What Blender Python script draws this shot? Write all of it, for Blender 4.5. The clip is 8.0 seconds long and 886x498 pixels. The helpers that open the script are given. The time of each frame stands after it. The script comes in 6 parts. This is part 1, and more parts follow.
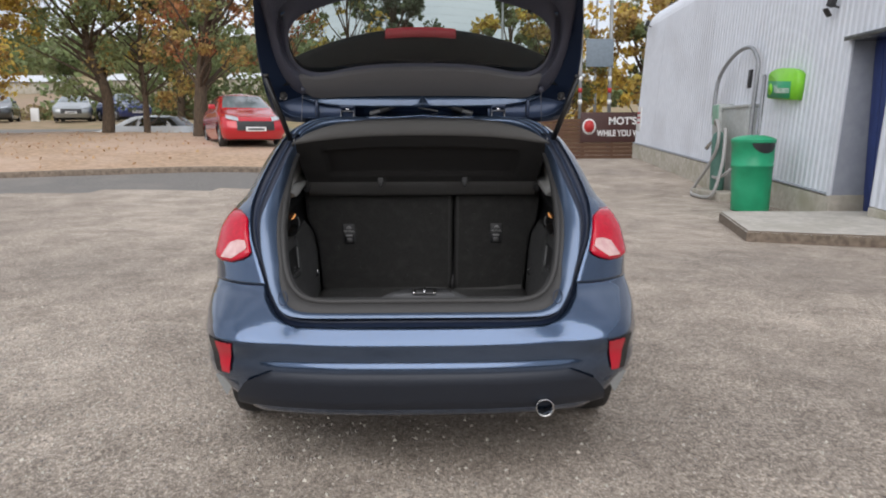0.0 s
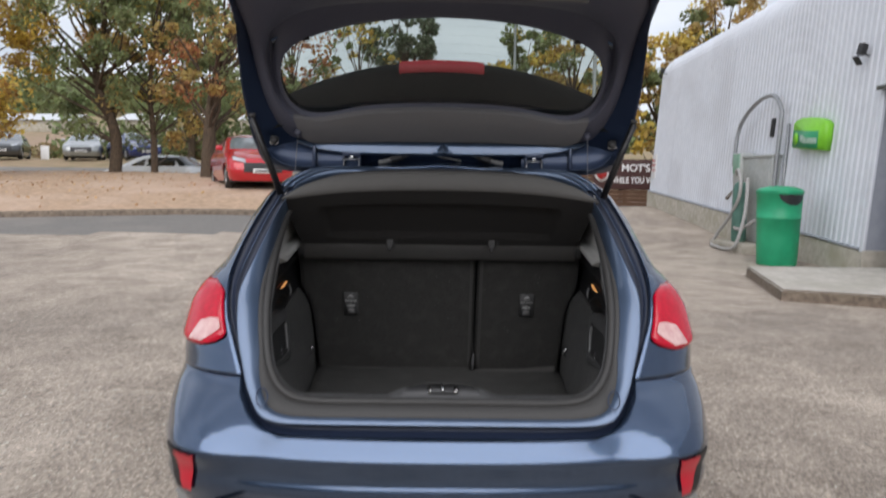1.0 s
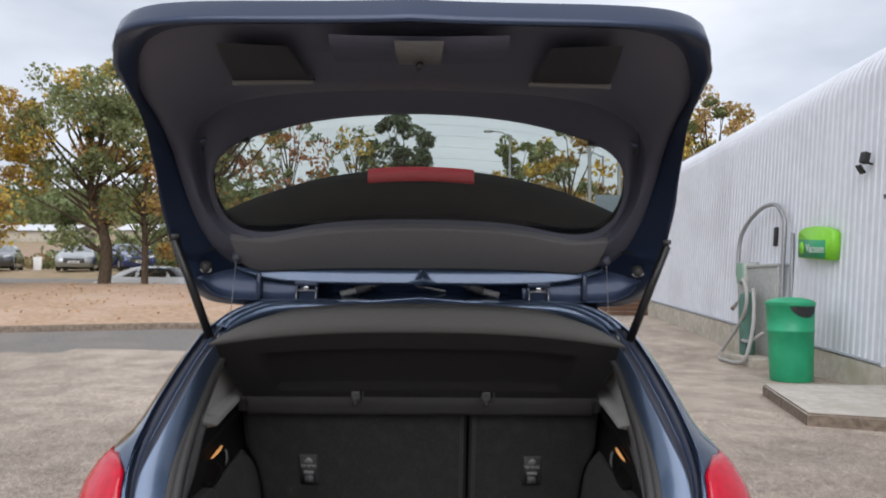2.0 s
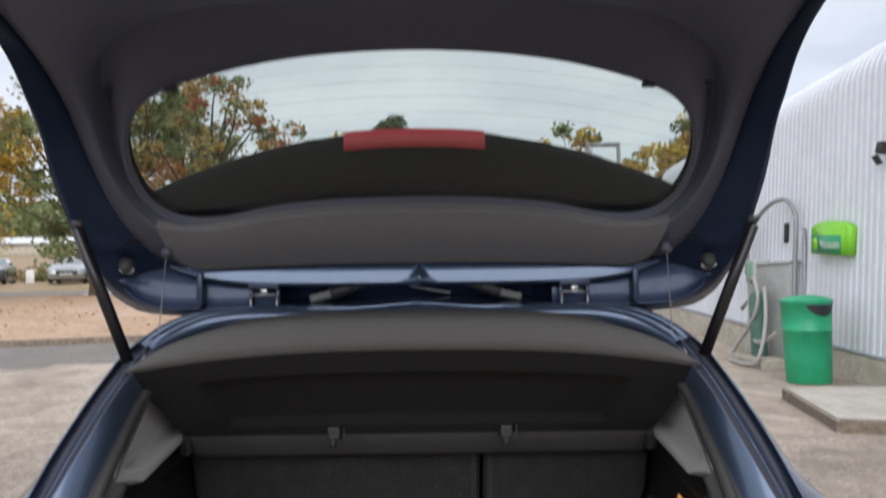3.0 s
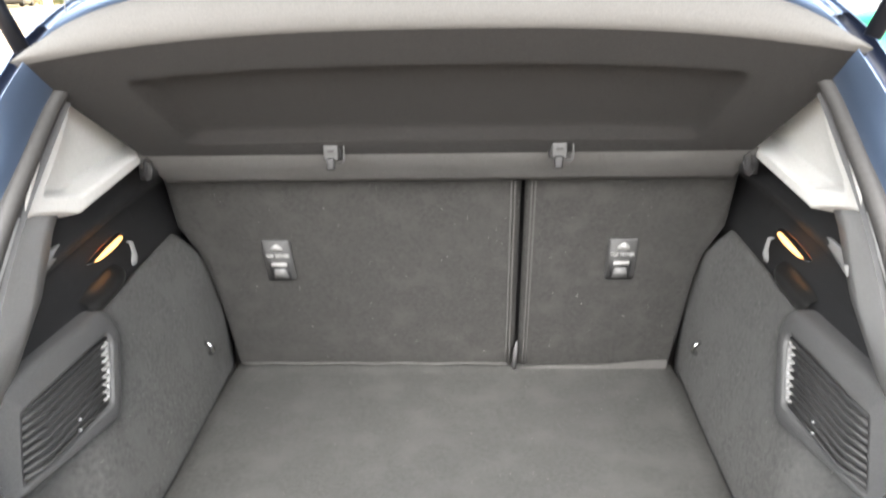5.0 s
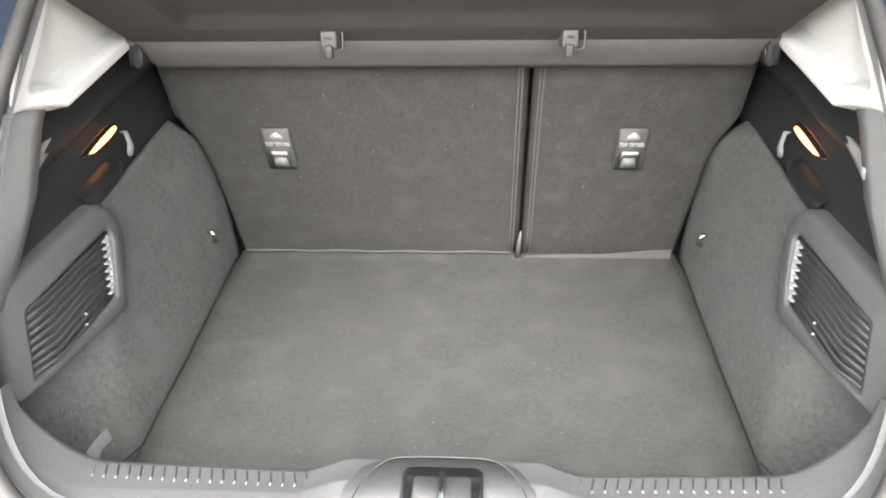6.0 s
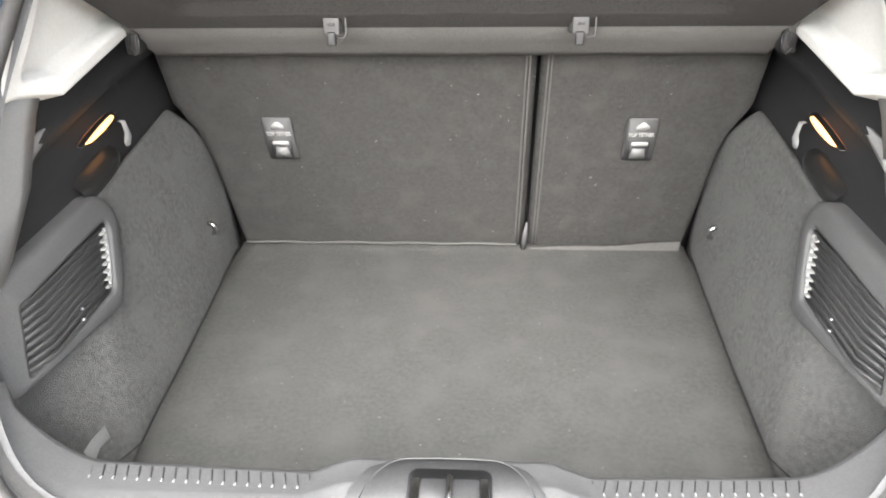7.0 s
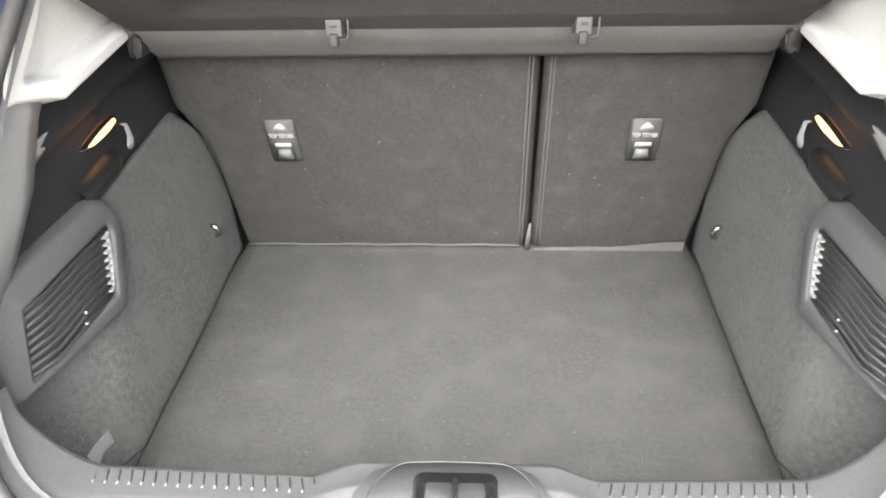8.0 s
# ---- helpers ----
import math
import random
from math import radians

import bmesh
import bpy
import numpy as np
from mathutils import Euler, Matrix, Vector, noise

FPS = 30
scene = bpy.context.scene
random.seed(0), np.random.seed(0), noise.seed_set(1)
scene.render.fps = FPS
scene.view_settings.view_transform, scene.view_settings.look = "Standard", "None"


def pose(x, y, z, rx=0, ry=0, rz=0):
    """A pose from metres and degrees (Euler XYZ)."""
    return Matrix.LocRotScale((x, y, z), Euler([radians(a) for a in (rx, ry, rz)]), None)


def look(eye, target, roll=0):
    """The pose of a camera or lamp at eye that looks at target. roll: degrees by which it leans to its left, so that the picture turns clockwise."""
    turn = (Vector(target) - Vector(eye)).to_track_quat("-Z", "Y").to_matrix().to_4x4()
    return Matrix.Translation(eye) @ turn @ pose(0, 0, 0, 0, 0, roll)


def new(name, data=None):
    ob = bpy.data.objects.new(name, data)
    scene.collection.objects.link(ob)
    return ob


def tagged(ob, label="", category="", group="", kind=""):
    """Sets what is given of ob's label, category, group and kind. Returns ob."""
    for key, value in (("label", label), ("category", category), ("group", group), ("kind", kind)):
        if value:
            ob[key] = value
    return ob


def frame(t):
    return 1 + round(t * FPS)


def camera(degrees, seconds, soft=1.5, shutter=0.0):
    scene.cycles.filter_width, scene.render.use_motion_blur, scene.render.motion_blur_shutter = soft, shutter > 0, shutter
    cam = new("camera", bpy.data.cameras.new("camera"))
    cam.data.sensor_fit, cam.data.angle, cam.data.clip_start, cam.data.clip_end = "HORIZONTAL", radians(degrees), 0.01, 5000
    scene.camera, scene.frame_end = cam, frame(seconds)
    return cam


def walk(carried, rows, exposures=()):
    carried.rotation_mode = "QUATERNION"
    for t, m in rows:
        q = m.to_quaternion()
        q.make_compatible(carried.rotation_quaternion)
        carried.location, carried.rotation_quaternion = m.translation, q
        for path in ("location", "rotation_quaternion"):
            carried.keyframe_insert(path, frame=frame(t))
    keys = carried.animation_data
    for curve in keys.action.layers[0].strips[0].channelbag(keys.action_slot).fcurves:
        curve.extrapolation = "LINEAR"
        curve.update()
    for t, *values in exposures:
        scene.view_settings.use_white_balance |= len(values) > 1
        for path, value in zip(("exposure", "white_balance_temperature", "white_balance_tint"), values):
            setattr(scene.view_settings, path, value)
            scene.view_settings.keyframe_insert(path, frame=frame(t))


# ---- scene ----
cam = camera(61.7, 8.0, 1.9, 0.4)
PATH = [
    (0, (0.041, -2.759, 1.332), (0.073, -0.782, 1.033), -0.2),
    (0.5, (0.011, -2.446, 1.344), (0.019, -0.465, 1.066), 0.1),
    (1, (-0.003, -2.14, 1.375), (0.008, -0.149, 1.19), 0.7),
    (1.3, (0.025, -1.927, 1.384), (0.07, 0.071, 1.334), 0.8),
    (1.5, (0.039, -1.778, 1.412), (0.087, 0.221, 1.426), 0.6),
    (1.6, (0.05, -1.716, 1.417), (0.083, 0.284, 1.462), 0.5),
    (1.7, (0.052, -1.677, 1.439), (0.071, 0.322, 1.498), 0.7),
    (2.8, (0.04, -1.086, 1.468), (0.056, 0.902, 1.684), -0.7),
    (3, (0.044, -1.0, 1.446), (0.064, 0.997, 1.565), -0.7),
    (3.5, (0.079, -0.764, 1.453), (0.041, 1.236, 1.416), -0.6),
    (3.7, (0.087, -0.694, 1.457), (0.014, 1.303, 1.378), -0.4),
    (4, (0.081, -0.625, 1.433), (-0.019, 1.367, 1.282), -0.3),
    (4.5, (0.072, -0.579, 1.379), (-0.013, 1.38, 0.985), -1.2),
    (4.7, (0.06, -0.568, 1.359), (-0.017, 1.374, 0.886), -1.0),
    (5, (0.05, -0.556, 1.352), (-0.028, 1.352, 0.755), -1.0),
    (5.2, (0.069, -0.545, 1.367), (-0.044, 1.327, 0.674), -1.2),
    (6.5, (0.046, -0.504, 1.381), (-0.04, 1.257, 0.436), -0.7),
    (7, (0.045, -0.486, 1.373), (-0.052, 1.275, 0.429), -0.9),
    (7.5, (0.039, -0.479, 1.375), (-0.057, 1.279, 0.426), -1.0),
    (8, (0.043, -0.481, 1.373), (-0.061, 1.28, 0.43), -1.3),
]
EXPOSURES = [(0.0, 0.24, 6550, 13), (2.8, 0.37, 6550, 14), (3.3, 0.72, 6500, 14), (3.6, 1.20, 6450, 14), (4.0, 1.94, 6500, 13), (4.5, 2.60, 6650, 11), (5.0, 3.30, 6850, 11), (5.6, 3.45, 6900, 11), (6.5, 3.54, 6900, 11), (8.0, 3.57, 6900, 11)]
walk(cam, [(t, look(eye, target, roll)) for t, eye, target, roll in PATH], EXPOSURES)

# ---- world and light: a bright overcast autumn day ----
world = bpy.data.worlds.new("overcast_sky")
scene.world = world
world.use_nodes = True
wn, wl = world.node_tree.nodes, world.node_tree.links
sky = wn.new("ShaderNodeTexSky")
sky.sky_type = "NISHITA"
sky.sun_disc = False
sky.sun_elevation, sky.sun_rotation = radians(38), radians(184)
sky_gain = wn.new("ShaderNodeVectorMath")
sky_gain.operation = "SCALE"
sky_gain.inputs["Scale"].default_value = 0.10
wl.new(sky.outputs[0], sky_gain.inputs[0])
sky_at = wn.new("ShaderNodeTexCoord")
cloud = wn.new("ShaderNodeTexNoise")
cloud.inputs["Scale"].default_value, cloud.inputs["Detail"].default_value, cloud.inputs["Roughness"].default_value = 2.2, 5, 0.5
sky_map = wn.new("ShaderNodeMapping")
sky_map.inputs["Scale"].default_value = (1, 1, 2.6)
wl.new(sky_at.outputs["Generated"], sky_map.inputs[0])
wl.new(sky_map.outputs[0], cloud.inputs["Vector"])
ramp = wn.new("ShaderNodeValToRGB")
ramp.color_ramp.elements[0].position, ramp.color_ramp.elements[0].color = 0.36, (0.53, 0.59, 0.66, 1)
ramp.color_ramp.elements[1].position, ramp.color_ramp.elements[1].color = 0.62, (0.86, 0.91, 0.97, 1)
wl.new(cloud.outputs["Fac"], ramp.inputs[0])
sky_mix = wn.new("ShaderNodeMixRGB")
sky_mix.inputs[0].default_value = 0.86
wl.new(sky_gain.outputs[0], sky_mix.inputs[1])
wl.new(ramp.outputs[0], sky_mix.inputs[2])
wl.new(sky_mix.outputs[0], wn["Background"].inputs["Color"])
wn["Background"].inputs["Strength"].default_value = 1.0
sun = new("sun", bpy.data.lights.new("sun", "SUN"))
sun.data.energy, sun.data.angle, sun.data.color = 1.8, radians(65), (1.0, 0.99, 0.98)
sun.matrix_world = look((-1, -16, 12.5), (0, 0, 0))

# ---- materials ----


def material(name, colour, rough=0.6, metal=0.0, second=None, scale=20.0, bump=0.0, bump_scale=None, coat=0.0, detail=6.0, spots=None, spot_scale=3.0, island=0.0, stretch=None, ramp_at=(0.35, 0.65)):
    """A principled material: two tones mixed by fine noise, large stains in a third tone, and fine relief."""
    m = bpy.data.materials.new(name)
    m.use_nodes = True
    nodes, links = m.node_tree.nodes, m.node_tree.links
    b = nodes["Principled BSDF"]
    b.inputs["Roughness"].default_value, b.inputs["Metallic"].default_value = rough, metal
    b.inputs["Coat Weight"].default_value, b.inputs["Coat Roughness"].default_value = coat, 0.06
    co = nodes.new("ShaderNodeTexCoord")
    at = co.outputs["Object"]
    if stretch:
        mp = nodes.new("ShaderNodeMapping")
        mp.inputs["Scale"].default_value = stretch
        links.new(at, mp.inputs[0])
        at = mp.outputs[0]
    n1 = nodes.new("ShaderNodeTexNoise")
    n1.inputs["Scale"].default_value, n1.inputs["Detail"].default_value = scale, detail
    links.new(at, n1.inputs["Vector"])
    r1 = nodes.new("ShaderNodeValToRGB")
    second = second or tuple(c * 0.8 for c in colour)
    r1.color_ramp.elements[0].color, r1.color_ramp.elements[1].color = (*second, 1), (*colour, 1)
    r1.color_ramp.elements[0].position, r1.color_ramp.elements[1].position = ramp_at
    links.new(n1.outputs["Fac"], r1.inputs[0])
    out = r1.outputs[0]
    if spots:
        n2 = nodes.new("ShaderNodeTexNoise")
        n2.inputs["Scale"].default_value, n2.inputs["Detail"].default_value = spot_scale, 5
        links.new(at, n2.inputs["Vector"])
        r2 = nodes.new("ShaderNodeValToRGB")
        r2.color_ramp.elements[0].position, r2.color_ramp.elements[1].position = 0.48, 0.68
        r2.color_ramp.elements[0].color, r2.color_ramp.elements[1].color = (0, 0, 0, 1), (0.85, 0.85, 0.85, 1)
        links.new(n2.outputs["Fac"], r2.inputs[0])
        mx = nodes.new("ShaderNodeMixRGB")
        links.new(r2.outputs[0], mx.inputs[0])
        links.new(out, mx.inputs[1])
        mx.inputs[2].default_value = (*spots, 1)
        out = mx.outputs[0]
    if island:
        g = nodes.new("ShaderNodeNewGeometry")
        hsv = nodes.new("ShaderNodeHueSaturation")
        for k, (lo, hi) in {"Value": (1 - island, 1 + island), "Hue": (0.5 - island * 0.05, 0.5 + island * 0.05)}.items():
            mr = nodes.new("ShaderNodeMapRange")
            mr.inputs["To Min"].default_value, mr.inputs["To Max"].default_value = lo, hi
            links.new(g.outputs["Random Per Island"], mr.inputs["Value"])
            links.new(mr.outputs[0], hsv.inputs[k])
        links.new(out, hsv.inputs["Color"])
        out = hsv.outputs[0]
    links.new(out, b.inputs["Base Color"])
    if bump:
        n3 = nodes.new("ShaderNodeTexNoise")
        n3.inputs["Scale"].default_value, n3.inputs["Detail"].default_value = bump_scale or scale * 4, 4
        links.new(at, n3.inputs["Vector"])
        bp = nodes.new("ShaderNodeBump")
        bp.inputs["Strength"].default_value, bp.inputs["Distance"].default_value = bump, 0.01
        links.new(n3.outputs["Fac"], bp.inputs["Height"])
        links.new(bp.outputs[0], b.inputs["Normal"])
    return m


def leaf_material(name, colour, second, vary=0.5):
    """Thin leaves: diffuse and translucent, each leaf a little different in tone."""
    m = material(name, colour, 0.6, 0, second, 0.9, island=vary, detail=3)
    nodes, links = m.node_tree.nodes, m.node_tree.links
    b, out = nodes["Principled BSDF"], nodes["Material Output"]
    tl, mx = nodes.new("ShaderNodeBsdfTranslucent"), nodes.new("ShaderNodeMixShader")
    links.new(b.inputs["Base Color"].links[0].from_socket, tl.inputs["Color"])
    mx.inputs[0].default_value = 0.45
    links.new(b.outputs[0], mx.inputs[1])
    links.new(tl.outputs[0], mx.inputs[2])
    links.new(mx.outputs[0], out.inputs["Surface"])
    return m


def yard_material(name):
    """Worn tarmac: fine grit, broad pale and dark patches, a few damp stains."""
    m = bpy.data.materials.new(name)
    m.use_nodes = True
    nodes, links = m.node_tree.nodes, m.node_tree.links
    b = nodes["Principled BSDF"]
    at = nodes.new("ShaderNodeTexCoord").outputs["Object"]

    def tone(scale, detail, rough, stops):
        n = nodes.new("ShaderNodeTexNoise")
        n.inputs["Scale"].default_value, n.inputs["Detail"].default_value, n.inputs["Roughness"].default_value = scale, detail, rough
        links.new(at, n.inputs["Vector"])
        r = nodes.new("ShaderNodeValToRGB")
        r.color_ramp.elements[0].position, r.color_ramp.elements[1].position = stops[0][0], stops[1][0]
        r.color_ramp.elements[0].color, r.color_ramp.elements[1].color = (*stops[0][1], 1), (*stops[1][1], 1)
        links.new(n.outputs["Fac"], r.inputs[0])
        return n, r.outputs[0]

    def mix(kind, f, a, c):
        x = nodes.new("ShaderNodeMixRGB")
        x.blend_type = kind
        x.inputs[0].default_value = f
        links.new(a, x.inputs[1])
        links.new(c, x.inputs[2])
        return x.outputs[0]

    broad_n, broad = tone(0.33, 8, 0.62, ((0.38, (0.37, 0.318, 0.27)), (0.62, (0.57, 0.50, 0.43))))
    _, mid_ = tone(2.1, 9, 0.7, ((0.36, (0.66, 0.645, 0.63)), (0.60, (1.0, 1.0, 1.0))))
    fine_n, fine = tone(75, 6, 0.75, ((0.36, (0.36, 0.345, 0.33)), (0.60, (1.20, 1.18, 1.15))))
    _, grit = tone(150, 2, 0.5, ((0.56, (0.0, 0.0, 0.0)), (0.68, (0.26, 0.245, 0.225))))
    col = mix("MULTIPLY", 1.0, mix("MULTIPLY", 1.0, broad, mid_), fine)
    cell = nodes.new("ShaderNodeTexVoronoi")
    cell.inputs["Scale"].default_value = 62
    links.new(at, cell.inputs["Vector"])
    shade = nodes.new("ShaderNodeSeparateColor")
    links.new(cell.outputs["Color"], shade.inputs[0])
    tones = nodes.new("ShaderNodeValToRGB")
    tones.color_ramp.elements[0].color, tones.color_ramp.elements[1].color = (0.62, 0.60, 0.58, 1), (1.38, 1.36, 1.33, 1)
    links.new(shade.outputs[0], tones.inputs[0])
    col = mix("MULTIPLY", 0.85, col, tones.outputs[0])
    links.new(mix("ADD", 1.0, col, grit), b.inputs["Base Color"])
    damp = nodes.new("ShaderNodeMapRange")
    damp.inputs["From Min"].default_value, damp.inputs["From Max"].default_value = 0.3, 0.5
    damp.inputs["To Min"].default_value, damp.inputs["To Max"].default_value = 0.62, 0.95
    links.new(broad_n.outputs["Fac"], damp.inputs["Value"])
    links.new(damp.outputs[0], b.inputs["Roughness"])
    bp = nodes.new("ShaderNodeBump")
    bp.inputs["Strength"].default_value, bp.inputs["Distance"].default_value = 0.8, 0.012
    links.new(fine_n.outputs["Fac"], bp.inputs["Height"])
    links.new(bp.outputs[0], b.inputs["Normal"])
    return m


def glass(name, colour, rough=0.0, thin=True):
    """A thin pane: mostly clear, tinted, with mirror reflection by Fresnel."""
    m = bpy.data.materials.new(name)
    m.use_nodes = True
    nodes, links = m.node_tree.nodes, m.node_tree.links
    nodes.remove(nodes["Principled BSDF"])
    tr, gl, mx, fr = (nodes.new(k) for k in ("ShaderNodeBsdfTransparent", "ShaderNodeBsdfGlossy", "ShaderNodeMixShader", "ShaderNodeFresnel"))
    tr.inputs["Color"].default_value = (*colour, 1)
    gl.inputs["Roughness"].default_value = rough
    fr.inputs["IOR"].default_value = 1.45
    links.new(fr.outputs[0], mx.inputs[0])
    links.new(tr.outputs[0], mx.inputs[1])
    links.new(gl.outputs[0], mx.inputs[2])
    links.new(mx.outputs[0], nodes["Material Output"].inputs["Surface"])
    return m


def glow(name, colour, power):
    m = bpy.data.materials.new(name)
    m.use_nodes = True
    b = m.node_tree.nodes["Principled BSDF"]
    b.inputs["Base Color"].default_value = (*colour, 1)
    b.inputs["Emission Color"].default_value, b.inputs["Emission Strength"].default_value = (*colour, 1), power
    return m


M_PAINT = material("blue_metallic_paint", (0.066, 0.104, 0.176), 0.17, 0.88, (0.058, 0.093, 0.160), 900, coat=1.0, spots=(0.062, 0.099, 0.168), spot_scale=4)
# body blue darkened for the shaded inner side of the tailgate
M_PAINT_IN = material("shaded_inner_blue_paint", (0.022, 0.038, 0.080), 0.42, 0.5, (0.019, 0.033, 0.070), 500, coat=0.45)
# body blue taken nearly to black: the gutter's shade is in the colour
M_GUTTER = material("shaded_gutter_paint", (0.010, 0.018, 0.042), 0.55, 0, (0.008, 0.015, 0.036), 200, coat=0.1)
# a second shaded tone of the body blue, for panels by the hinges
M_PAINT_MID = material("shaded_panel_blue_paint", (0.034, 0.056, 0.112), 0.45, 0.5, (0.030, 0.050, 0.100), 500, coat=0.3)
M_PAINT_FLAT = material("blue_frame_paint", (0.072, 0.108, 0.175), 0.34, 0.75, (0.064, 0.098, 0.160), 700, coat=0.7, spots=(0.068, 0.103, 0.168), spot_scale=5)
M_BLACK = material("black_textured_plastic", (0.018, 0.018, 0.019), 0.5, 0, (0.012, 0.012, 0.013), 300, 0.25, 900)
# body blue made paler: the frame's sky reflection is put into the colour
M_PAINT_FRAME = material("sky_lit_frame_paint", (0.098, 0.142, 0.222), 0.40, 0.7, (0.088, 0.129, 0.204), 700, coat=0.7, spots=(0.093, 0.136, 0.213), spot_scale=5)
M_TRIM = material("dark_grey_moulded_trim", (0.074, 0.077, 0.106), 0.5, 0, (0.063, 0.066, 0.092), 260, 0.2, 900)
M_TRIM_UP = material("mid_grey_upper_trim", (0.118, 0.116, 0.119), 0.55, 0, (0.105, 0.103, 0.106), 260, 0.15, 900)
M_VALANCE = material("shaded_valance_paint", (0.014, 0.019, 0.030), 0.55, 0.1, (0.011, 0.015, 0.024), 200, coat=0.05)
M_TRIM_MID = material("grey_plastic_trim", (0.150, 0.150, 0.150), 0.46, 0, (0.125, 0.125, 0.125), 260, 0.18, 800)
M_PALE = material("pale_grey_pillar_trim", (0.59, 0.584, 0.562), 0.5, 0, (0.55, 0.544, 0.522), 180, 0.12, 700)
M_CARPET = material("charcoal_boot_carpet", (0.088, 0.088, 0.084), 0.95, 0, (0.061, 0.061, 0.058), 120, 0.7, 600, spots=(0.096, 0.095, 0.091), spot_scale=11, detail=10, ramp_at=(0.30, 0.70))
M_CARPET_SIDE = material("charcoal_side_carpet", (0.114, 0.113, 0.110), 0.95, 0, (0.070, 0.069, 0.067), 110, 0.8, 520, spots=(0.108, 0.107, 0.104), spot_scale=14, detail=10, ramp_at=(0.30, 0.70))
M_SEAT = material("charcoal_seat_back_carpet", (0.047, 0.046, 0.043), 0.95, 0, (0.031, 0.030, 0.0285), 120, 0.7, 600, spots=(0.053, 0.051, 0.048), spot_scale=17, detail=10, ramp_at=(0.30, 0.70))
M_SHELF = material("parcel_shelf_felt", (0.025, 0.0225, 0.021), 0.95, 0, (0.0135, 0.0125, 0.012), 380, 0.7, 900, ramp_at=(0.4, 0.6))
M_SHELF_LIP = material("parcel_shelf_grey_lip", (0.096, 0.093, 0.089), 0.85, 0, (0.080, 0.078, 0.075), 500, 0.2, 1200)
M_RUBBER = material("black_rubber_seal", (0.012, 0.012, 0.013), 0.45, 0, (0.009, 0.009, 0.009), 120, 0.2)
M_SPOILER = material("matt_black_spoiler", (0.010, 0.012, 0.013), 0.9, 0, (0.008, 0.009, 0.010), 200)
M_SPOILER.node_tree.nodes["Principled BSDF"].inputs["Specular IOR Level"].default_value = 0.15
M_SEAL = material("grey_black_weather_seal", (0.040, 0.039, 0.038), 0.6, 0, (0.033, 0.032, 0.031), 150, 0.1, 500)
M_TYRE = material("tyre_rubber", (0.016, 0.016, 0.016), 0.75, 0, (0.024, 0.022, 0.02), 40, 0.3)
M_CHROME = material("bright_steel", (0.6, 0.6, 0.6), 0.22, 1.0, (0.5, 0.5, 0.5), 200)
M_ALLOY = material("silver_alloy", (0.42, 0.43, 0.44), 0.35, 0.9, (0.36, 0.36, 0.37), 150)
M_WHITE = material("white_print", (0.75, 0.75, 0.74), 0.5, 0, (0.7, 0.7, 0.69), 200)
M_CHARC = material("tether_plate_plastic", (0.048, 0.048, 0.048), 0.62, 0, (0.040, 0.040, 0.040), 300)
M_RED_LENS = material("red_lamp_lens", (0.56, 0.002, 0.024), 0.14, 0, (0.46, 0.002, 0.019), 60, coat=0.15)
M_CLEAR_LENS = material("frosted_clear_lens", (0.74, 0.52, 0.50), 0.2, 0, (0.62, 0.36, 0.35), 30, coat=0.5)
M_REFLECTOR = material("red_reflector", (0.60, 0.004, 0.028), 0.3, 0, (0.50, 0.003, 0.022), 300, coat=0.3)
M_BRAKE = material("dark_red_brake_lens", (0.36, 0.0009, 0.0130), 0.55, 0, (0.31, 0.0009, 0.0110), 80)
M_GLASS = glass("rear_window_glass", (0.59, 0.64, 0.60))
M_TINT = material("dark_tinted_glass", (0.012, 0.014, 0.016), 0.04, 0, (0.01, 0.012, 0.014), 5, coat=1.0)

M_LAMP = glow("warm_boot_lamp", (1.0, 0.47, 0.16), 0.36)
M_GLOSS = material("glossy_black_panel", (0.014, 0.014, 0.014), 0.28, 0, (0.011, 0.011, 0.011), 200)
M_HEAT = material("heater_wire", (0.05, 0.045, 0.04), 0.6, 0)
M_CORD = material("thin_grey_cord", (0.22, 0.22, 0.23), 0.7)
M_LOT = yard_material("worn_gritty_tarmac")
M_ROAD = material("damp_grey_tarmac", (0.235, 0.22, 0.20), 0.85, 0, (0.15, 0.14, 0.13), 30, 0.6, 80, spots=(0.28, 0.25, 0.22), spot_scale=0.4, detail=10)
M_BANK = material("leaf_strewn_bare_earth", (0.52, 0.36, 0.245), 0.95, 0, (0.36, 0.25, 0.165), 7, 0.6, 30, spots=(0.56, 0.42, 0.33), spot_scale=0.35, detail=12)
M_FIELD = material("rough_autumn_grass", (0.36, 0.26, 0.15), 0.95, 0, (0.22, 0.19, 0.09), 1.5, 0.6, 8, spots=(0.36, 0.24, 0.18), spot_scale=0.03, detail=10)
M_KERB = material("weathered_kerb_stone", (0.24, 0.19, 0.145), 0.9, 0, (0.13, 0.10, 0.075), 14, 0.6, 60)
M_CONC = material("stained_concrete", (0.48, 0.44, 0.37), 0.9, 0, (0.36, 0.33, 0.27), 9, 0.6, 60, spots=(0.30, 0.28, 0.20), spot_scale=2.2)
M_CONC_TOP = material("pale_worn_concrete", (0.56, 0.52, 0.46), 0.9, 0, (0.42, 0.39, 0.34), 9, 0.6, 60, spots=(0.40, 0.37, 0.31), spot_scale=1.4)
M_CLAD = material("pale_painted_cladding", (0.70, 0.73, 0.78), 0.5, 0, (0.65, 0.68, 0.73), 5, 0.1, 40, spots=(0.58, 0.60, 0.64), spot_scale=0.7)
M_ROOF = material("pale_roof_sheet", (0.58, 0.6, 0.63), 0.45, 0, (0.5, 0.52, 0.55), 6, 0.1, 40)
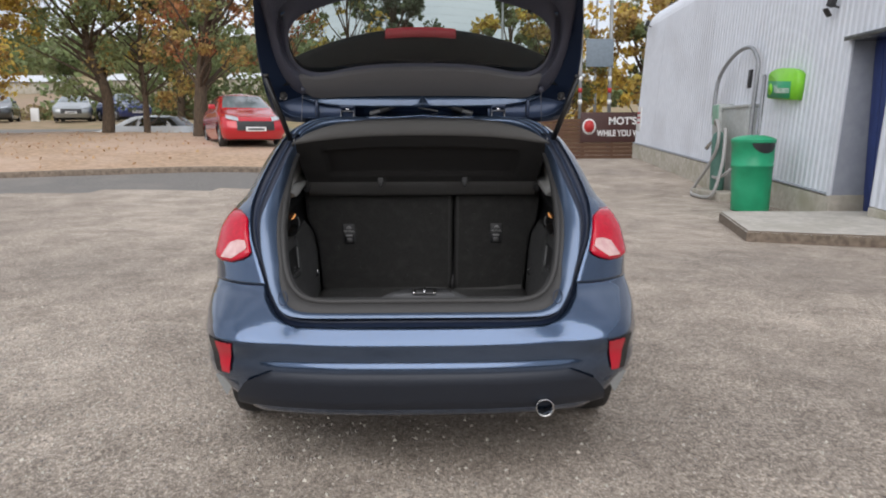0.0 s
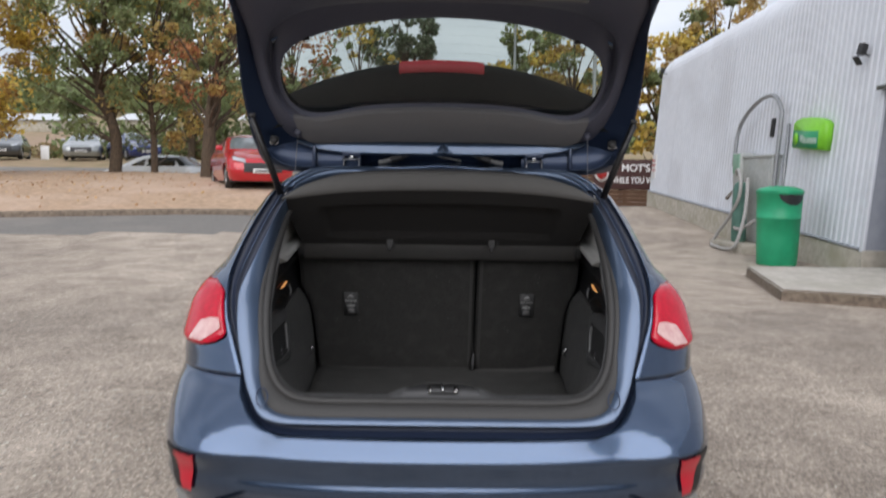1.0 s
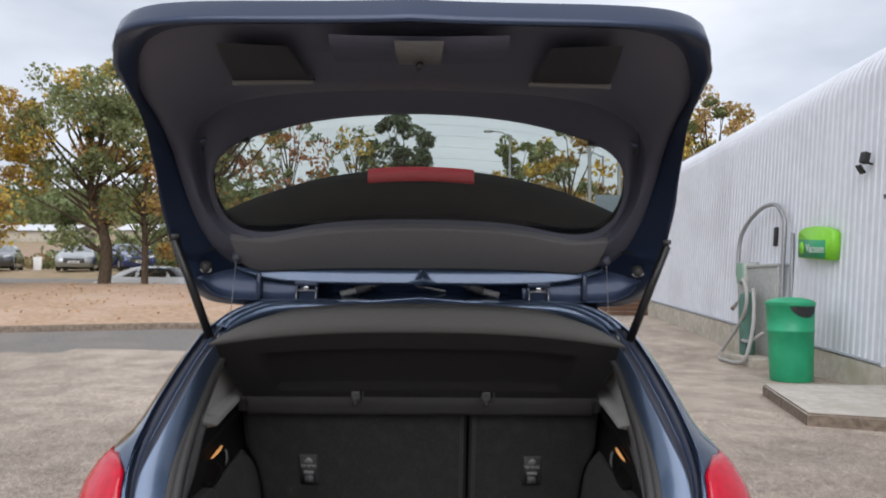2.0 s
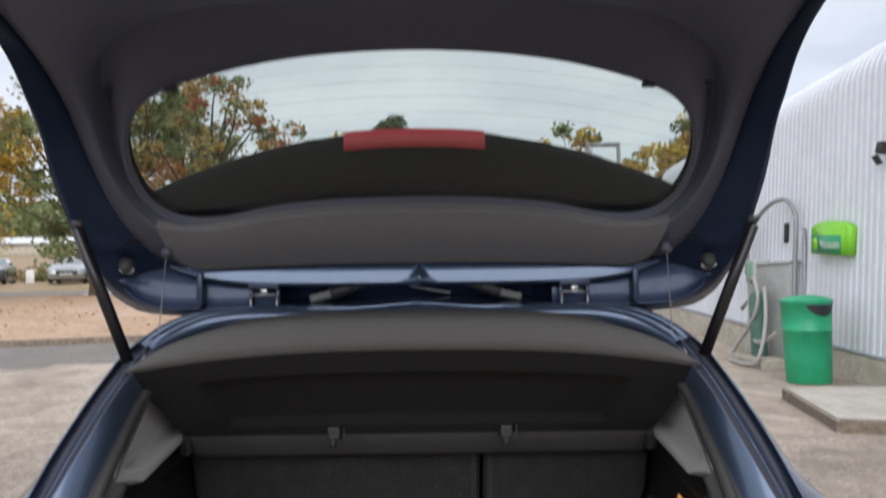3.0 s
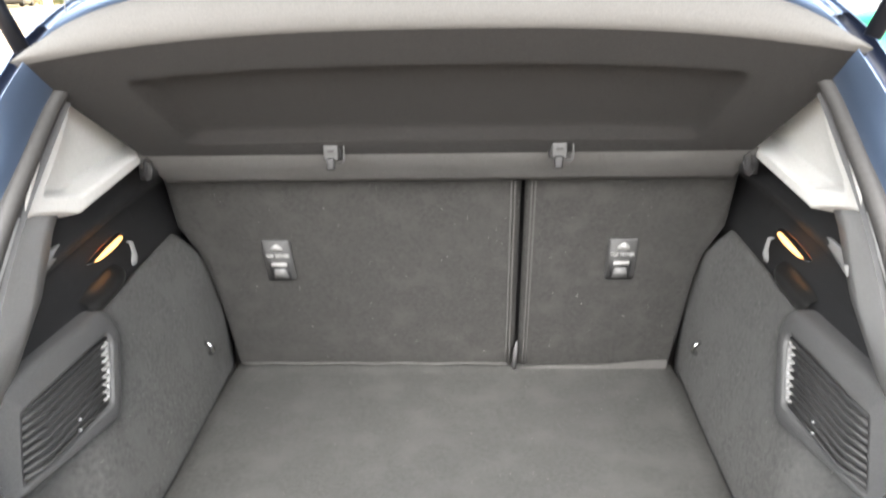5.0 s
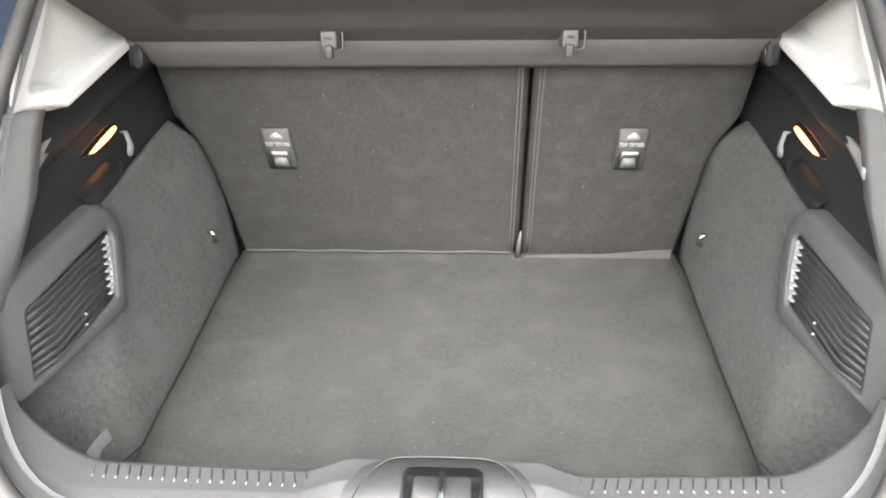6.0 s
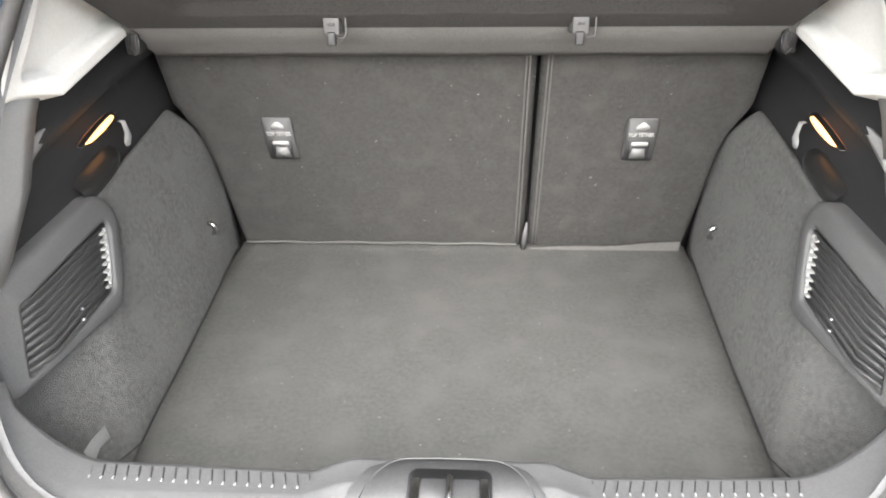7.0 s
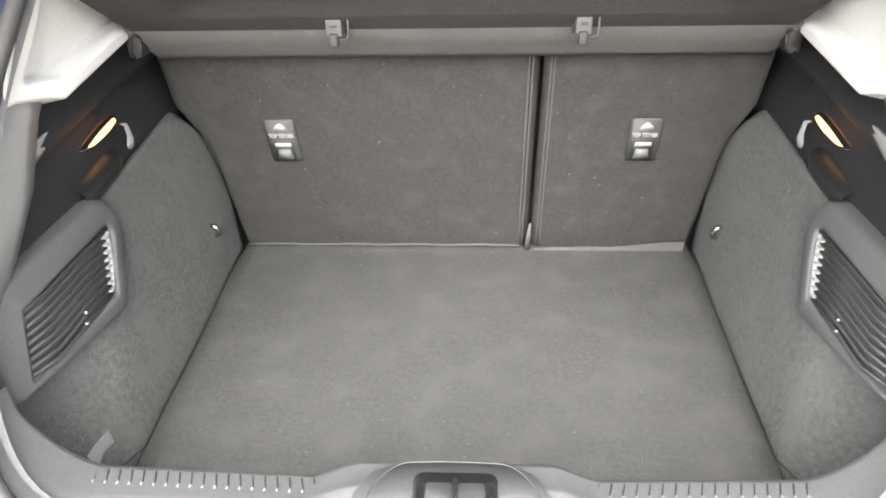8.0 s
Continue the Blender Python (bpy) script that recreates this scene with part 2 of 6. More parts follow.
M_JAMB = material("grey_door_reveal", (0.34, 0.36, 0.40), 0.6, 0, (0.3, 0.32, 0.36), 8, 0.1)
M_BLUE = material("blue_painted_door", (0.035, 0.06, 0.2), 0.4, 0, (0.03, 0.05, 0.17), 12)
M_GREEN = material("green_plastic_bin", (0.012, 0.33, 0.155), 0.42, 0, (0.010, 0.29, 0.135), 6, 0.08, 90, spots=(0.018, 0.36, 0.175), spot_scale=3)
M_DRUM = material("dull_green_drum", (0.085, 0.19, 0.15), 0.5, 0, (0.065, 0.15, 0.12), 9, 0.1, 60)
M_YARDWALL = material("weathered_yard_wall", (0.13, 0.125, 0.12), 0.85, 0, (0.08, 0.078, 0.075), 3, 0.4, 20, spots=(0.16, 0.15, 0.14), spot_scale=0.6)
M_SILL = material("grey_sill_plastic", (0.098, 0.098, 0.099), 0.48, 0, (0.080, 0.080, 0.081), 260, 0.2, 800)
M_PILLAR = material("mid_grey_pillar_plastic", (0.26, 0.26, 0.258), 0.5, 0, (0.23, 0.23, 0.228), 260, 0.15, 800)
M_SEAM = material("seat_edge_stitching", (0.085, 0.083, 0.08), 0.9, 0, (0.06, 0.058, 0.055), 400)
M_NET = material("charcoal_ribbed_plastic", (0.045, 0.045, 0.045), 0.45, 0, (0.036, 0.036, 0.036), 300, 0.2, 900)
M_NETFRAME = material("charcoal_panel_plastic", (0.075, 0.075, 0.075), 0.48, 0, (0.062, 0.062, 0.062), 300, 0.2, 900)
M_PRINT = material("grey_white_print", (0.28, 0.28, 0.275), 0.55, 0, (0.25, 0.25, 0.245), 200)
M_PALEGREEN = material("pale_green_panel", (0.25, 0.42, 0.32), 0.5, 0, (0.2, 0.36, 0.27), 12)
M_FLAP = material("shelf_flap_felt", (0.150, 0.146, 0.140), 0.95, 0, (0.095, 0.092, 0.088), 420, 0.8, 800, spots=(0.135, 0.131, 0.125), spot_scale=9)
M_STRUT = material("satin_black_strut", (0.008, 0.008, 0.009), 0.35, 0, (0.006, 0.006, 0.007), 100)
M_LIME = material("lime_green_sign", (0.22, 0.62, 0.03), 0.4, 0, (0.2, 0.56, 0.03), 12)
M_TEAL = material("teal_sign_panel", (0.02, 0.3, 0.13), 0.4, 0, (0.018, 0.27, 0.12), 12)
M_STEEL = material("brushed_steel_cabinet", (0.50, 0.52, 0.51), 0.45, 0.3, (0.40, 0.42, 0.41), 14, 0.1, 60, spots=(0.42, 0.43, 0.40), spot_scale=3)
M_HOSE = material("grey_ribbed_hose", (0.44, 0.43, 0.41), 0.6, 0, (0.32, 0.31, 0.30), 60, 0.5, 120)
M_PIPE = material("galvanised_pipe", (0.34, 0.35, 0.36), 0.4, 0.6, (0.27, 0.28, 0.29), 30)
M_BARK = material("tree_bark", (0.12, 0.085, 0.055), 0.95, 0, (0.05, 0.036, 0.025), 9, 0.9, 30, stretch=(4, 4, 0.7))
M_LEAF_G = leaf_material("green_brown_leaves", (0.26, 0.29, 0.13), (0.16, 0.20, 0.085), 0.45)
M_LEAF_Y = leaf_material("yellow_autumn_leaves", (0.66, 0.45, 0.10), (0.48, 0.37, 0.10), 0.4)
M_LEAF_O = leaf_material("orange_autumn_leaves", (0.52, 0.32, 0.12), (0.36, 0.28, 0.10), 0.4)
M_LEAF_R = leaf_material("russet_leaves", (0.46, 0.17, 0.08), (0.33, 0.18, 0.08), 0.4)
M_LEAF_P = leaf_material("dark_pine_needles", (0.15, 0.18, 0.11), (0.10, 0.13, 0.075), 0.45)
M_SCRUB = leaf_material("brown_scrub", (0.30, 0.22, 0.11), (0.20, 0.17, 0.08), 0.4)
M_LEAF_D = material("fallen_leaves", (0.50, 0.31, 0.16), 0.8, 0, (0.38, 0.24, 0.13), 2.0, island=0.3)
M_STONE = material("loose_grit", (0.46, 0.42, 0.37), 0.9, 0, (0.3, 0.27, 0.23), 30, island=0.45)
M_FENCE = material("dark_stained_fence", (0.13, 0.065, 0.035), 0.8, 0, (0.08, 0.04, 0.022), 12, 0.3, 40, stretch=(1, 1, 8))
M_BANNER = material("brown_banner_sheet", (0.06, 0.022, 0.018), 0.5, 0, (0.05, 0.018, 0.015), 10)
M_SIGNRED = material("red_sign_print", (0.5, 0.03, 0.03), 0.5)
M_WATER = material("far_white_roofs", (0.7, 0.72, 0.74), 0.5)
M_POST = material("grey_lamp_column", (0.3, 0.31, 0.31), 0.5, 0.4)
M_C_RED = material("red_car_paint", (0.50, 0.008, 0.018), 0.25, 0.1, (0.44, 0.007, 0.016), 200, coat=1.0)
M_BOARD = material("sign_board_back", (0.17, 0.21, 0.25), 0.6, 0, (0.14, 0.18, 0.21), 8)
M_C_SILVER = material("silver_car_paint", (0.36, 0.38, 0.38), 0.28, 0.6, (0.3, 0.32, 0.32), 200, coat=1.0)
M_C_DARK = material("dark_grey_car_paint", (0.08, 0.085, 0.09), 0.28, 0.5, (0.06, 0.065, 0.07), 200, coat=1.0)
M_C_BLUE = material("blue_car_paint", (0.02, 0.04, 0.16), 0.25, 0.3, (0.016, 0.03, 0.13), 200, coat=1.0)
M_C_WHITE = material("white_car_paint", (0.72, 0.73, 0.73), 0.25, 0, (0.66, 0.67, 0.67), 200, coat=1.0)
M_SCREEN = material("windscreen_glass", (0.16, 0.19, 0.2), 0.06, 0, (0.1, 0.12, 0.13), 2, coat=1.0)
M_HEADLAMP = material("headlamp_lens", (0.6, 0.62, 0.64), 0.1, 0.3, (0.4, 0.42, 0.44), 20, coat=1.0)

# ---- builders ----


def mesh_object(name, bm, mat, parent=None, label="", smooth=True):
    me = bpy.data.meshes.new(name)
    bm.normal_update()
    bm.to_mesh(me)
    bm.free()
    for m in mat if isinstance(mat, (list, tuple)) else [mat]:
        me.materials.append(m)
    if smooth:
        me.shade_smooth()
    ob = new(name, me)
    if parent:
        ob.parent = parent
    if label:
        ob["label"] = label
    return ob


def part(name, bm, mat, parent, label="", smooth=True):
    return mesh_object(name, bm, mat, parent, label, smooth)


def empty(name, at=(0, 0, 0), turn=0.0):
    ob = new(name)
    ob.empty_display_size = 0.2
    ob.matrix_world = pose(*at, 0, 0, turn)
    return ob


def add_box(bm, lo, hi, bevel=0.0, m=None):
    lo, hi = Vector(lo), Vector(hi)
    made = bmesh.ops.create_cube(bm, size=1.0)["verts"]
    for v in made:
        v.co = Vector([(lo[i] + hi[i]) / 2 + v.co[i] * (hi[i] - lo[i]) for i in range(3)])
    if bevel:
        edges = list({e for v in made for e in v.link_edges})
        made = list({v for f in bmesh.ops.bevel(bm, geom=edges, offset=bevel, segments=2, affect="EDGES", profile=0.6)["faces"] for v in f.verts} | {v for v in made if v.is_valid})
    if m:
        for v in made:
            v.co = m @ v.co
    return made


def box(lo, hi, bevel=0.0, m=None):
    bm = bmesh.new()
    add_box(bm, lo, hi, bevel, m)
    return bm


def add_grid(bm, rows, closed=False, wrap=False):
    """Faces between rows of points. closed: each row is a ring; wrap: the last row joins the first."""
    vs = [[bm.verts.new(p) for p in row] for row in rows]
    n = len(rows)
    for i in range(n if wrap else n - 1):
        a, b = vs[i], vs[(i + 1) % n]
        m = len(a)
        for j in range(m if closed else m - 1):
            quad = (a[j], a[(j + 1) % m], b[(j + 1) % m], b[j])
            if len({v.co.to_tuple(6) for v in quad}) > 2:
                try:
                    bm.faces.new(quad)
                except ValueError:
                    pass
    return vs


def grid(rows, closed=False, wrap=False):
    bm = bmesh.new()
    add_grid(bm, rows, closed, wrap)
    bmesh.ops.remove_doubles(bm, verts=bm.verts, dist=1e-5)
    bmesh.ops.recalc_face_normals(bm, faces=bm.faces)
    return bm


def add_tube(bm, points, radius, sides=8, cap=True, flat=1.0):
    """A tube through points; radius: one value or one for each point."""
    pts = [Vector(p) for p in points]
    rad = radius if isinstance(radius, (list, tuple)) else [radius] * len(pts)
    rings, up = [], None
    for i, p in enumerate(pts):
        d = (pts[min(i + 1, len(pts) - 1)] - pts[max(i - 1, 0)]).normalized()
        if up is None:
            up = d.orthogonal().normalized()
        up = (up - d * up.dot(d)).normalized()
        side = d.cross(up)
        rings.append([p + rad[i] * (math.cos(a) * up + flat * math.sin(a) * side) for a in (2 * math.pi * k / sides for k in range(sides))])
    vs = add_grid(bm, rings, closed=True)
    if cap:
        bm.faces.new(vs[0][::-1])
        bm.faces.new(vs[-1])


def tube(points, radius, sides=8, cap=True, flat=1.0):
    bm = bmesh.new()
    add_tube(bm, points, radius, sides, cap, flat)
    bmesh.ops.recalc_face_normals(bm, faces=bm.faces)
    return bm


def curve_points(pts, n=8, closed=False):
    """Catmull-Rom points through pts."""
    pts = [Vector(p) for p in pts]
    out = []
    m = len(pts)
    for i in range(m if closed else m - 1):
        p0, p1, p2, p3 = (pts[(i + k) % m] if closed else pts[min(max(i + k, 0), m - 1)] for k in (-1, 0, 1, 2))
        for k in range(n):
            t = k / n
            out.append(0.5 * (2 * p1 + (p2 - p0) * t + (2 * p0 - 5 * p1 + 4 * p2 - p3) * t * t + (3 * p1 - p0 - 3 * p2 + p3) * t ** 3))
    if not closed:
        out.append(pts[-1])
    return out


def table(x, pairs):
    """Smoothed linear reading of a table of (x, value)."""
    return float(np.interp(x, [p[0] for p in pairs], [p[1] for p in pairs]))


def slab(outline, depth, bevel=0.0, m=None):
    """A flat plate: the outline in x and y, given thickness downwards in z."""
    bm = bmesh.new()
    top = [bm.verts.new((x, y, 0)) for x, y in outline]
    f = bm.faces.new(top)
    ex = bmesh.ops.extrude_face_region(bm, geom=[f])
    for v in ex["geom"]:
        if isinstance(v, bmesh.types.BMVert):
            v.co.z -= depth
    bmesh.ops.recalc_face_normals(bm, faces=bm.faces)
    if bevel:
        edges = [e for e in bm.edges if all(abs(v.co.z) < 1e-6 for v in e.verts)]
        bmesh.ops.bevel(bm, geom=edges, offset=bevel, segments=2, affect="EDGES")
    if m:
        bmesh.ops.transform(bm, matrix=m, verts=bm.verts)
    return bm


def rounded(w, h, r, n=5):
    """The outline of a rounded rectangle about the origin."""
    out = []
    for cx, cy, a in ((w / 2 - r, h / 2 - r, 0), (-w / 2 + r, h / 2 - r, 90), (-w / 2 + r, -h / 2 + r, 180), (w / 2 - r, -h / 2 + r, 270)):
        out += [(cx + r * math.cos(radians(a + 90 * k / n)), cy + r * math.sin(radians(a + 90 * k / n))) for k in range(n + 1)]
    return out


def rounded_poly(corners, radii, n=6):
    """A closed outline with each corner rounded by its own radius."""
    out, c = [], [Vector((x, y, 0)) for x, y in corners]
    for i, p in enumerate(c):
        a, b = c[i - 1] - p, c[(i + 1) % len(c)] - p
        a, b = p + a.normalized() * min(radii[i], a.length * 0.45), p + b.normalized() * min(radii[i], b.length * 0.45)
        out += [a.lerp(p, k / n).lerp(p.lerp(b, k / n), k / n) for k in range(n + 1)]
    return out


def solid(ob, thick, towards):
    """Gives a skin thickness on the side that faces the given place."""
    aim = Vector(towards)
    facing = sum(p.area * p.normal.dot((aim - p.center).normalized()) for p in ob.data.polygons)
    mod = ob.modifiers.new("thickness", "SOLIDIFY")
    mod.thickness, mod.offset = thick, 1.0 if facing > 0 else -1.0
    return ob


def text_mesh(name, words, size, m, mat, parent, stretch=1.0, bold=0.0, align="CENTER"):
    """Raised lettering in the built-in font, turned into a mesh."""
    cu = bpy.data.curves.new(name, "FONT")
    cu.body, cu.size, cu.extrude, cu.offset = words, size, 0.002, bold
    cu.align_x, cu.align_y = align, "CENTER"
    tmp = new(name, cu)
    bpy.context.view_layer.update()
    me = bpy.data.meshes.new_from_object(tmp.evaluated_get(bpy.context.evaluated_depsgraph_get()))
    bpy.data.objects.remove(tmp)
    me.transform(m @ Matrix.Diagonal((stretch, 1, 1, 1)))
    me.materials.clear()
    me.materials.append(mat)
    ob = new(name, me)
    ob.parent = parent
    return ob

# ---- ground ----
LEFT_RISE = [(2, 0), (8, 0.24), (13, 0.50), (17, 0.95), (19, 1.08), (23, 1.40), (25, 1.30), (27, 1.0), (30, 1.35), (36, 2.15), (60, 3.0), (150, 12), (300, 34), (700, 60), (3000, 60)]
RIGHT_RISE = [(1.5, 0), (8, 0.0), (12, -0.03), (14, -0.03), (17, 0.25), (22, 0.60), (29, 0.36), (40, 0.9), (60, 2.0), (150, 8), (300, 16), (700, 30), (3000, 30)]


def gz(x, y):
    """Height of the yard: level under the car, rising ahead, more to one side."""
    f = min(max((x + 6) / 11, 0), 1)
    f = f * f * (3 - 2 * f)
    soft = 0.012 * noise.noise((x * 0.35, y * 0.35, 0))
    return (1 - f) * table(y, LEFT_RISE) + f * table(y, RIGHT_RISE) + soft * min(1, abs(x) / 2)


KERB = curve_points([(-60, 6, 0), (-30, 9.5, 0), (-16, 11.4, 0), (-9.1, 13.0, 0), (-4.0, 14.0, 0), (-0.5, 15.2, 0), (1.8, 18.0, 0), (2.6, 23.0, 0), (2.8, 27, 0)], 6)


def kerb_side(x, y):
    """Signed distance ahead of the kerb line, roughly."""
    i = min(range(len(KERB)), key=lambda k: (KERB[k].x - x) ** 2 + (KERB[k].y - y) ** 2)
    a, b = KERB[max(i - 1, 0)], KERB[min(i + 1, len(KERB) - 1)]
    d = (b - a).normalized()
    return -(x - KERB[i].x) * d.y + (y - KERB[i].y) * d.x


xs = sorted(set([-3000, -1200, -600, -350, -220, -150, -100, -75, -60] + [round(-50 + 1.0 * k, 2) for k in range(40)] + [round(-10 + 0.5 * k, 2) for k in range(41)] + [11, 12, 14, 16, 18, 21, 25, 30, 40, 60, 100, 200, 400, 900, 3000]))
ys = sorted(set([-3000, -900, -300, -100, -50, -30, -20, -14] + [round(-10 + 0.5 * k, 2) for k in range(90)] + [36, 38, 40, 43, 46, 50, 55, 60, 70, 85, 100, 130, 160, 200, 250, 300, 400, 550, 800, 1300, 3000]))
bm = bmesh.new()
vs = add_grid(bm, [[(x, y, gz(x, y)) for x in xs] for y in ys])
for f in bm.faces:
    c = f.calc_center_median()
    ahead = kerb_side(c.x, c.y)
    f.material_index = 1 if c.y > 33 or abs(c.x) > 45 or c.y < -40 else 2 if -2.6 - 0.12 * abs(c.x + 4) < ahead and c.y > 6 and c.x < 3 else 0
tagged(mesh_object("ground", bm, [M_LOT, M_FIELD, M_ROAD]), "worn gritty tarmac yard rising to rough autumn fields", "ground", kind="structure")

rows = []
for i, p in enumerate(KERB):
    d = (KERB[min(i + 1, len(KERB) - 1)] - KERB[max(i - 1, 0)]).normalized()
    side = Vector((-d.y, d.x, 0))
    row = []
    for off in (0.10, 0.8, 1.8, 3.2, 5, 7, 9, 10.5, 12):
        q = p + side * off
        if i > len(KERB) - 22:
            q = p + side * off * max(0.15, (len(KERB) - 1 - i) / 22)
        row.append((q.x, q.y, gz(q.x, q.y) + 0.10 + 0.05 * min(1, off / 4) - (0.35 if off > 11 else 0) + 0.03 * noise.noise((q.x * 0.7, q.y * 0.7, 3))))
    rows.append(row)
tagged(mesh_object("verge", grid(rows), M_BANK), "bare earth bank strewn with fallen leaves behind the kerb", "verge", kind="structure")
rows = []
for i, p in enumerate(KERB):
    d = (KERB[min(i + 1, len(KERB) - 1)] - KERB[max(i - 1, 0)]).normalized()
    side = Vector((-d.y, d.x, 0))
    g = gz(p.x, p.y)
    j = 0.012 * noise.noise((i * 1.7, 0, 0))
    rows.append([(*(p - side * 0.02)[:2], g - 0.1), (*(p - side * 0.01)[:2], g + 0.095 + j), (*(p + side * 0.02)[:2], g + 0.125 + j), (*(p + side * 0.13)[:2], g + 0.125 + j), (*(p + side * 0.15)[:2], g - 0.1)])
tagged(mesh_object("kerb", grid(rows), M_KERB, smooth=False), "low weathered stone kerb along the bank", "kerb", kind="structure")

# plain wall that closes the yard behind
rows = [[(x, -15.0 + d, z) for x in np.linspace(-40, 30, 36)] for d, z in ((0, -0.5), (0, 0.02), (0, 1.2), (0, 2.1), (0.02, 2.15), (-0.3, 2.16), (-0.32, -0.5))]
tagged(mesh_object("wall_south", grid(rows), M_YARDWALL, smooth=False), "plain weathered dark yard wall", "wall", kind="structure")

# ---- the hatchback ----
car = tagged(empty("hatchback_car"), "blue-grey metallic hatchback with its tailgate open and boot empty", "car")
WIDE = [(0.17, 0.78), (0.24, 0.83), (0.32, 0.865), (0.45, 0.885), (0.58, 0.896), (0.66, 0.896), (0.73, 0.89), (0.854, 0.894), (0.95, 0.877), (1.0, 0.852), (1.04, 0.82), (1.07, 0.79), (1.10, 0.772), (1.24, 0.706), (1.33, 0.648), (1.375, 0.60), (1.40, 0.555), (1.43, 0.43), (1.448, 0.28), (1.458, 0.12), (1.46, 0.03)]
REAR = [(0.17, 0.07), (0.24, 0.05), (0.255, 0.02), (0.265, -0.01), (0.30, -0.035), (0.38, -0.055), (0.44, -0.074), (0.46, -0.077), (0.475, -0.074), (0.495, -0.068), (0.52, -0.069), (0.545, -0.073), (0.558, -0.073), (0.57, -0.069), (0.585, -0.058), (0.61, -0.038), (0.636, -0.018), (0.66, 0.004), (0.70, 0.05), (0.72, 0.082), (0.735, 0.102), (0.75, 0.113), (0.78, 0.121), (0.85, 0.142), (1.02, 0.22), (1.32, 0.40), (1.40, 0.50), (1.43, 0.60), (1.46, 0.72)]
FRONT = [(0.17, 4.15), (0.4, 4.27), (0.6, 4.29), (0.75, 4.22), (0.85, 4.05), (0.93, 3.7), (0.98, 3.35), (1.0, 3.2), (1.2, 2.75), (1.4, 2.25), (1.46, 1.9)]
INNER = [(0.62, 0.47), (0.63, 0.513), (0.66, 0.558), (0.71, 0.60), (0.765, 0.626), (0.85, 0.66), (0.92, 0.692), (0.99, 0.708), (1.05, 0.711), (1.10, 0.70), (1.15, 0.684), (1.22, 0.654), (1.28, 0.624), (1.34, 0.584), (1.385, 0.53), (1.41, 0.42)]


def rear_y(x, z):
    """How far ahead the rear skin lies at a half-width x and height z."""
    w = table(z, WIDE)
    u = min(abs(x) / w, 1.0)
    soft_step = lambda f: (lambda g: g * g * (3 - 2 * g))(min(1, max(0, f)))
    swell = math.exp(-((z - 0.60) / 0.085) ** 2) * soft_step((u - 0.60) / 0.22) * soft_step((1 - u) / 0.13)
    return table(z, REAR) + 0.40 * (1 - (1 - u ** 2.8) ** (1 / 2.8)) - 0.060 * swell


def contour(z, x0):
    """Half outline of the body at a height: from x0 on the rear face, round the corner, along the side, to the middle of the front."""
    w, fy = table(z, WIDE), table(z, FRONT)
    u0 = min(x0 / w, 0.97)
    pts = []
    for k in range(21):
        u = u0 + (1 - u0) * (1 - (1 - k / 20) ** 2.0)
        pts.append((w * u, rear_y(w * u, z)))
    y0 = pts[-1][1]
    y1 = fy - 0.75
    for k in range(1, 40):
        y = y0 + (y1 - y0) * k / 40
        pts.append((w - 0.012 * (abs(y - 1.9) / 1.9) ** 2, y))
    for k in range(13):
        a = radians(90 * k / 12)
        pts.append(((w - 0.012) * math.cos(a) ** 0.62, y1 + 0.75 * math.sin(a) ** 0.8))
    return pts


def shell(levels, x_in, keep):
    """Right and left skin between heights; keep(x, y, z) tells which faces belong."""
    bm = bmesh.new()
    for s in (1, -1):
        add_grid(bm, [[(s * x, y, z) for x, y in contour(z, x_in(z))] for z in levels])
    bmesh.ops.remove_doubles(bm, verts=bm.verts, dist=1e-4)
    drop = [f for f in bm.faces if not keep(*f.calc_center_median())]
    bmesh.ops.delete(bm, geom=drop, context="FACES")
    bmesh.ops.recalc_face_normals(bm, faces=bm.faces)
    return bm


def arch(y, z):
    return min((y - 0.80) ** 2, (y - 3.50) ** 2) + (z - 0.31) ** 2 < 0.355 ** 2


def is_window(x, y, z):
    return 1.06 < z < 1.355 and 0.95 < y < 2.9 - (z - 1.0) * 1.1 and abs(y - 1.72) > 0.06 and abs(x) > 0.5


def is_screen(x, y, z):
    return 1.03 < z < 1.39 and y > 3.2 - (z - 1.0) * 2.3 - 0.12 and abs(x) < 0.62


low = [0.255, 0.265, 0.28, 0.30, 0.32, 0.36, 0.40, 0.42, 0.44, 0.455, 0.465, 0.475, 0.485, 0.495, 0.52, 0.54, 0.552, 0.561, 0.57, 0.58, 0.595, 0.61, 0.6205, 0.6215, 0.628, 0.636, 0.641, 0.655, 0.67, 0.685, 0.70, 0.71, 0.72, 0.73, 0.74, 0.746]
mid = [0.748, 0.757, 0.765, 0.80, 0.84, 0.88, 0.92, 0.96, 1.0, 1.02, 1.04, 1.055, 1.07, 1.085, 1.10, 1.13, 1.16, 1.20, 1.24, 1.28, 1.32, 1.35, 1.375, 1.39]
top = [1.39, 1.40, 1.41, 1.42, 1.43, 1.44, 1.448, 1.454, 1.458, 1.46]
body = part("body_side", shell(mid, lambda z: table(z, INNER), lambda x, y, z: not arch(y, z) and not is_window(x, y, z) and not is_screen(x, y, z)), M_PAINT, car, "blue-grey metallic painted body sides and wings")
solid(body, 0.012, (0, 2, 0.7))
bm = shell(low, lambda z: table(z, INNER), lambda x, y, z: not arch(y, z))
add_grid(bm, [[(x, rear_y(x, z), z) for x in np.linspace(-0.47, 0.47, 31)] for z in low if z < 0.621])
bmesh.ops.remove_doubles(bm, verts=bm.verts, dist=2e-3)
bmesh.ops.recalc_face_normals(bm, faces=bm.faces)
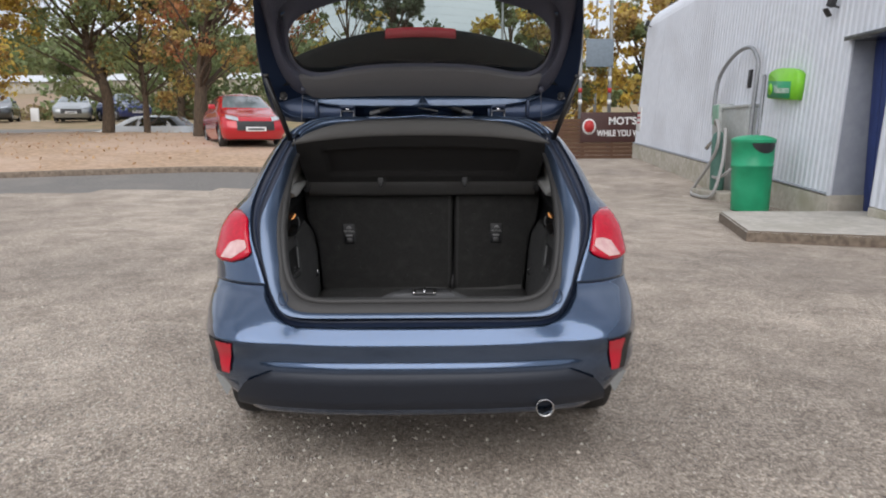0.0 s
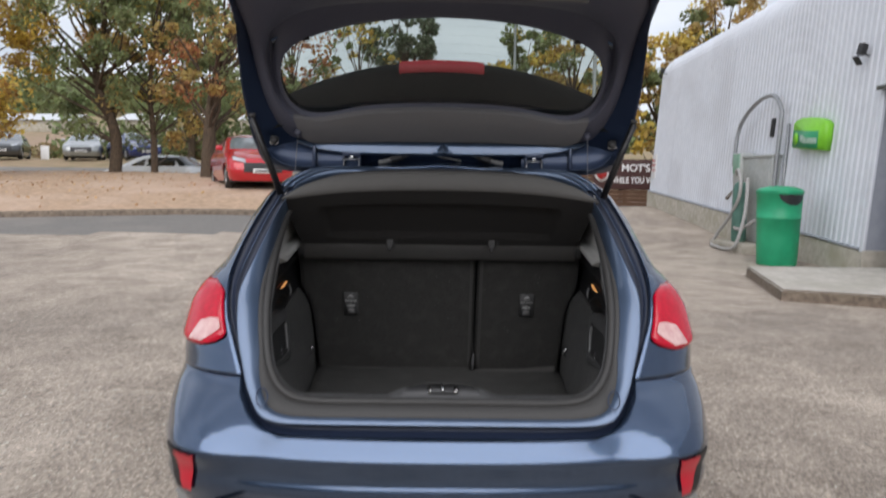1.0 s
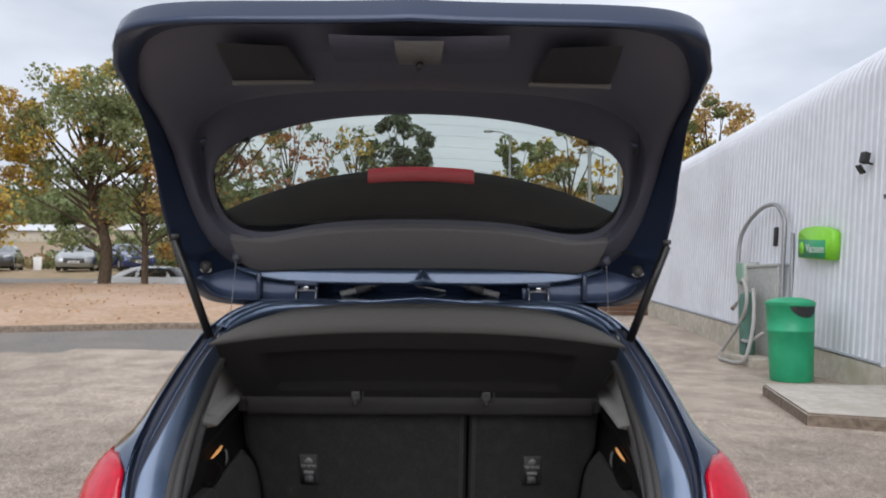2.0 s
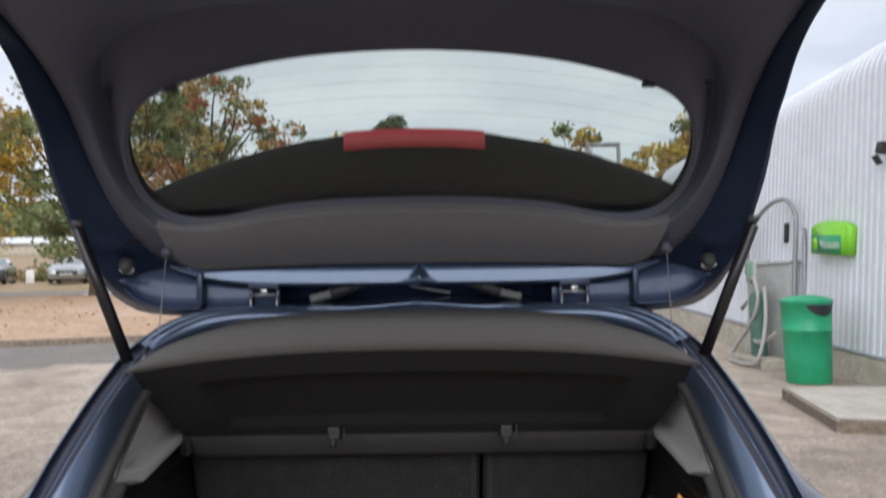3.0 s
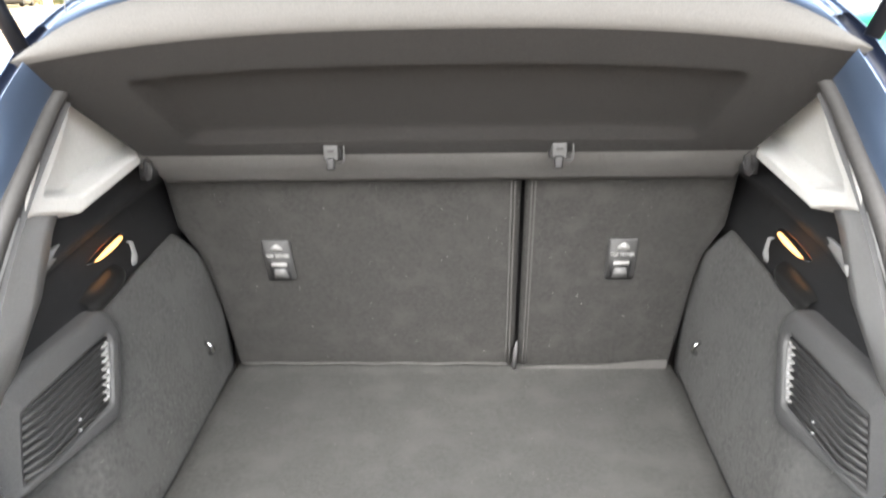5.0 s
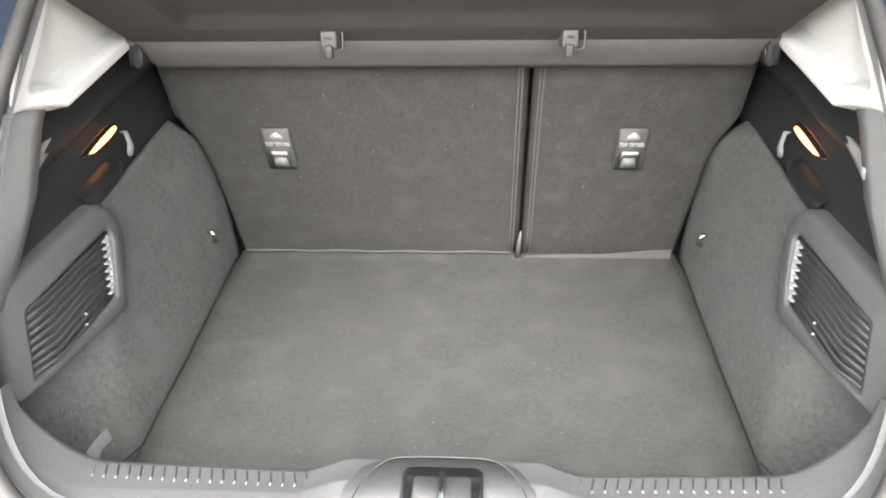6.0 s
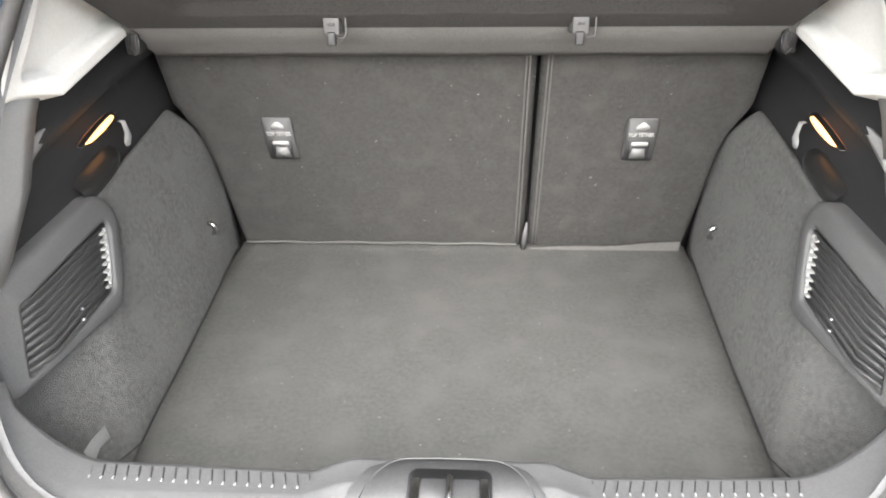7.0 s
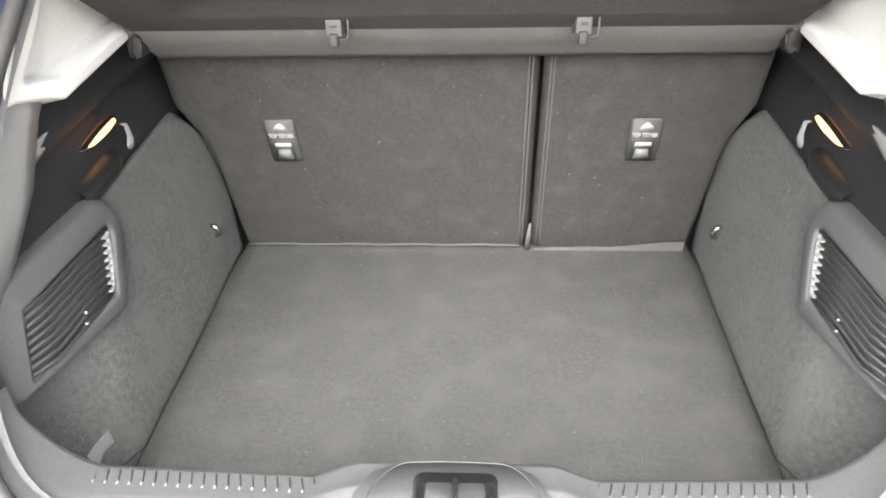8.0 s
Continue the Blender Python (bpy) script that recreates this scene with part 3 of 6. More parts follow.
bumper = part("rear_bumper", bm, M_PAINT, car, "blue-grey painted bumper and sills")
for v in bumper.data.vertices:
    f = min(1, max(0, (abs(v.co.x) - 0.62) / 0.2))
    v.co.z += 0.55 * f * f * (3 - 2 * f) * max(0, 0.40 - v.co.z)
solid(bumper, 0.012, (0, 2, 0.6))
bm = shell(top, lambda z: table(z, [(1.39, 0.49), (1.41, 0.40), (1.425, 0.0), (1.46, 0.0)]), lambda x, y, z: True)
add_grid(bm, [[(-0.04, y, 1.4592), (0, y, 1.4606), (0.04, y, 1.4592)] for y in np.linspace(0.73, 1.92, 8)])
roof = part("roof_panel", bm, M_PAINT, car)
solid(roof, 0.01, (0, 1.5, 0.5))
for s in (-1, 1):
    for fore in (False, True):
        part("side_window", shell(mid, lambda z: table(z, INNER), lambda x, y, z: is_window(x, y, z) and x * s > 0 and (y > 1.72) == fore), M_TINT, car, "dark side window")
part("windscreen", shell(mid, lambda z: table(z, INNER), is_screen), M_TINT, car, "dark windscreen")
# lower valance with its recess line: bumper colour darkened for shade
rows = []
for z, back in ((0.455, 0.004), (0.448, -0.012), (0.40, -0.012), (0.34, -0.006), (0.30, 0.0), (0.275, 0.02), (0.262, 0.06)):
    wide_v = table(z, [(0.262, 0.74), (0.34, 0.725), (0.40, 0.68), (0.44, 0.62), (0.455, 0.56)])
    rows.append([(x, rear_y(x, max(z, 0.25)) + back - 0.004, z) for x in np.linspace(-wide_v, wide_v, 31)])
part("bumper_valance", grid(rows), M_VALANCE, car, "lower valance in shade-darkened body colour")
part("under_tray", box((-0.60, 0.34, 0.2), (0.60, 3.9, 0.24), 0.02), M_BLACK, car)
# exhaust tip
bm = bmesh.new()
ring = lambda r, y: [(0.474 + r * math.cos(a), y, 0.303 + r * math.sin(a)) for a in (2 * math.pi * k / 24 for k in range(24))]
add_grid(bm, [ring(0.033, 0.25), ring(0.033, -0.035), ring(0.036, -0.045), ring(0.033, -0.048), ring(0.0295, -0.04), ring(0.0293, -0.01)], closed=True)
tip = part("exhaust_tip", bm, M_CHROME, car, "chrome round exhaust tip")
part("exhaust_bore", grid([ring(0.0292, -0.012), ring(0.028, 0.1), ring(0.002, 0.12)], closed=True), M_RUBBER, tip, "sooty black bore")
# wheels
for sx in (-1, 1):
    for wy in (0.80, 3.50):
        bm = bmesh.new()
        prof = [(0.215, -0.10), (0.29, -0.105), (0.308, -0.095), (0.316, -0.06), (0.318, 0.0), (0.316, 0.06), (0.308, 0.095), (0.29, 0.105), (0.215, 0.10)]
        add_grid(bm, [[(sx * 0.775 + dx, wy + r * math.cos(a), 0.318 + r * math.sin(a)) for a in (2 * math.pi * k / 40 for k in range(40))] for r, dx in prof], closed=True)
        wheel = part("wheel", bm, M_TYRE, car, "black tyre on a silver alloy rim")
        bm = bmesh.new()
        for k in range(5):
            a = 2 * math.pi * k / 5
            add_tube(bm, [(sx * 0.86, wy, 0.318), (sx * 0.85, wy + 0.21 * math.cos(a), 0.318 + 0.21 * math.sin(a))], [0.035, 0.025], 6)
        add_grid(bm, [[(sx * (0.775 + dx), wy + r * math.cos(a), 0.318 + r * math.sin(a)) for a in (2 * math.pi * k / 32 for k in range(32))] for r, dx in ((0.22, -0.08), (0.215, 0.0), (0.212, 0.09), (0.222, 0.1))], closed=True)
        part("rim", bm, M_ALLOY, wheel)
        bm = bmesh.new()
        add_grid(bm, [[(sx * dx, wy + r * math.cos(a), 0.31 + r * math.sin(a)) for a in (math.pi * (k / 20 * 0.98 + 0.01) for k in range(21))] for dx, r in ((0.62, 0.37), (0.885, 0.37), (0.885, 0.35), (0.62, 0.35))])
        part("arch_liner", bm, M_BLACK, car)
# rear lamp clusters: a red lens that wraps round the corner, with a pale inner lens
LENS = [(0.826, 0.77, 0.845), (0.836, 0.735, 0.884), (0.856, 0.70, 0.892), (0.873, 0.688, 0.890), (0.93, 0.704, 0.878), (0.97, 0.712, 0.862), (1.0, 0.716, 0.84), (1.014, 0.735, 0.824), (1.03, 0.765, 0.81)]
PALE = [(0.844, 0.770, 0.826), (0.868, 0.732, 0.810), (0.888, 0.703, 0.796), (0.906, 0.708, 0.782), (0.918, 0.714, 0.745)]


def lens(rows_at, proud, s, n=16, level=False):
    rows = []
    zs = np.linspace(rows_at[0][0], rows_at[-1][0], 14)
    for z in zs:
        a, b = (table(z, [(r[0], r[i]) for r in rows_at]) for i in (1, 2))
        w = table(z, WIDE)
        row = []
        for k in range(n + 1):
            x = min(a + (b - a) * k / n, w * 0.9995)
            edge = min(k, n - k) / n
            lift = proud if level else proud * (0.35 + 0.65 * min(1, edge * 9)) * (0.5 + 0.5 * min(1, min(z - zs[0], zs[-1] - z) / 0.012))
            row.append((s * (x + lift * 0.4), rear_y(x, z) - lift, z))
        rows.append(row)
    return grid(rows)


for s in (-1, 1):
    lamp = part("tail_light", lens(LENS, 0.016, s), M_RED_LENS, car, "red tail light wrapping round the corner")
    solid(lamp, 0.004, (0, 2, 0.9))
    part("clear_lens", lens(PALE, 0.0185, s, level=True), M_CLEAR_LENS, lamp, "pale frosted inner lens")
    # red reflector in a dark vertical slot of the bumper
    rows = [[(s * x, rear_y(x, z) - 0.004, z) for x in np.linspace(0.77, 0.825 + (z - 0.5) * 0.15, 8)] for z in np.linspace(0.418, 0.57, 10)]
    slot = part("reflector_slot", grid(rows), M_BLACK, car, "black slot in the bumper corner")
    rows = [[(s * x, rear_y(x, z) - 0.010, z) for x in np.linspace(0.716 + (0.565 - z) * 0.22, 0.782 + (z - 0.425) * 0.06, 6)] for z in np.linspace(0.425, 0.563, 8)]
    rows[-1] = [(p[0], p[1], p[2] - 0.012 * (k / 5 if k < 2 else 0)) for k, p in enumerate(rows[-1])]
    part("reflector", grid(rows), M_REFLECTOR, car, "red reflector")
    # silver patch paints the sky's reflection on the corner facet
    rows = [[(s * (0.745 + 0.03 * k + j * 0.012), rear_y(0.745 + 0.03 * k, 0.395 - j * 0.02 - 0.012 * k) - 0.006, 0.405 - j * 0.02 * (1 - k / 3) + 0.0 - 0.02 * (2 - k)) for k in range(3)] for j in range(3)]
    part("bumper_sky_glint", grid(rows), M_C_SILVER, car, "small silver patch for the sky gleam on the bumper's corner facet")

# frame round the boot opening: step, gutter and flange
OUT = [(0, -0.030, 0.622), (0.24, -0.026, 0.621), (0.43, -0.014, 0.620), (0.513, 0.011, 0.631), (0.560, 0.05, 0.663), (0.602, 0.115, 0.71), (0.628, 0.172, 0.765), (0.662, 0.212, 0.848), (0.694, 0.262, 0.921), (0.710, 0.31, 0.988), (0.713, 0.365, 1.05), (0.702, 0.405, 1.10), (0.686, 0.435, 1.15), (0.656, 0.475, 1.22), (0.626, 0.51, 1.28), (0.586, 0.54, 1.34), (0.50, 0.57, 1.40), (0.38, 0.59, 1.42), (0.18, 0.605, 1.424), (0, 0.61, 1.425)]
RAISED = [(0, -0.003, 0.648), (0.24, -0.003, 0.648), (0.426, -0.001, 0.649), (0.491, 0.0, 0.656), (0.534, 0.006, 0.676), (0.577, 0.05, 0.739), (0.600, 0.087, 0.798), (0.627, 0.135, 0.875), (0.640, 0.18, 0.95), (0.644, 0.217, 1.004), (0.634, 0.244, 1.047), (0.604, 0.293, 1.125), (0.577, 0.338, 1.196), (0.550, 0.385, 1.267), (0.512, 0.43, 1.335), (0.475, 0.465, 1.372), (0.38, 0.52, 1.41), (0.18, 0.55, 1.415), (0, 0.56, 1.417)]
SEAL = [(0, 0.075, 0.698), (0.22, 0.075, 0.698), (0.39, 0.075, 0.700), (0.475, 0.085, 0.726), (0.528, 0.13, 0.80), (0.555, 0.215, 0.94), (0.562, 0.326, 1.07), (0.554, 0.432, 1.18), (0.536, 0.502, 1.262), (0.478, 0.530, 1.338), (0.36, 0.530, 1.382), (0.18, 0.525, 1.398), (0, 0.525, 1.401)]


def evenly(pts, n):
    """The same line with n points at even steps."""
    steps = [0.0]
    for p, q in zip(pts, pts[1:]):
        steps.append(steps[-1] + (q - p).length)
    out = []
    for k in range(n):
        d = steps[-1] * k / (n - 1)
        i = min(len(pts) - 2, max(j for j in range(len(pts)) if steps[j] <= d + 1e-9))
        out.append(pts[i].lerp(pts[i + 1], (d - steps[i]) / max(1e-9, steps[i + 1] - steps[i])))
    return out


def loop(half):
    """A closed loop from its right half, bottom middle first."""
    pts = evenly(curve_points(half, 6), 78)
    return pts + [Vector((-p.x, p.y, p.z)) for p in pts[-2:0:-1]]


lo, lr, ls = loop(OUT), loop(RAISED), loop(SEAL)
pair = lambda a, b, f, fwd: [p.lerp(q, f) + Vector((0, fwd, 0)) for p, q in zip(a, b)]
flange = [table(p.z, [(0.65, 0.30), (0.70, 0.42), (0.80, 0.68), (1.0, 0.70), (1.2, 0.84), (1.5, 0.84)]) for p in lr]
flanged = lambda more, fwd: [p.lerp(q, f + more) + Vector((0, fwd, 0)) for p, q, f in zip(lr, ls, flange)]
crown = [k for k in range(len(lo)) if lo[k].z > 1.335]
gully = list(range(crown[-1], len(lo))) + list(range(crown[0] + 1))
steps = ((0.0, 0.0), (0.03, 0.012), (0.08, 0.04), (0.44, 0.045), (0.49, 0.036), (0.52, 0.038), (0.56, 0.065), (0.9, 0.065), (0.99, 0.03))
# sides and foot of the gutter wear the shade-darkened tone, the crown does not
part("frame_channel", grid([[pair(lo, lr, f, fwd)[k] for k in gully] for f, fwd in steps]), M_GUTTER, car, "deep gutter round the boot opening, its shade put into the paint tone")
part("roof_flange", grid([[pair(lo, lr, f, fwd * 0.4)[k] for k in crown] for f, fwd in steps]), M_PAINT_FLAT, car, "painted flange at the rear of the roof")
bm = bmesh.new()
add_grid(bm, [pair(lr, ls, -0.03, 0.035), pair(lr, ls, 0.0, 0.003), pair(lr, ls, 0.05, -0.002), flanged(0, -0.002), flanged(0.03, 0.004)], closed=True)
bmesh.ops.recalc_face_normals(bm, faces=bm.faces)
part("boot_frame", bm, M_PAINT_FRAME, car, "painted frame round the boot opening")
part("seal_lip", grid([flanged(0.01, 0.002), flanged(0.05, -0.002), pair(lr, ls, 0.92, 0.0), pair(lr, ls, 1.05, 0.03)], closed=True), M_SEAL, car, "black inner lip of the weather seal")
for s in (-1, 1):
    # pale tubes on the gutter's edge and ridge stand in for their highlights
    for f, fwd, r in ((-0.01, -0.002, 0.0016), (0.50, 0.035, 0.0015)):
        run = [p.lerp(q, f) + Vector((0, fwd, 0)) for p, q in zip(lo, lr) if p.x * s > 0.3 and p.z > 1.04]
        part("channel_highlight", tube(run, r, 6), M_PAINT_FLAT, car, "thin pale lip that draws the gutter's highlight line")
bm = bmesh.new()
rings = []
n = len(ls)
for i, p in enumerate(ls):
    d = (ls[(i + 1) % n] - ls[i - 1]).normalized()
    inw = (Vector((0, 0.35, 1.05)) - p)
    inw = (inw - d * inw.dot(d)).normalized()
    oth = d.cross(inw)
    rings.append([p + 0.013 * (math.cos(a) * inw + math.sin(a) * oth) for a in (2 * math.pi * k / 8 for k in range(8))])
add_grid(bm, rings, closed=True, wrap=True)
bmesh.ops.recalc_face_normals(bm, faces=bm.faces)
part("boot_seal", bm, M_SEAL, car, "black rubber weather seal")
li = [p + Vector((-0.008 * (p.x / 0.55), 0.04, 0)) for p in ls]
part("opening_trim", grid([[p + Vector((0, 0.012, 0)) for p in ls], [p + Vector((0, 0.03, 0)) for p in ls], li], closed=True), M_SILL, car, "grey plastic trim inside the seal")
for s in (-1, 1):
    # small drain bung and screw cap in the lower corners of the frame
    bm = bmesh.new()
    add_tube(bm, [(s * (0.528 + 0.016 * math.cos(a) + 0.008 * math.sin(a)), 0.050 + 0.020 * math.sin(a) - 0.004 * math.cos(a) - 0.018, 0.722 + 0.022 * math.sin(a) - 0.006 * math.cos(a)) for a in (2 * math.pi * k / 20 for k in range(21))], 0.0022, 6)
    part("frame_cap", bm, M_PAINT_IN, car)

# ---- boot interior ----
FLOOR_Z = 0.532
boot = part("boot_floor", grid([[(x * w, y, FLOOR_Z + 0.004 * noise.noise((x * 3, y * 5, 1)) + up) for x in np.linspace(-1, 1, 25)] for y, w, up in ((0.245, 0.50, -0.012), (0.27, 0.50, 0.0), (0.36, 0.497, 0), (0.5, 0.508, 0), (0.65, 0.515, 0), (0.8, 0.525, 0), (0.95, 0.532, 0), (1.04, 0.534, 0), (1.085, 0.532, 0.002), (1.10, 0.53, 0.008))]), M_CARPET, car, "charcoal carpeted boot floor")
solid(boot, 0.02, (0, 0.6, -5))
flap_h = lambda x: 0.005 + 0.020 * max(0, (x - 0.20) / 0.31) ** 1.6 + 0.002 * math.sin(x * 31)
part("floor_flap", grid([[(x, 1.084 - 0.30 * flap_h(x) * f - 0.006 * (1 - f), FLOOR_Z + 0.004 + flap_h(x) * f) for x in np.linspace(0.165, 0.515, 24)] for f in (0, 0.5, 0.9, 1.0)]), M_FLAP, car, "pale carpet edge lifted against the seat")
M_LINT = material("pale_lint", (0.34, 0.33, 0.31), 0.95, 0, (0.24, 0.23, 0.22), 300)
# sill scuff plate with ribs and the lock housing
plate_rows = []
for x in np.linspace(-0.545, 0.545, 81):
    h = 0.022 * min(1, max(0, (0.175 - abs(x - 0.012)) / 0.05))
    far = 0.034 * max(0, abs(x) - 0.16)
    ins = far + 0.003 * min(1, max(0, (0.16 - abs(x - 0.012)) / 0.05))
    t = max(0, (abs(x) - 0.43) / 0.1)
    c, near, hang = 0.085 * t * t, 1 - 0.5 * min(1, t) ** 2, 1 - 0.75 * min(1, t) ** 2
    plate_rows.append([(x, 0.085 + 0.05 * t * t + (y - 0.085) * near + dy, 0.69 + (z - 0.69) * (hang if z < 0.69 else 1) + dz + (c if z < 0.69 else 0)) for y, dy, z, dz in ((0.085, 0, 0.708, c), (0.11, 0, 0.703, h * 0.5 + c), (0.144, 0, 0.698, h + c), (0.152, 0, 0.697, h + c), (0.159, far * 0.6, 0.6915, h + c), (0.188, ins, 0.690, h + c), (0.200, ins, 0.684, h), (0.210, ins, 0.66, h), (0.216, ins * 0.5, 0.60, 0), (0.222, 0, 0.545, 0))])
sill = part("sill_plate", grid(plate_rows), M_SILL, car, "grey plastic sill plate with grip ribs")
for s in (-1, 1):
    for k in range(20):
        x = 0.012 + s * (0.175 + 0.0156 * k)
        far = 0.034 * max(0, abs(x) - 0.16)
        bm = box((x - 0.0009, 0.168 + far, 0.687), (x + 0.0009, 0.187 + far, 0.6920), 0.0004)
        for v in bm.verts:
            v.co.x += s * (v.co.y - 0.186 - far) * 0.3
        part("grip_rib", bm, M_BLACK, sill)
        part("rib_end", box((x - 0.0016 - s * 0.005, 0.163 + far, 0.688), (x + 0.0016 - s * 0.005, 0.1675 + far, 0.6926), 0.0008), M_TRIM_MID, sill)
housing = slab([(x * 0.001, y * 0.001) for x, y in ((-122, -60), (-118, -20), (-95, 15), (-60, 30), (60, 30), (95, 15), (118, -20), (122, -60))], 0.012, 0.004, pose(0.010, 0.159, 0.722, 4, 0, 0))
part("lock_cover", housing, M_SILL, sill, "raised lock cover on the sill")
part("lock_recess", slab(rounded(0.098, 0.07, 0.012), 0.004, 0, pose(0.014, 0.130, 0.7255, 4, 0, 0)), M_BLACK, sill, "black lock recess")
bm = bmesh.new()
add_tube(bm, [(0.014, 0.092, 0.727), (0.014, 0.102, 0.736), (0.014, 0.145, 0.735), (0.014, 0.153, 0.727)], 0.0045, 8)
for s in (-1, 1):
    add_box(bm, (0.014 + s * 0.04 - 0.006, 0.092, 0.723), (0.014 + s * 0.04 + 0.006, 0.150, 0.730), 0.002)
part("lock_striker", bm, M_CHROME, sill, "steel striker bar")
part("cover_seam", tube([p + Vector((0, 0.009, 0.0004)) for p in curve_points([(-0.092, 0.09, 0.7285), (-0.080, 0.135, 0.7285), (-0.055, 0.166, 0.7285), (-0.02, 0.172, 0.7285), (0.045, 0.172, 0.7285), (0.080, 0.166, 0.7285), (0.105, 0.135, 0.7285), (0.117, 0.09, 0.7285)], 6)], 0.0010, 6), M_NET, sill, "dark seam of the lock cover")
part("recess_floor", slab(rounded(0.070, 0.05, 0.006), 0.002, 0, pose(0.014, 0.124, 0.7265, 4, 0, 0)), M_SILL, sill)

for s in (-1, 1):
    # carpeted side: a wall that bulges before the seat, with a pocket behind the sill
    def wall_x(y, z):
        base = table(y, [(0.40, 0.500), (0.45, 0.504), (0.65, 0.513), (0.85, 0.525), (1.05, 0.540), (1.2, 0.545)])
        high = table(y, [(0.40, 0.592), (0.65, 0.585), (0.85, 0.572), (0.98, 0.556), (1.2, 0.552)])
        f = min(1, max(0, (z - 0.55) / 0.30))
        x = base + (high - base) * f ** 0.85 + max(0, z - 0.85) * 0.42 * min(1, max(0, (y - 0.7) / 0.25))
        crease = 0.405 + (z - 0.532) * 0.52
        back = max(0, crease - y) * min(1, max(0, (0.86 - z) / 0.08))
        return min(x + 0.62 * back * back / (back + 0.025), 0.605)

    ycols = [0.20, 0.23, 0.26, 0.29, 0.32, 0.35, 0.375, 0.40, 0.425, 0.45, 0.475, 0.50, 0.525, 0.55, 0.58, 0.62, 0.7, 0.78, 0.86, 0.92, 0.945, 0.96, 0.98, 1.0, 1.03, 1.07, 1.11]
    top_z = lambda y: table(y, [(0.22, 0.83), (0.39, 0.852), (0.58, 0.878), (0.75, 0.898), (0.92, 0.918), (0.945, 0.920), (0.965, 0.905), (1.0, 0.86), (1.05, 0.80), (1.11, 0.74)])
    rows = [[(s * wall_x(y, FLOOR_Z - 0.03 + (top_z(y) - FLOOR_Z + 0.03) * f), y, FLOOR_Z - 0.03 + (top_z(y) - FLOOR_Z + 0.03) * f) for y in ycols] for f in np.linspace(0, 1, 26)]
    solid(part("side_carpet", grid(rows), M_CARPET_SIDE, car, "charcoal carpeted boot side"), 0.012, (s * 5, 0.6, 0.7))
    # black upper side panel with a ledge, and the lit lamp
    rows = []
    for f, out in ((0, 0.592), (0.10, 0.600), (0.35, 0.612), (0.55, 0.612), (0.62, 0.592), (0.72, 0.585), (0.80, 0.60), (1.0, 0.592)):
        row = []
        for g in np.linspace(0, 1, 22):
            ys_ = table(f, [(0, 0.345), (0.5, 0.415), (0.62, 0.445), (0.8, 0.465), (1, 0.47)])
            y = ys_ + (1.05 - ys_) * g
            zb, zt = top_z(min(y, 0.92)) - 0.012, table(y, [(0.36, 1.06), (0.52, 1.08), (0.78, 1.115), (1.05, 1.14)])
            row.append((s * (out - 0.02 * f * max(0, (y - 0.75) / 0.3)), y, zb + (zt - zb) * f))
        rows.append(row)
    side_panel = part("side_panel", grid(rows), M_BLACK, car, "black plastic upper side panel")
    solid(side_panel, 0.006, (s * 5, 0.6, 0.9))
    bm = bmesh.new()
    ring_at = lambda r: [Vector((s * 0.597, 0.687 + 0.053 * r * math.cos(a) + 0.006 * r * math.sin(a), 0.967 + 0.0056 * r * math.sin(a) * (1 + 0.25 * math.cos(a)) + 0.0068 * r * math.cos(a))) for a in (2 * math.pi * k / 28 for k in range(28))]
    add_grid(bm, [[p + Vector((s * d, 0, 0)) for p in ring_at(r)] for r, d in ((1.0, 0.008), (1.0, 0.002), (0.9, -0.003), (0.6, -0.005), (0.05, -0.006))], closed=True)
    part("boot_lamp", bm, M_LAMP, side_panel, "glowing warm boot lamp")
    bm = bmesh.new()
    add_grid(bm, [[p + Vector((s * d, 0, 0)) for p in ring_at(r)] for r, d in ((1.25, 0.012), (1.22, 0.002), (1.10, 0.001), (1.04, 0.006))], closed=True)
    part("lamp_bezel", bm, M_GLOSS, side_panel, "glossy black lamp recess")
    ledge = grid([[(s * (x + 0.012 * abs(g) ** 4), 0.645 + 0.070 * g, z + 0.010 * g) for g in np.linspace(-1, 1, 13)] for x, z in ((0.613, 0.955), (0.610, 0.938), (0.607, 0.927), (0.603, 0.9235), (0.598, 0.921), (0.590, 0.917), (0.583, 0.913), (0.579, 0.910), (0.577, 0.904), (0.580, 0.892), (0.590, 0.880))])
    part("lamp_ledge", ledge, M_GLOSS, side_panel, "glossy black ledge lit by the lamp")
    bm = bmesh.new()
    add_grid(bm, [[(s * x, 0.752 + dy - 0.5 * w, z), (s * (x - 0.004), 0.752 + dy, z), (s * x, 0.752 + dy + 0.5 * w, z)] for x, dy, w, z in ((0.600, 0.004, 0.008, 0.960), (0.590, 0.004, 0.015, 0.958), (0.586, 0.002, 0.018, 0.940), (0.583, -0.006, 0.032, 0.929), (0.585, -0.004, 0.020, 0.918), (0.594, 0.004, 0.003, 0.912))])
    part("bag_hook", bm, M_PILLAR, side_panel, "grey bag hook")
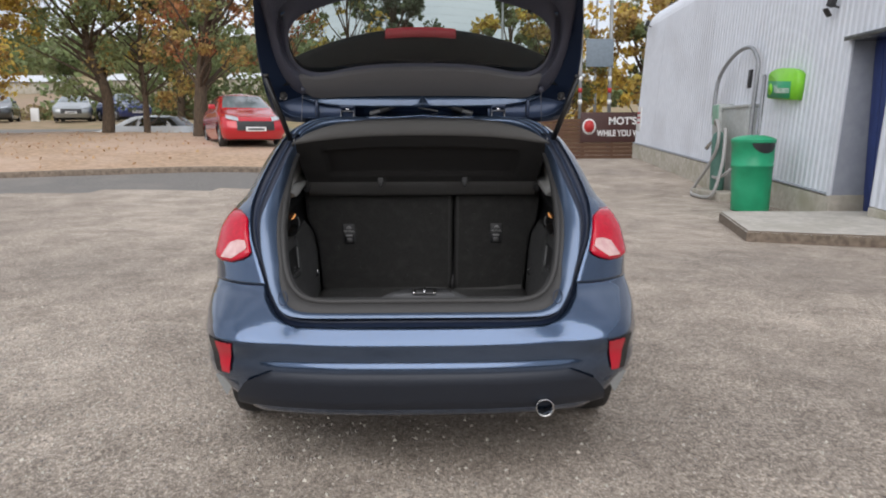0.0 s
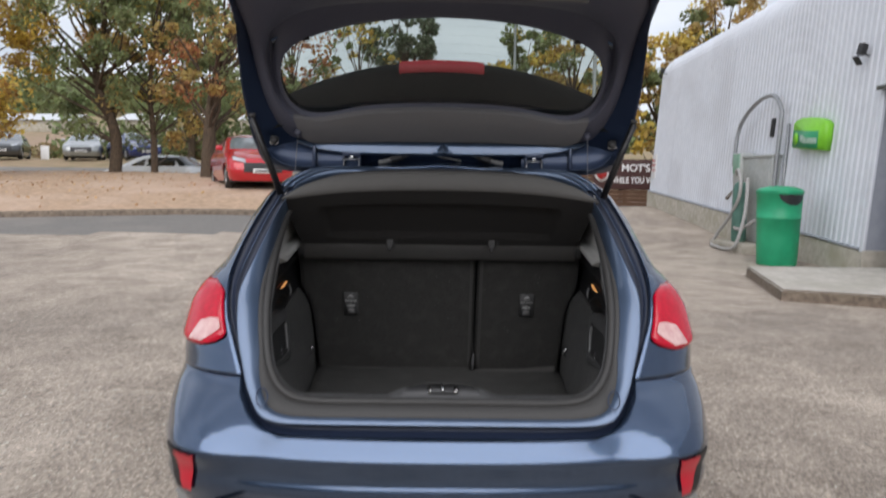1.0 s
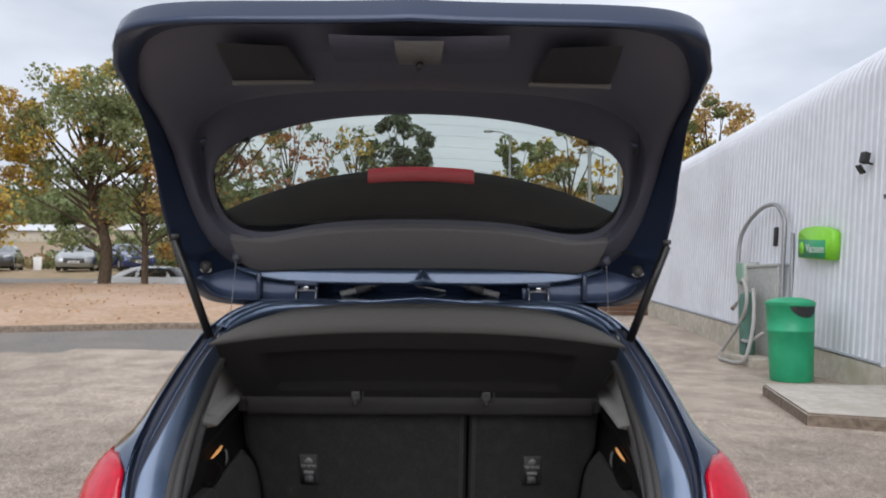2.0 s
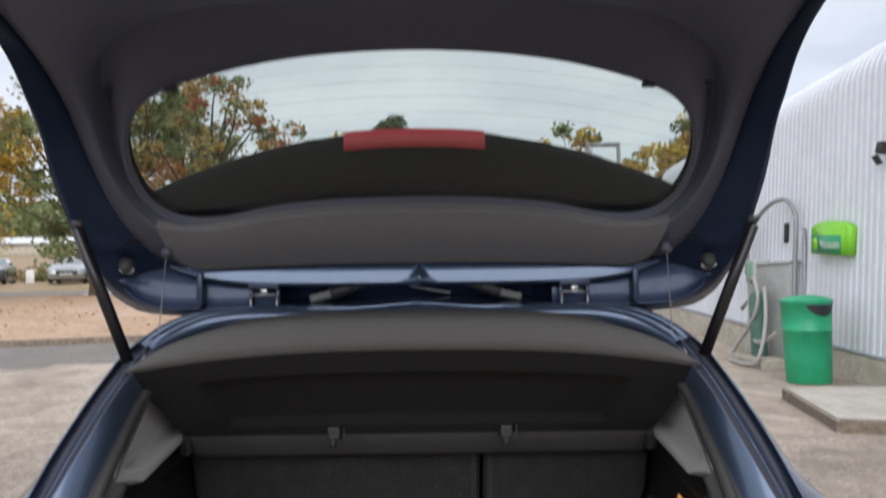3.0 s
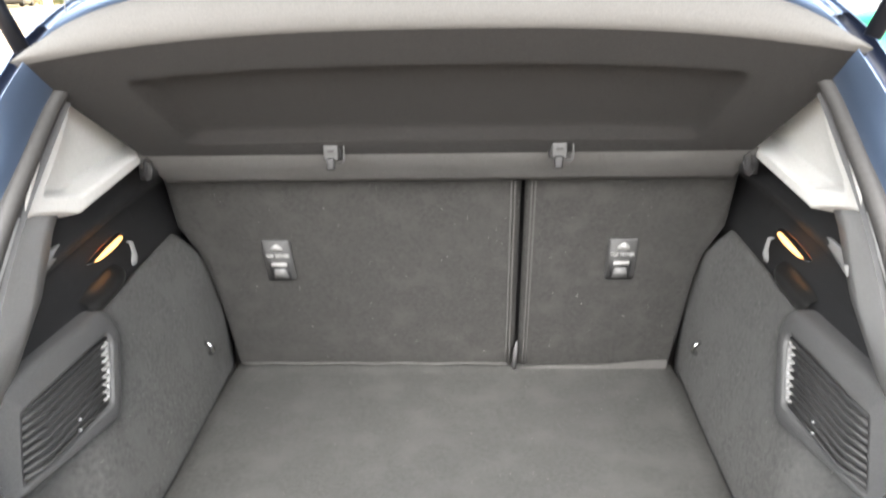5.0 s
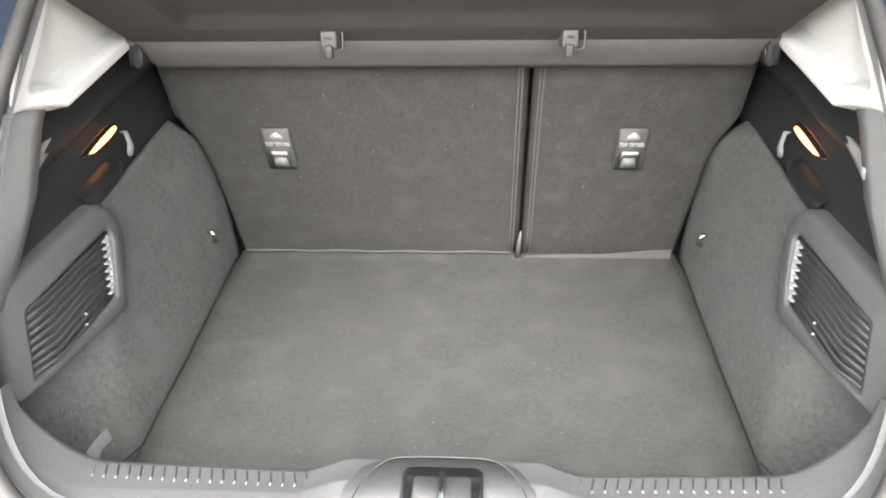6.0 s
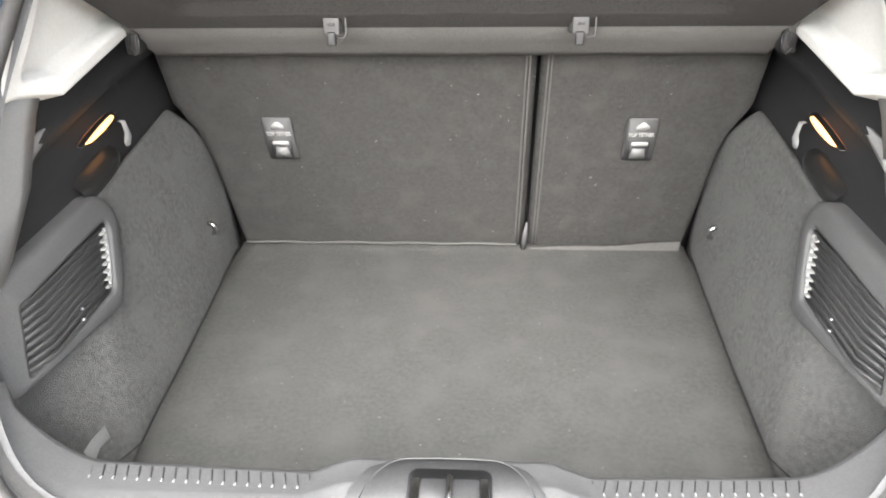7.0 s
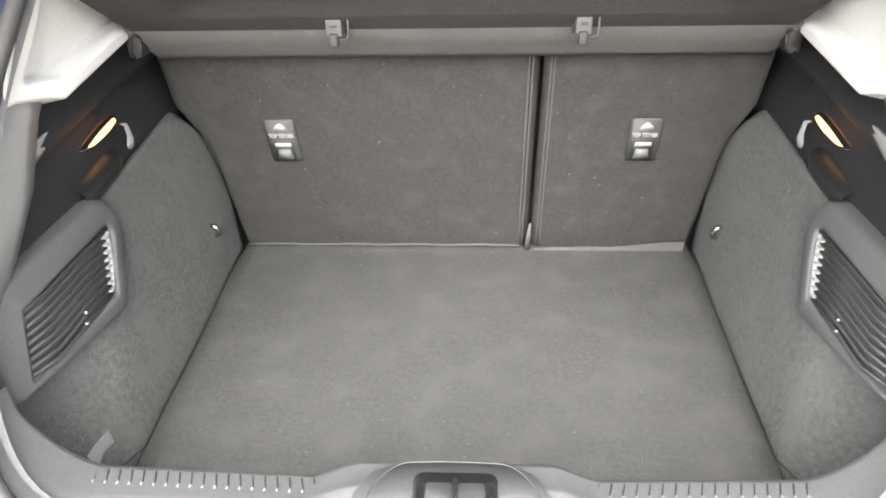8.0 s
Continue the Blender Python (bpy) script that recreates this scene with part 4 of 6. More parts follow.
    # grey lower pillar trim beside the seal
    rows = [[(s * 0.55, 0.165, 0.84), (s * 0.572, 0.25, 0.85), (s * 0.584, 0.325, 0.87), (s * 0.590, 0.37, 0.89)], [(s * 0.557, 0.235, 0.95), (s * 0.570, 0.33, 0.955), (s * 0.574, 0.395, 0.965), (s * 0.578, 0.435, 0.97)], [(s * 0.556, 0.338, 1.06), (s * 0.566, 0.39, 1.06), (s * 0.568, 0.445, 1.06), (s * 0.572, 0.485, 1.06)], [(s * 0.556, 0.382, 1.104), (s * 0.564, 0.41, 1.100), (s * 0.566, 0.46, 1.088), (s * 0.570, 0.50, 1.078)]]
    bm = grid(rows)
    add_grid(bm, [[(s * (0.578 + 0.018 * f), 0.440 + 0.125 * f, 1.010 + 0.012 * f + w * (1 - f) ** 0.7) for w in (-0.014, -0.004, 0.006, 0.016)] for f in np.linspace(0, 1, 8)])
    solid(part("pillar_lower_trim", bm, M_PILLAR, car, "grey plastic lower pillar trim"), 0.005, (s * 5, 1.5, 0.9))
    # pale upper pillar trim with a sunken facet
    rows = [[(s * 0.580, 0.395, 1.090), (s * 0.582, 0.435, 1.086), (s * 0.584, 0.49, 1.074), (s * 0.584, 0.53, 1.066), (s * 0.578, 0.78, 1.105), (s * 0.57, 0.95, 1.13)],
            [(s * 0.556, 0.395, 1.102), (s * 0.558, 0.435, 1.098), (s * 0.556, 0.49, 1.086), (s * 0.553, 0.53, 1.073), (s * 0.550, 0.78, 1.112), (s * 0.546, 0.95, 1.14)],
            [(s * 0.553, 0.430, 1.16), (s * 0.556, 0.465, 1.16), (s * 0.554, 0.51, 1.15), (s * 0.551, 0.56, 1.14), (s * 0.546, 0.78, 1.15), (s * 0.542, 0.95, 1.18)],
            [(s * 0.553, 0.500, 1.25), (s * 0.556, 0.525, 1.25), (s * 0.555, 0.56, 1.245), (s * 0.553, 0.60, 1.23), (s * 0.550, 0.78, 1.24), (s * 0.54, 0.95, 1.26)],
            [(s * 0.552, 0.530, 1.33), (s * 0.555, 0.555, 1.335), (s * 0.556, 0.585, 1.335), (s * 0.556, 0.62, 1.33), (s * 0.554, 0.78, 1.33), (s * 0.53, 0.95, 1.34)]]
    base = rows
    rows = []
    for v in np.linspace(0, 4, 61):
        i = min(3, int(v))
        line = [Vector(p).lerp(Vector(q), v - i) for p, q in zip(base[i], base[i + 1])]
        row = []
        for u in np.linspace(0, 5, 56):
            j = min(4, int(u))
            p = line[j].lerp(line[j + 1], u - j)
            inside = min(1, max(0, (v - 1.22 - 0.05 * u) / 0.10))
            rim_u = 1.15 + 0.75 * max(0, v - 1.5)
            sunk = (0.014 * min(1, max(0, (u - rim_u) / 0.12)) + 0.028 * min(1, max(0, (u - rim_u) / 2.6))) * inside
            row.append((p.x + s * sunk, p.y, p.z))
        rows.append(row)
    solid(part("pillar_upper_trim", grid(rows), M_PALE, car, "pale grey upper pillar trim"), 0.005, (s * 5, 1.5, 1.2))
    # ribbed storage panel low on the side
    fr = Matrix(((0, s * 0.20, -s, s * 0.566), (1, 0, 0, 0.428), (0, 1, 0, 0.80), (0, 0, 0, 1)))
    rim = rounded_poly([(-0.132, 0.081), (0.164, 0.094), (0.192, 0.046), (0.108, -0.079), (-0.166, -0.075)], (0.02, 0.035, 0.03, 0.025, 0.014))
    hole = rounded_poly([(-0.100, 0.044), (0.144, 0.052), (0.152, 0.035), (0.092, -0.050), (-0.130, -0.056)], (0.008, 0.012, 0.012, 0.010, 0.008))
    turned = lambda p: 0.045 * max(0, (-0.085 - p.x) / 0.075) ** 1.4
    at_panel = lambda ring, up: [fr @ Vector((p.x, p.y, up - turned(p))) for p in ring]
    mixed = lambda f: [p.lerp(q, f) for p, q in zip(rim, hole)]
    pan = part("net_panel", grid([at_panel(rim, -0.03), at_panel(rim, 0.004), at_panel(mixed(0.10), 0.010), at_panel(mixed(0.25), 0.012), at_panel(mixed(0.85), 0.012), at_panel(mixed(0.97), 0.011), at_panel(hole, 0.002)], closed=True), M_NETFRAME, car, "grey plastic storage panel with a dark ribbed middle")
    mid_p = Vector((0.0, 0.0, 0.0))
    part("net_backing", grid([at_panel([p.lerp(mid_p, f) for p in hole], 0.003) for f in (-0.01, 0.5, 0.99)], closed=True), M_NET, pan, "black ribbed infill")
    for k in range(9):
        y = -0.048 + 0.0108 * k
        x_in, x_out = -0.126 + 0.25 * (y + 0.056), 0.088 + 0.68 * (y + 0.05)
        part("net_rib", tube(at_panel([Vector((x_in + (x_out - x_in) * f, y + 0.004 * f, 0)) for f in (0, 0.2, 0.6, 1.0)], 0.0045), 0.0030, 6), M_NET, pan)
    bm = tube(at_panel([Vector((0.088, -0.040, 0)), Vector((0.116, -0.002, 0)), Vector((0.140, 0.040, 0))], 0.008), [0.003, 0.004, 0.0035], 6)
    for k in range(8):
        c = fr @ Vector((0.084 + 0.0066 * k, -0.036 + 0.0102 * k, 0.008))
        add_box(bm, (-0.004, -0.006, -0.0015), (0.004, 0.006, 0.0015), 0.0006, Matrix.Translation(c))
    part("net_clip", bm, M_PILLAR, pan, "pale toothed edge strip")
    for dx, dz in ((0.0, 0.0), (-0.008, -0.014)):
        part("net_stud", tube([fr @ Vector((0.004 + dx, -0.028 + dz, 0.005)), fr @ Vector((0.004 + dx, -0.028 + dz, 0.010))], 0.0026, 8), M_ALLOY, pan)
    # lashing eye
    bm = bmesh.new()
    add_tube(bm, curve_points([(s * 0.555, 0.955, 0.636), (s * 0.538, 0.945, 0.640), (s * 0.530, 0.938, 0.652), (s * 0.535, 0.936, 0.666), (s * 0.548, 0.938, 0.668)], 4), 0.0055, 8)
    part("lashing_eye", bm, M_CHROME, car, "steel lashing eye")
    if s < 0:
        part("carpet_fold", grid([[(-0.455, 0.212, 0.672), (-0.470, 0.224, 0.681), (-0.478, 0.232, 0.676)], [(-0.474, 0.262, 0.655), (-0.484, 0.268, 0.664), (-0.490, 0.272, 0.660)], [(-0.484, 0.306, 0.634), (-0.492, 0.313, 0.650), (-0.494, 0.314, 0.648)]]), M_TRIM_MID, car, "grey plastic tongue in the near corner")

# rear seat backs, split two to one
LEAN_Y = 0.38


def seat_back(name, x0, x1, label):
    rows = []
    for z in np.linspace(0.515, 1.22, 30):
        y = 0.985 - LEAN_Y * (z - 0.837)
        row = []
        for k in range(41):
            f = k / 40
            x = x0 + (x1 - x0) * f
            edge = min(f, 1 - f) * (x1 - x0)
            side = table(z, [(0.515, 0.527), (0.60, 0.532), (0.70, 0.536), (0.80, 0.541), (0.85, 0.548), (0.90, 0.570), (0.93, 0.582), (1.22, 0.582)])
            edge = min(edge, side - abs(x) + 0.002)
            x = max(min(x, side), -side)
            row.append((x, y + 0.014 * max(0, 1 - max(0, edge) / 0.014) ** 2 + 0.003 * noise.noise((x * 6, z * 6, 2)), z))
        rows.append(row)
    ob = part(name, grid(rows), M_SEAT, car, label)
    solid(ob, 0.06, (0, 5, 0.8))
    return ob


seat_l = seat_back("seat_back", -0.60, 0.151, "wide charcoal carpeted rear seat back")
seat_r = seat_back("seat_back", 0.159, 0.60, "narrow charcoal carpeted rear seat back")
# black box added behind the seat split so that the gap stays dark
part("seat_gap_blackout", box((0.11, 1.14, 0.5), (0.20, 1.2, 1.2), 0.01), M_BLACK, car)
for seat, xs_ in ((seat_l, (0.131, 0.138)), (seat_r, (0.172, 0.179))):
    for x in xs_:
        bm = bmesh.new()
        add_tube(bm, [(x, 0.985 - LEAN_Y * (z - 0.837) - 0.0015, z) for z in np.linspace(0.535, 1.15, 10)], 0.0022, 5)
        part("seam", bm, M_SEAM, seat)
bm = bmesh.new()
add_tube(bm, [(0.15, 1.085, 0.535), (0.152, 1.07, 0.58), (0.154, 1.05, 0.62)], [0.006, 0.006, 0.002], 6)
part("seat_bracket", bm, M_TRIM_UP, car, "pale bracket in the gap between the seat backs")
part("seat_foot_seam", tube([(x, 1.094 + 0.002 * math.sin(x * 40), 0.542) for x in np.linspace(-0.52, 0.135, 20)], 0.003, 6), M_SEAM, car)
for cx, seat in ((-0.373, seat_l), (0.3715, seat_r)):
    m = pose(cx, 0.985 - LEAN_Y * (0.848 - 0.837) - 0.004, 0.848, 90 + math.degrees(math.atan(LEAN_Y)) , 0, 0)
    plate = part("tether_plate", slab(rounded(0.064, 0.112, 0.008), 0.006, 0.002, m @ pose(0, 0, 0.004)), M_CHARC, seat, "black plastic child-seat tether plate")
    part("tether_slot", slab(rounded(0.044, 0.05, 0.004), 0.002, 0, m @ pose(0.0, -0.026, 0.0055)), M_BLACK, plate)
    part("tether_bar", slab(rounded(0.034, 0.010, 0.003), 0.004, 0.001, m @ pose(0.0, -0.007, 0.0085)), M_PRINT, plate, "pale tether bar")
    part("tether_scoop", slab([(-0.017, -0.016), (0.017, -0.016), (0.012, 0.010), (-0.012, 0.010)], 0.002, 0, m @ pose(0.0, -0.030, 0.007)), M_TRIM_MID, plate)
    bm = slab([(x * 0.001, y * 0.001) for x, y in ((-14, -7), (-12, 2), (-8, 6), (-2, 12), (4, 12), (9, 6), (13, 3), (14, -6), (4, -8))], 0.001, 0, m @ pose(0.0, 0.036, 0.0056))
    part("tether_symbol", bm, M_PRINT, plate, "white printed seat symbol")
    text_mesh("tether_lettering", "TOP TETHER", 0.0125, m @ pose(0, 0.016, 0.0045), M_PRINT, plate, 0.72, 0.0003)

# black line for the crease shade between floor and sides; lint caught in carpets
for s in (-1, 1):
    part("floor_crease_shade", tube([(s * (wall_x(y, FLOOR_Z + 0.004) - 0.002), y, FLOOR_Z + 0.003) for y in np.linspace(0.30, 1.07, 24)], 0.0014, 6), M_BLACK, car)
lint = np.random.default_rng(5)
bm = bmesh.new()
for k in range(420):
    place = lint.random()
    if place < 0.36:
        at, u, v = Vector((lint.uniform(-0.48, 0.48), lint.uniform(0.27, 1.07), FLOOR_Z + 0.006)), Vector((1, 0, 0)), Vector((0, 1, 0))
    elif place < 0.80:
        side, y, z = lint.choice((-1, 1)), lint.uniform(0.34, 0.98), lint.uniform(0.56, 0.86)
        at, u, v = Vector((side * (wall_x(y, z) - 0.002), y, z)), Vector((0, 1, 0)), Vector((side * 0.25, 0, 0.97))
    else:
        z = lint.uniform(0.56, 1.03)
        at, u, v = Vector((lint.uniform(-0.50, 0.50), 0.985 - LEAN_Y * (z - 0.837) - 0.003, z)), Vector((1, 0, 0)), Vector((0, -LEAN_Y, 1))
    a, size = lint.uniform(0, math.pi), 0.0007 + 0.0022 * lint.random() ** 3
    d, e = u * math.cos(a) + v * math.sin(a), v * math.cos(a) - u * math.sin(a)
    up = u.cross(v).normalized() * 0.0004
    bm.faces.new([bm.verts.new(at + d * p * size + e * q * 0.0006 + up * r) for p, q, r in ((-1, -1, 0), (1, -0.6, 1), (1.1, 0.6, 0), (-0.8, 1, 1))])
tagged(mesh_object("carpet_lint", bm, M_LINT), "pale specks of lint caught in the boot carpets", "lint", kind="stuff")

# parcel shelf, tilted up, with a grey curled lip
rows = []
for x in np.linspace(-1, 1, 41):
    b = abs(x)
    fall = b ** 3
    lipz = 0.058 * (1 - b ** 6)
    xe = 0.546 * x
    xf = 0.53 * x
    y0, z0 = 0.410 - 0.004 * b ** 2.2, 1.344 - 0.038 * b ** 2.6
    rows.append([(xf, 0.86, 1.16), (xe * 0.985, y0 + 0.06, z0 + lipz * 1.0 + 0.004), (xe, y0 + 0.018, z0 + lipz), (xe, y0 + 0.004, z0 + lipz * 0.8), (xe, y0, z0 + lipz * 0.3), (xe, y0 + 0.002, z0), (xe * 0.99, y0 + 0.012, z0 - 0.006)])
lip = part("parcel_shelf", grid(rows), M_SHELF_LIP, car, "raised grey parcel shelf with a curled rear lip")
under = []
for x in np.linspace(-1, 1, 81):
    b = abs(x)
    y0, z0 = 0.410 - 0.004 * b ** 2.2 + 0.012, 1.344 - 0.038 * b ** 2.6 - 0.006
    col = []
    for f in np.linspace(0, 1, 36):
        y, z = y0 + (0.735 - y0) * f, z0 + (1.124 - z0) * f
        inset = min(1, max(0, (0.80 - b) / 0.03)) * min(1, max(0, (f - 0.24) / 0.04)) * min(1, max(0, (0.86 - f) / 0.04))
        xw = 0.5455 - 0.010 * f
        col.append((xw * x, y + 0.009 * inset, z + 0.015 * inset))
    under.append(col)
part("shelf_underside", grid(under), M_SHELF, lip, "brown-black felt underside with a sunken field")
part("shelf_flap", grid([[(x * 0.545, y, z) for y, z in ((0.733, 1.130), (0.738, 1.122), (0.79, 1.085), (0.835, 1.062), (0.845, 1.052), (0.85, 1.056), (0.84, 1.09))] for x in np.linspace(-1, 1, 21)]), M_FLAP, lip, "grey folded shelf flap")
for cx in (-0.192, 0.200):
    bm = bmesh.new()
    add_box(bm, (cx - 0.016, 0.722, 1.116), (cx + 0.016, 0.737, 1.170), 0.003)
    add_tube(bm, [(cx, 0.722, 1.162), (cx, 0.714, 1.164), (cx, 0.710, 1.165)], [0.011, 0.009, 0.004], 12)
    add_box(bm, (cx - 0.008, 0.699, 1.102), (cx + 0.006, 0.712, 1.124), 0.003)
    clip = part("shelf_clip", bm, M_BLACK, lip, "dark plastic shelf clip")
    part("clip_block", box((cx - 0.013, 0.703, 1.118), (cx + 0.013, 0.726, 1.146), 0.003), M_CHARC, clip, "grey clip block")
    part("clip_slot", box((cx - 0.006, 0.7012, 1.133), (cx + 0.006, 0.7040, 1.138), 0.0008), M_RUBBER, clip)
    part("clip_wire", tube([(cx + 0.004, 0.712, 1.153), (cx + 0.021, 0.711, 1.155), (cx + 0.023, 0.706, 1.150), (cx + 0.023, 0.703, 1.120), (cx + 0.020, 0.704, 1.115), (cx + 0.008, 0.706, 1.114)], 0.0016, 6), M_CHARC, clip)
for s in (-1, 1):
    bm = bmesh.new()
    add_box(bm, (s * 0.545 - 0.012, 0.755, 1.075), (s * 0.545 + 0.012, 0.79, 1.12), 0.005)
    pivot = part("shelf_pivot", bm, M_BLACK, lip, "black shelf pivot")
    part("pivot_wire", tube([(s * x, y, z) for x, y, z in ((0.524, 0.742, 1.112), (0.531, 0.738, 1.120), (0.538, 0.738, 1.112), (0.537, 0.736, 1.098), (0.544, 0.738, 1.090), (0.536, 0.742, 1.078), (0.527, 0.742, 1.086), (0.524, 0.742, 1.112))], 0.0018, 6), M_STRUT, pivot, "bent dark wire")
    bm = bmesh.new()
    add_tube(bm, [(s * 0.530, 0.522, 1.262), (s * 0.530, 0.515, 1.254)], 0.007, 12)
    part("shelf_stud", bm, M_BLACK, lip)
# added black boxes, unseen behind carpets and seat backs, that keep openings dark
for s in (-1, 1):
    part("side_blackout", box((s * 0.63 - 0.02, 0.42, 0.42), (s * 0.63 + 0.02, 1.3, 1.05), 0.004), M_BLACK, car)
part("cabin_blackout", box((-0.64, 1.24, 0.40), (0.64, 1.27, 1.36), 0.004), M_BLACK, car)
# lining behind the shelf
part("roof_lining", grid([[(x, y, z) for x in np.linspace(-0.44, 0.44, 5)] for y, z in ((0.52, 1.365), (0.6, 1.37), (1.2, 1.37), (2.2, 1.35))]), M_PALE, car, "pale cabin roof lining")

# ---- the open tailgate ----
GATE_A = radians(33)
HINGE = Vector((0, 0.70, 1.435))
GV, GW = Vector((0, -math.cos(GATE_A), math.sin(GATE_A))), Vector((0, math.sin(GATE_A), math.cos(GATE_A)))
PROF = [(-0.05, -0.02), (0, -0.005), (0.06, 0.004), (0.113, 0.02), (0.16, 0.036), (0.21, 0.055), (0.256, 0.078), (0.30, 0.11), (0.40, 0.188), (0.46, 0.226), (0.50, 0.238), (0.54, 0.23), (0.60, 0.198), (0.68, 0.135), (0.76, 0.07), (0.844, 0.0), (0.92, -0.055), (1.0, -0.10), (1.1, -0.14)]


def gate(x, v, up=0.0):
    """A place on the tailgate: half-width, distance from the hinge, height over its inner face."""
    b = min(abs(x) / 0.65, 1.12)
    w = table(v, PROF) * (1 - 0.62 * b * b) - 0.045 * b ** 4 * min(1, v / 0.2) + up
    return HINGE + Vector((x, 0, 0)) + GV * v + GW * w


APERTURE = [(0, 0.250), (0.14, 0.249), (0.28, 0.2435), (0.40, 0.2305), (0.475, 0.245), (0.526, 0.29), (0.547, 0.355), (0.541, 0.42), (0.512, 0.460), (0.45, 0.482), (0.25, 0.493), (0, 0.496)]
TRIM = [(0, 0.113), (0.18, 0.113), (0.36, 0.113), (0.505, 0.113), (0.556, 0.142), (0.598, 0.27), (0.616, 0.38), (0.620, 0.50), (0.606, 0.66), (0.580, 0.84), (0.44, 1.01), (0, 1.06)]
EDGE = [(0, -0.05), (0.2, -0.05), (0.4, -0.052), (0.54, -0.056), (0.62, -0.055), (0.655, -0.035), (0.671, 0.02), (0.671, 0.08), (0.668, 0.16), (0.667, 0.29), (0.666, 0.40), (0.655, 0.50), (0.643, 0.58), (0.625, 0.66), (0.610, 0.74), (0.598, 0.84), (0.580, 0.94), (0.48, 1.04), (0, 1.09)]
full = lambda half: loop([(x, v, 0) for x, v in half])
la, lt, le = full(APERTURE), full(TRIM), full(EDGE)
tailgate = part("tailgate", grid([[gate(*(t.lerp(e, f))[:2], up) for t, e in zip(lt, le)] for f, up in ((0, 0.028), (0.12, 0.020), (0.4, 0.010), (0.8, 0.002), (1.0, 0.0), (1.03, 0.02), (1.02, 0.05), (0.97, 0.062))], closed=True), M_PAINT_IN, car, "open tailgate, its painted inner flange in a shade-darkened blue")
sunk = lambda v: 0.060 * min(1, max(0, (v - 0.20) / 0.25))
part("gate_trim", grid([[gate(*(a.lerp(t, f))[:2], up + deep * sunk(a.lerp(t, f).y)) for a, t in zip(la, lt)] for f, up, deep in ((0.0, 0.016, 0.1), (0.015, 0.004, 0.1), (0.05, -0.004, 0.15), (0.16, -0.009, 0.4), (0.30, -0.008, 0.75), (0.415, -0.008, 1), (0.425, -0.008, 0.97), (0.452, -0.010, 0.04), (0.459, -0.012, 0), (0.6, -0.006, 0), (0.85, 0.010, 0), (0.97, 0.022, 0), (1.0, 0.028, 0))], closed=True), M_TRIM, tailgate, "dark moulded plastic tailgate trim")
part("gate_skin", grid([[gate(*(a.lerp(e, f))[:2], up) for a, e in zip(la, le)] for f, up in ((0.0, 0.038), (0.1, 0.046), (0.3, 0.055), (0.6, 0.062), (0.97, 0.062))], closed=True), M_PAINT, tailgate, "blue-grey metallic outer skin")
ap = curve_points([(x, v, 0) for x, v in APERTURE], 6)
half = len(ap) // 2
rows = []
for k in range(25):
    v = 0.222 + (0.516 - 0.222) * k / 24
    rows.append([gate(x, v, 0.018 + 0.012 * min(1, max(0, (v - 0.30) / 0.15))) for x in np.linspace(-0.56, 0.56, 33)])
pane = part("rear_window", grid(rows), M_GLASS, tailgate, "rear window glass")
pane.visible_shadow = False
for k in range(9):
    part("heater_line", tube([gate(x, 0.262 + 0.025 * k, 0.015 + 0.012 * min(1, max(0, (0.025 * k - 0.04) / 0.15))) for x in np.linspace(-0.52, 0.52, 27)], 0.00022, 4), M_HEAT, pane)
rows = []
for x in np.linspace(-1, 1, 41):
    b = abs(x)
    reach = lambda f: 0.497 + 0.022 * f
    top_v = table(0.505 * b, [(0, 0.2465), (0.1, 0.246), (0.21, 0.244), (0.30, 0.2385), (0.36, 0.231), (0.41, 0.228), (0.45, 0.236), (0.56, 0.275)])
    low_v = 0.127 + 0.03 * max(0, (b - 0.88) / 0.12) ** 2
    rows.append([gate(reach(f) * x, low_v + (top_v - low_v) * f, -0.0150 - 0.004 * math.sin(math.pi * f)) for f in (0, 0.04, 0.1, 0.2, 0.3, 0.4, 0.5, 0.6, 0.7, 0.8, 0.9, 0.96, 1.0)] + [gate(reach(1) * x, top_v + 0.001, -0.010), gate(reach(1) * x, top_v + 0.0015, 0.002)])
part("upper_trim", grid(rows), M_TRIM_UP, tailgate, "mid grey trim panel under the window")
# roof spoiler seen through the glass, with the brake light in its tip
rows = []
for x in np.linspace(-1, 1, 33):
    b = abs(x)
    tip_v, tip_w = 0.262 - 0.05 * b ** 2, 0.278 - 0.145 * b ** 2.2
    under = 0.10 - 0.07 * b ** 2
    pts = [(0.20, under - 0.02), (0.225, under + 0.04), (tip_v - 0.005, tip_w - 0.035), (tip_v, tip_w - 0.008), (tip_v - 0.006, tip_w), (tip_v - 0.05, tip_w - 0.01), (0.12, 0.5 * tip_w + 0.04), (0.03, 0.075), (0.0, 0.05)]
    rows.append([HINGE + Vector((0.60 * x, 0, 0)) + GV * v + GW * w for v, w in pts])
part("spoiler", grid(rows), M_SPOILER, tailgate, "dark roof spoiler behind the glass")
rows = []
for x in np.linspace(-0.155, 0.155, 15):
    b = abs(x) / 0.6
    tv, tw = 0.264 - 0.05 * b ** 2, 0.276 - 0.145 * b ** 2.2
    rows.append([HINGE + Vector((x, 0, 0)) + GV * (tv + dv) + GW * (tw + dw) for dv, dw in ((-0.004, 0.004), (0.003, 0.0), (0.002, -0.034), (-0.006, -0.048))])
part("brake_light", grid(rows), M_BRAKE, tailgate, "red high-level brake light")
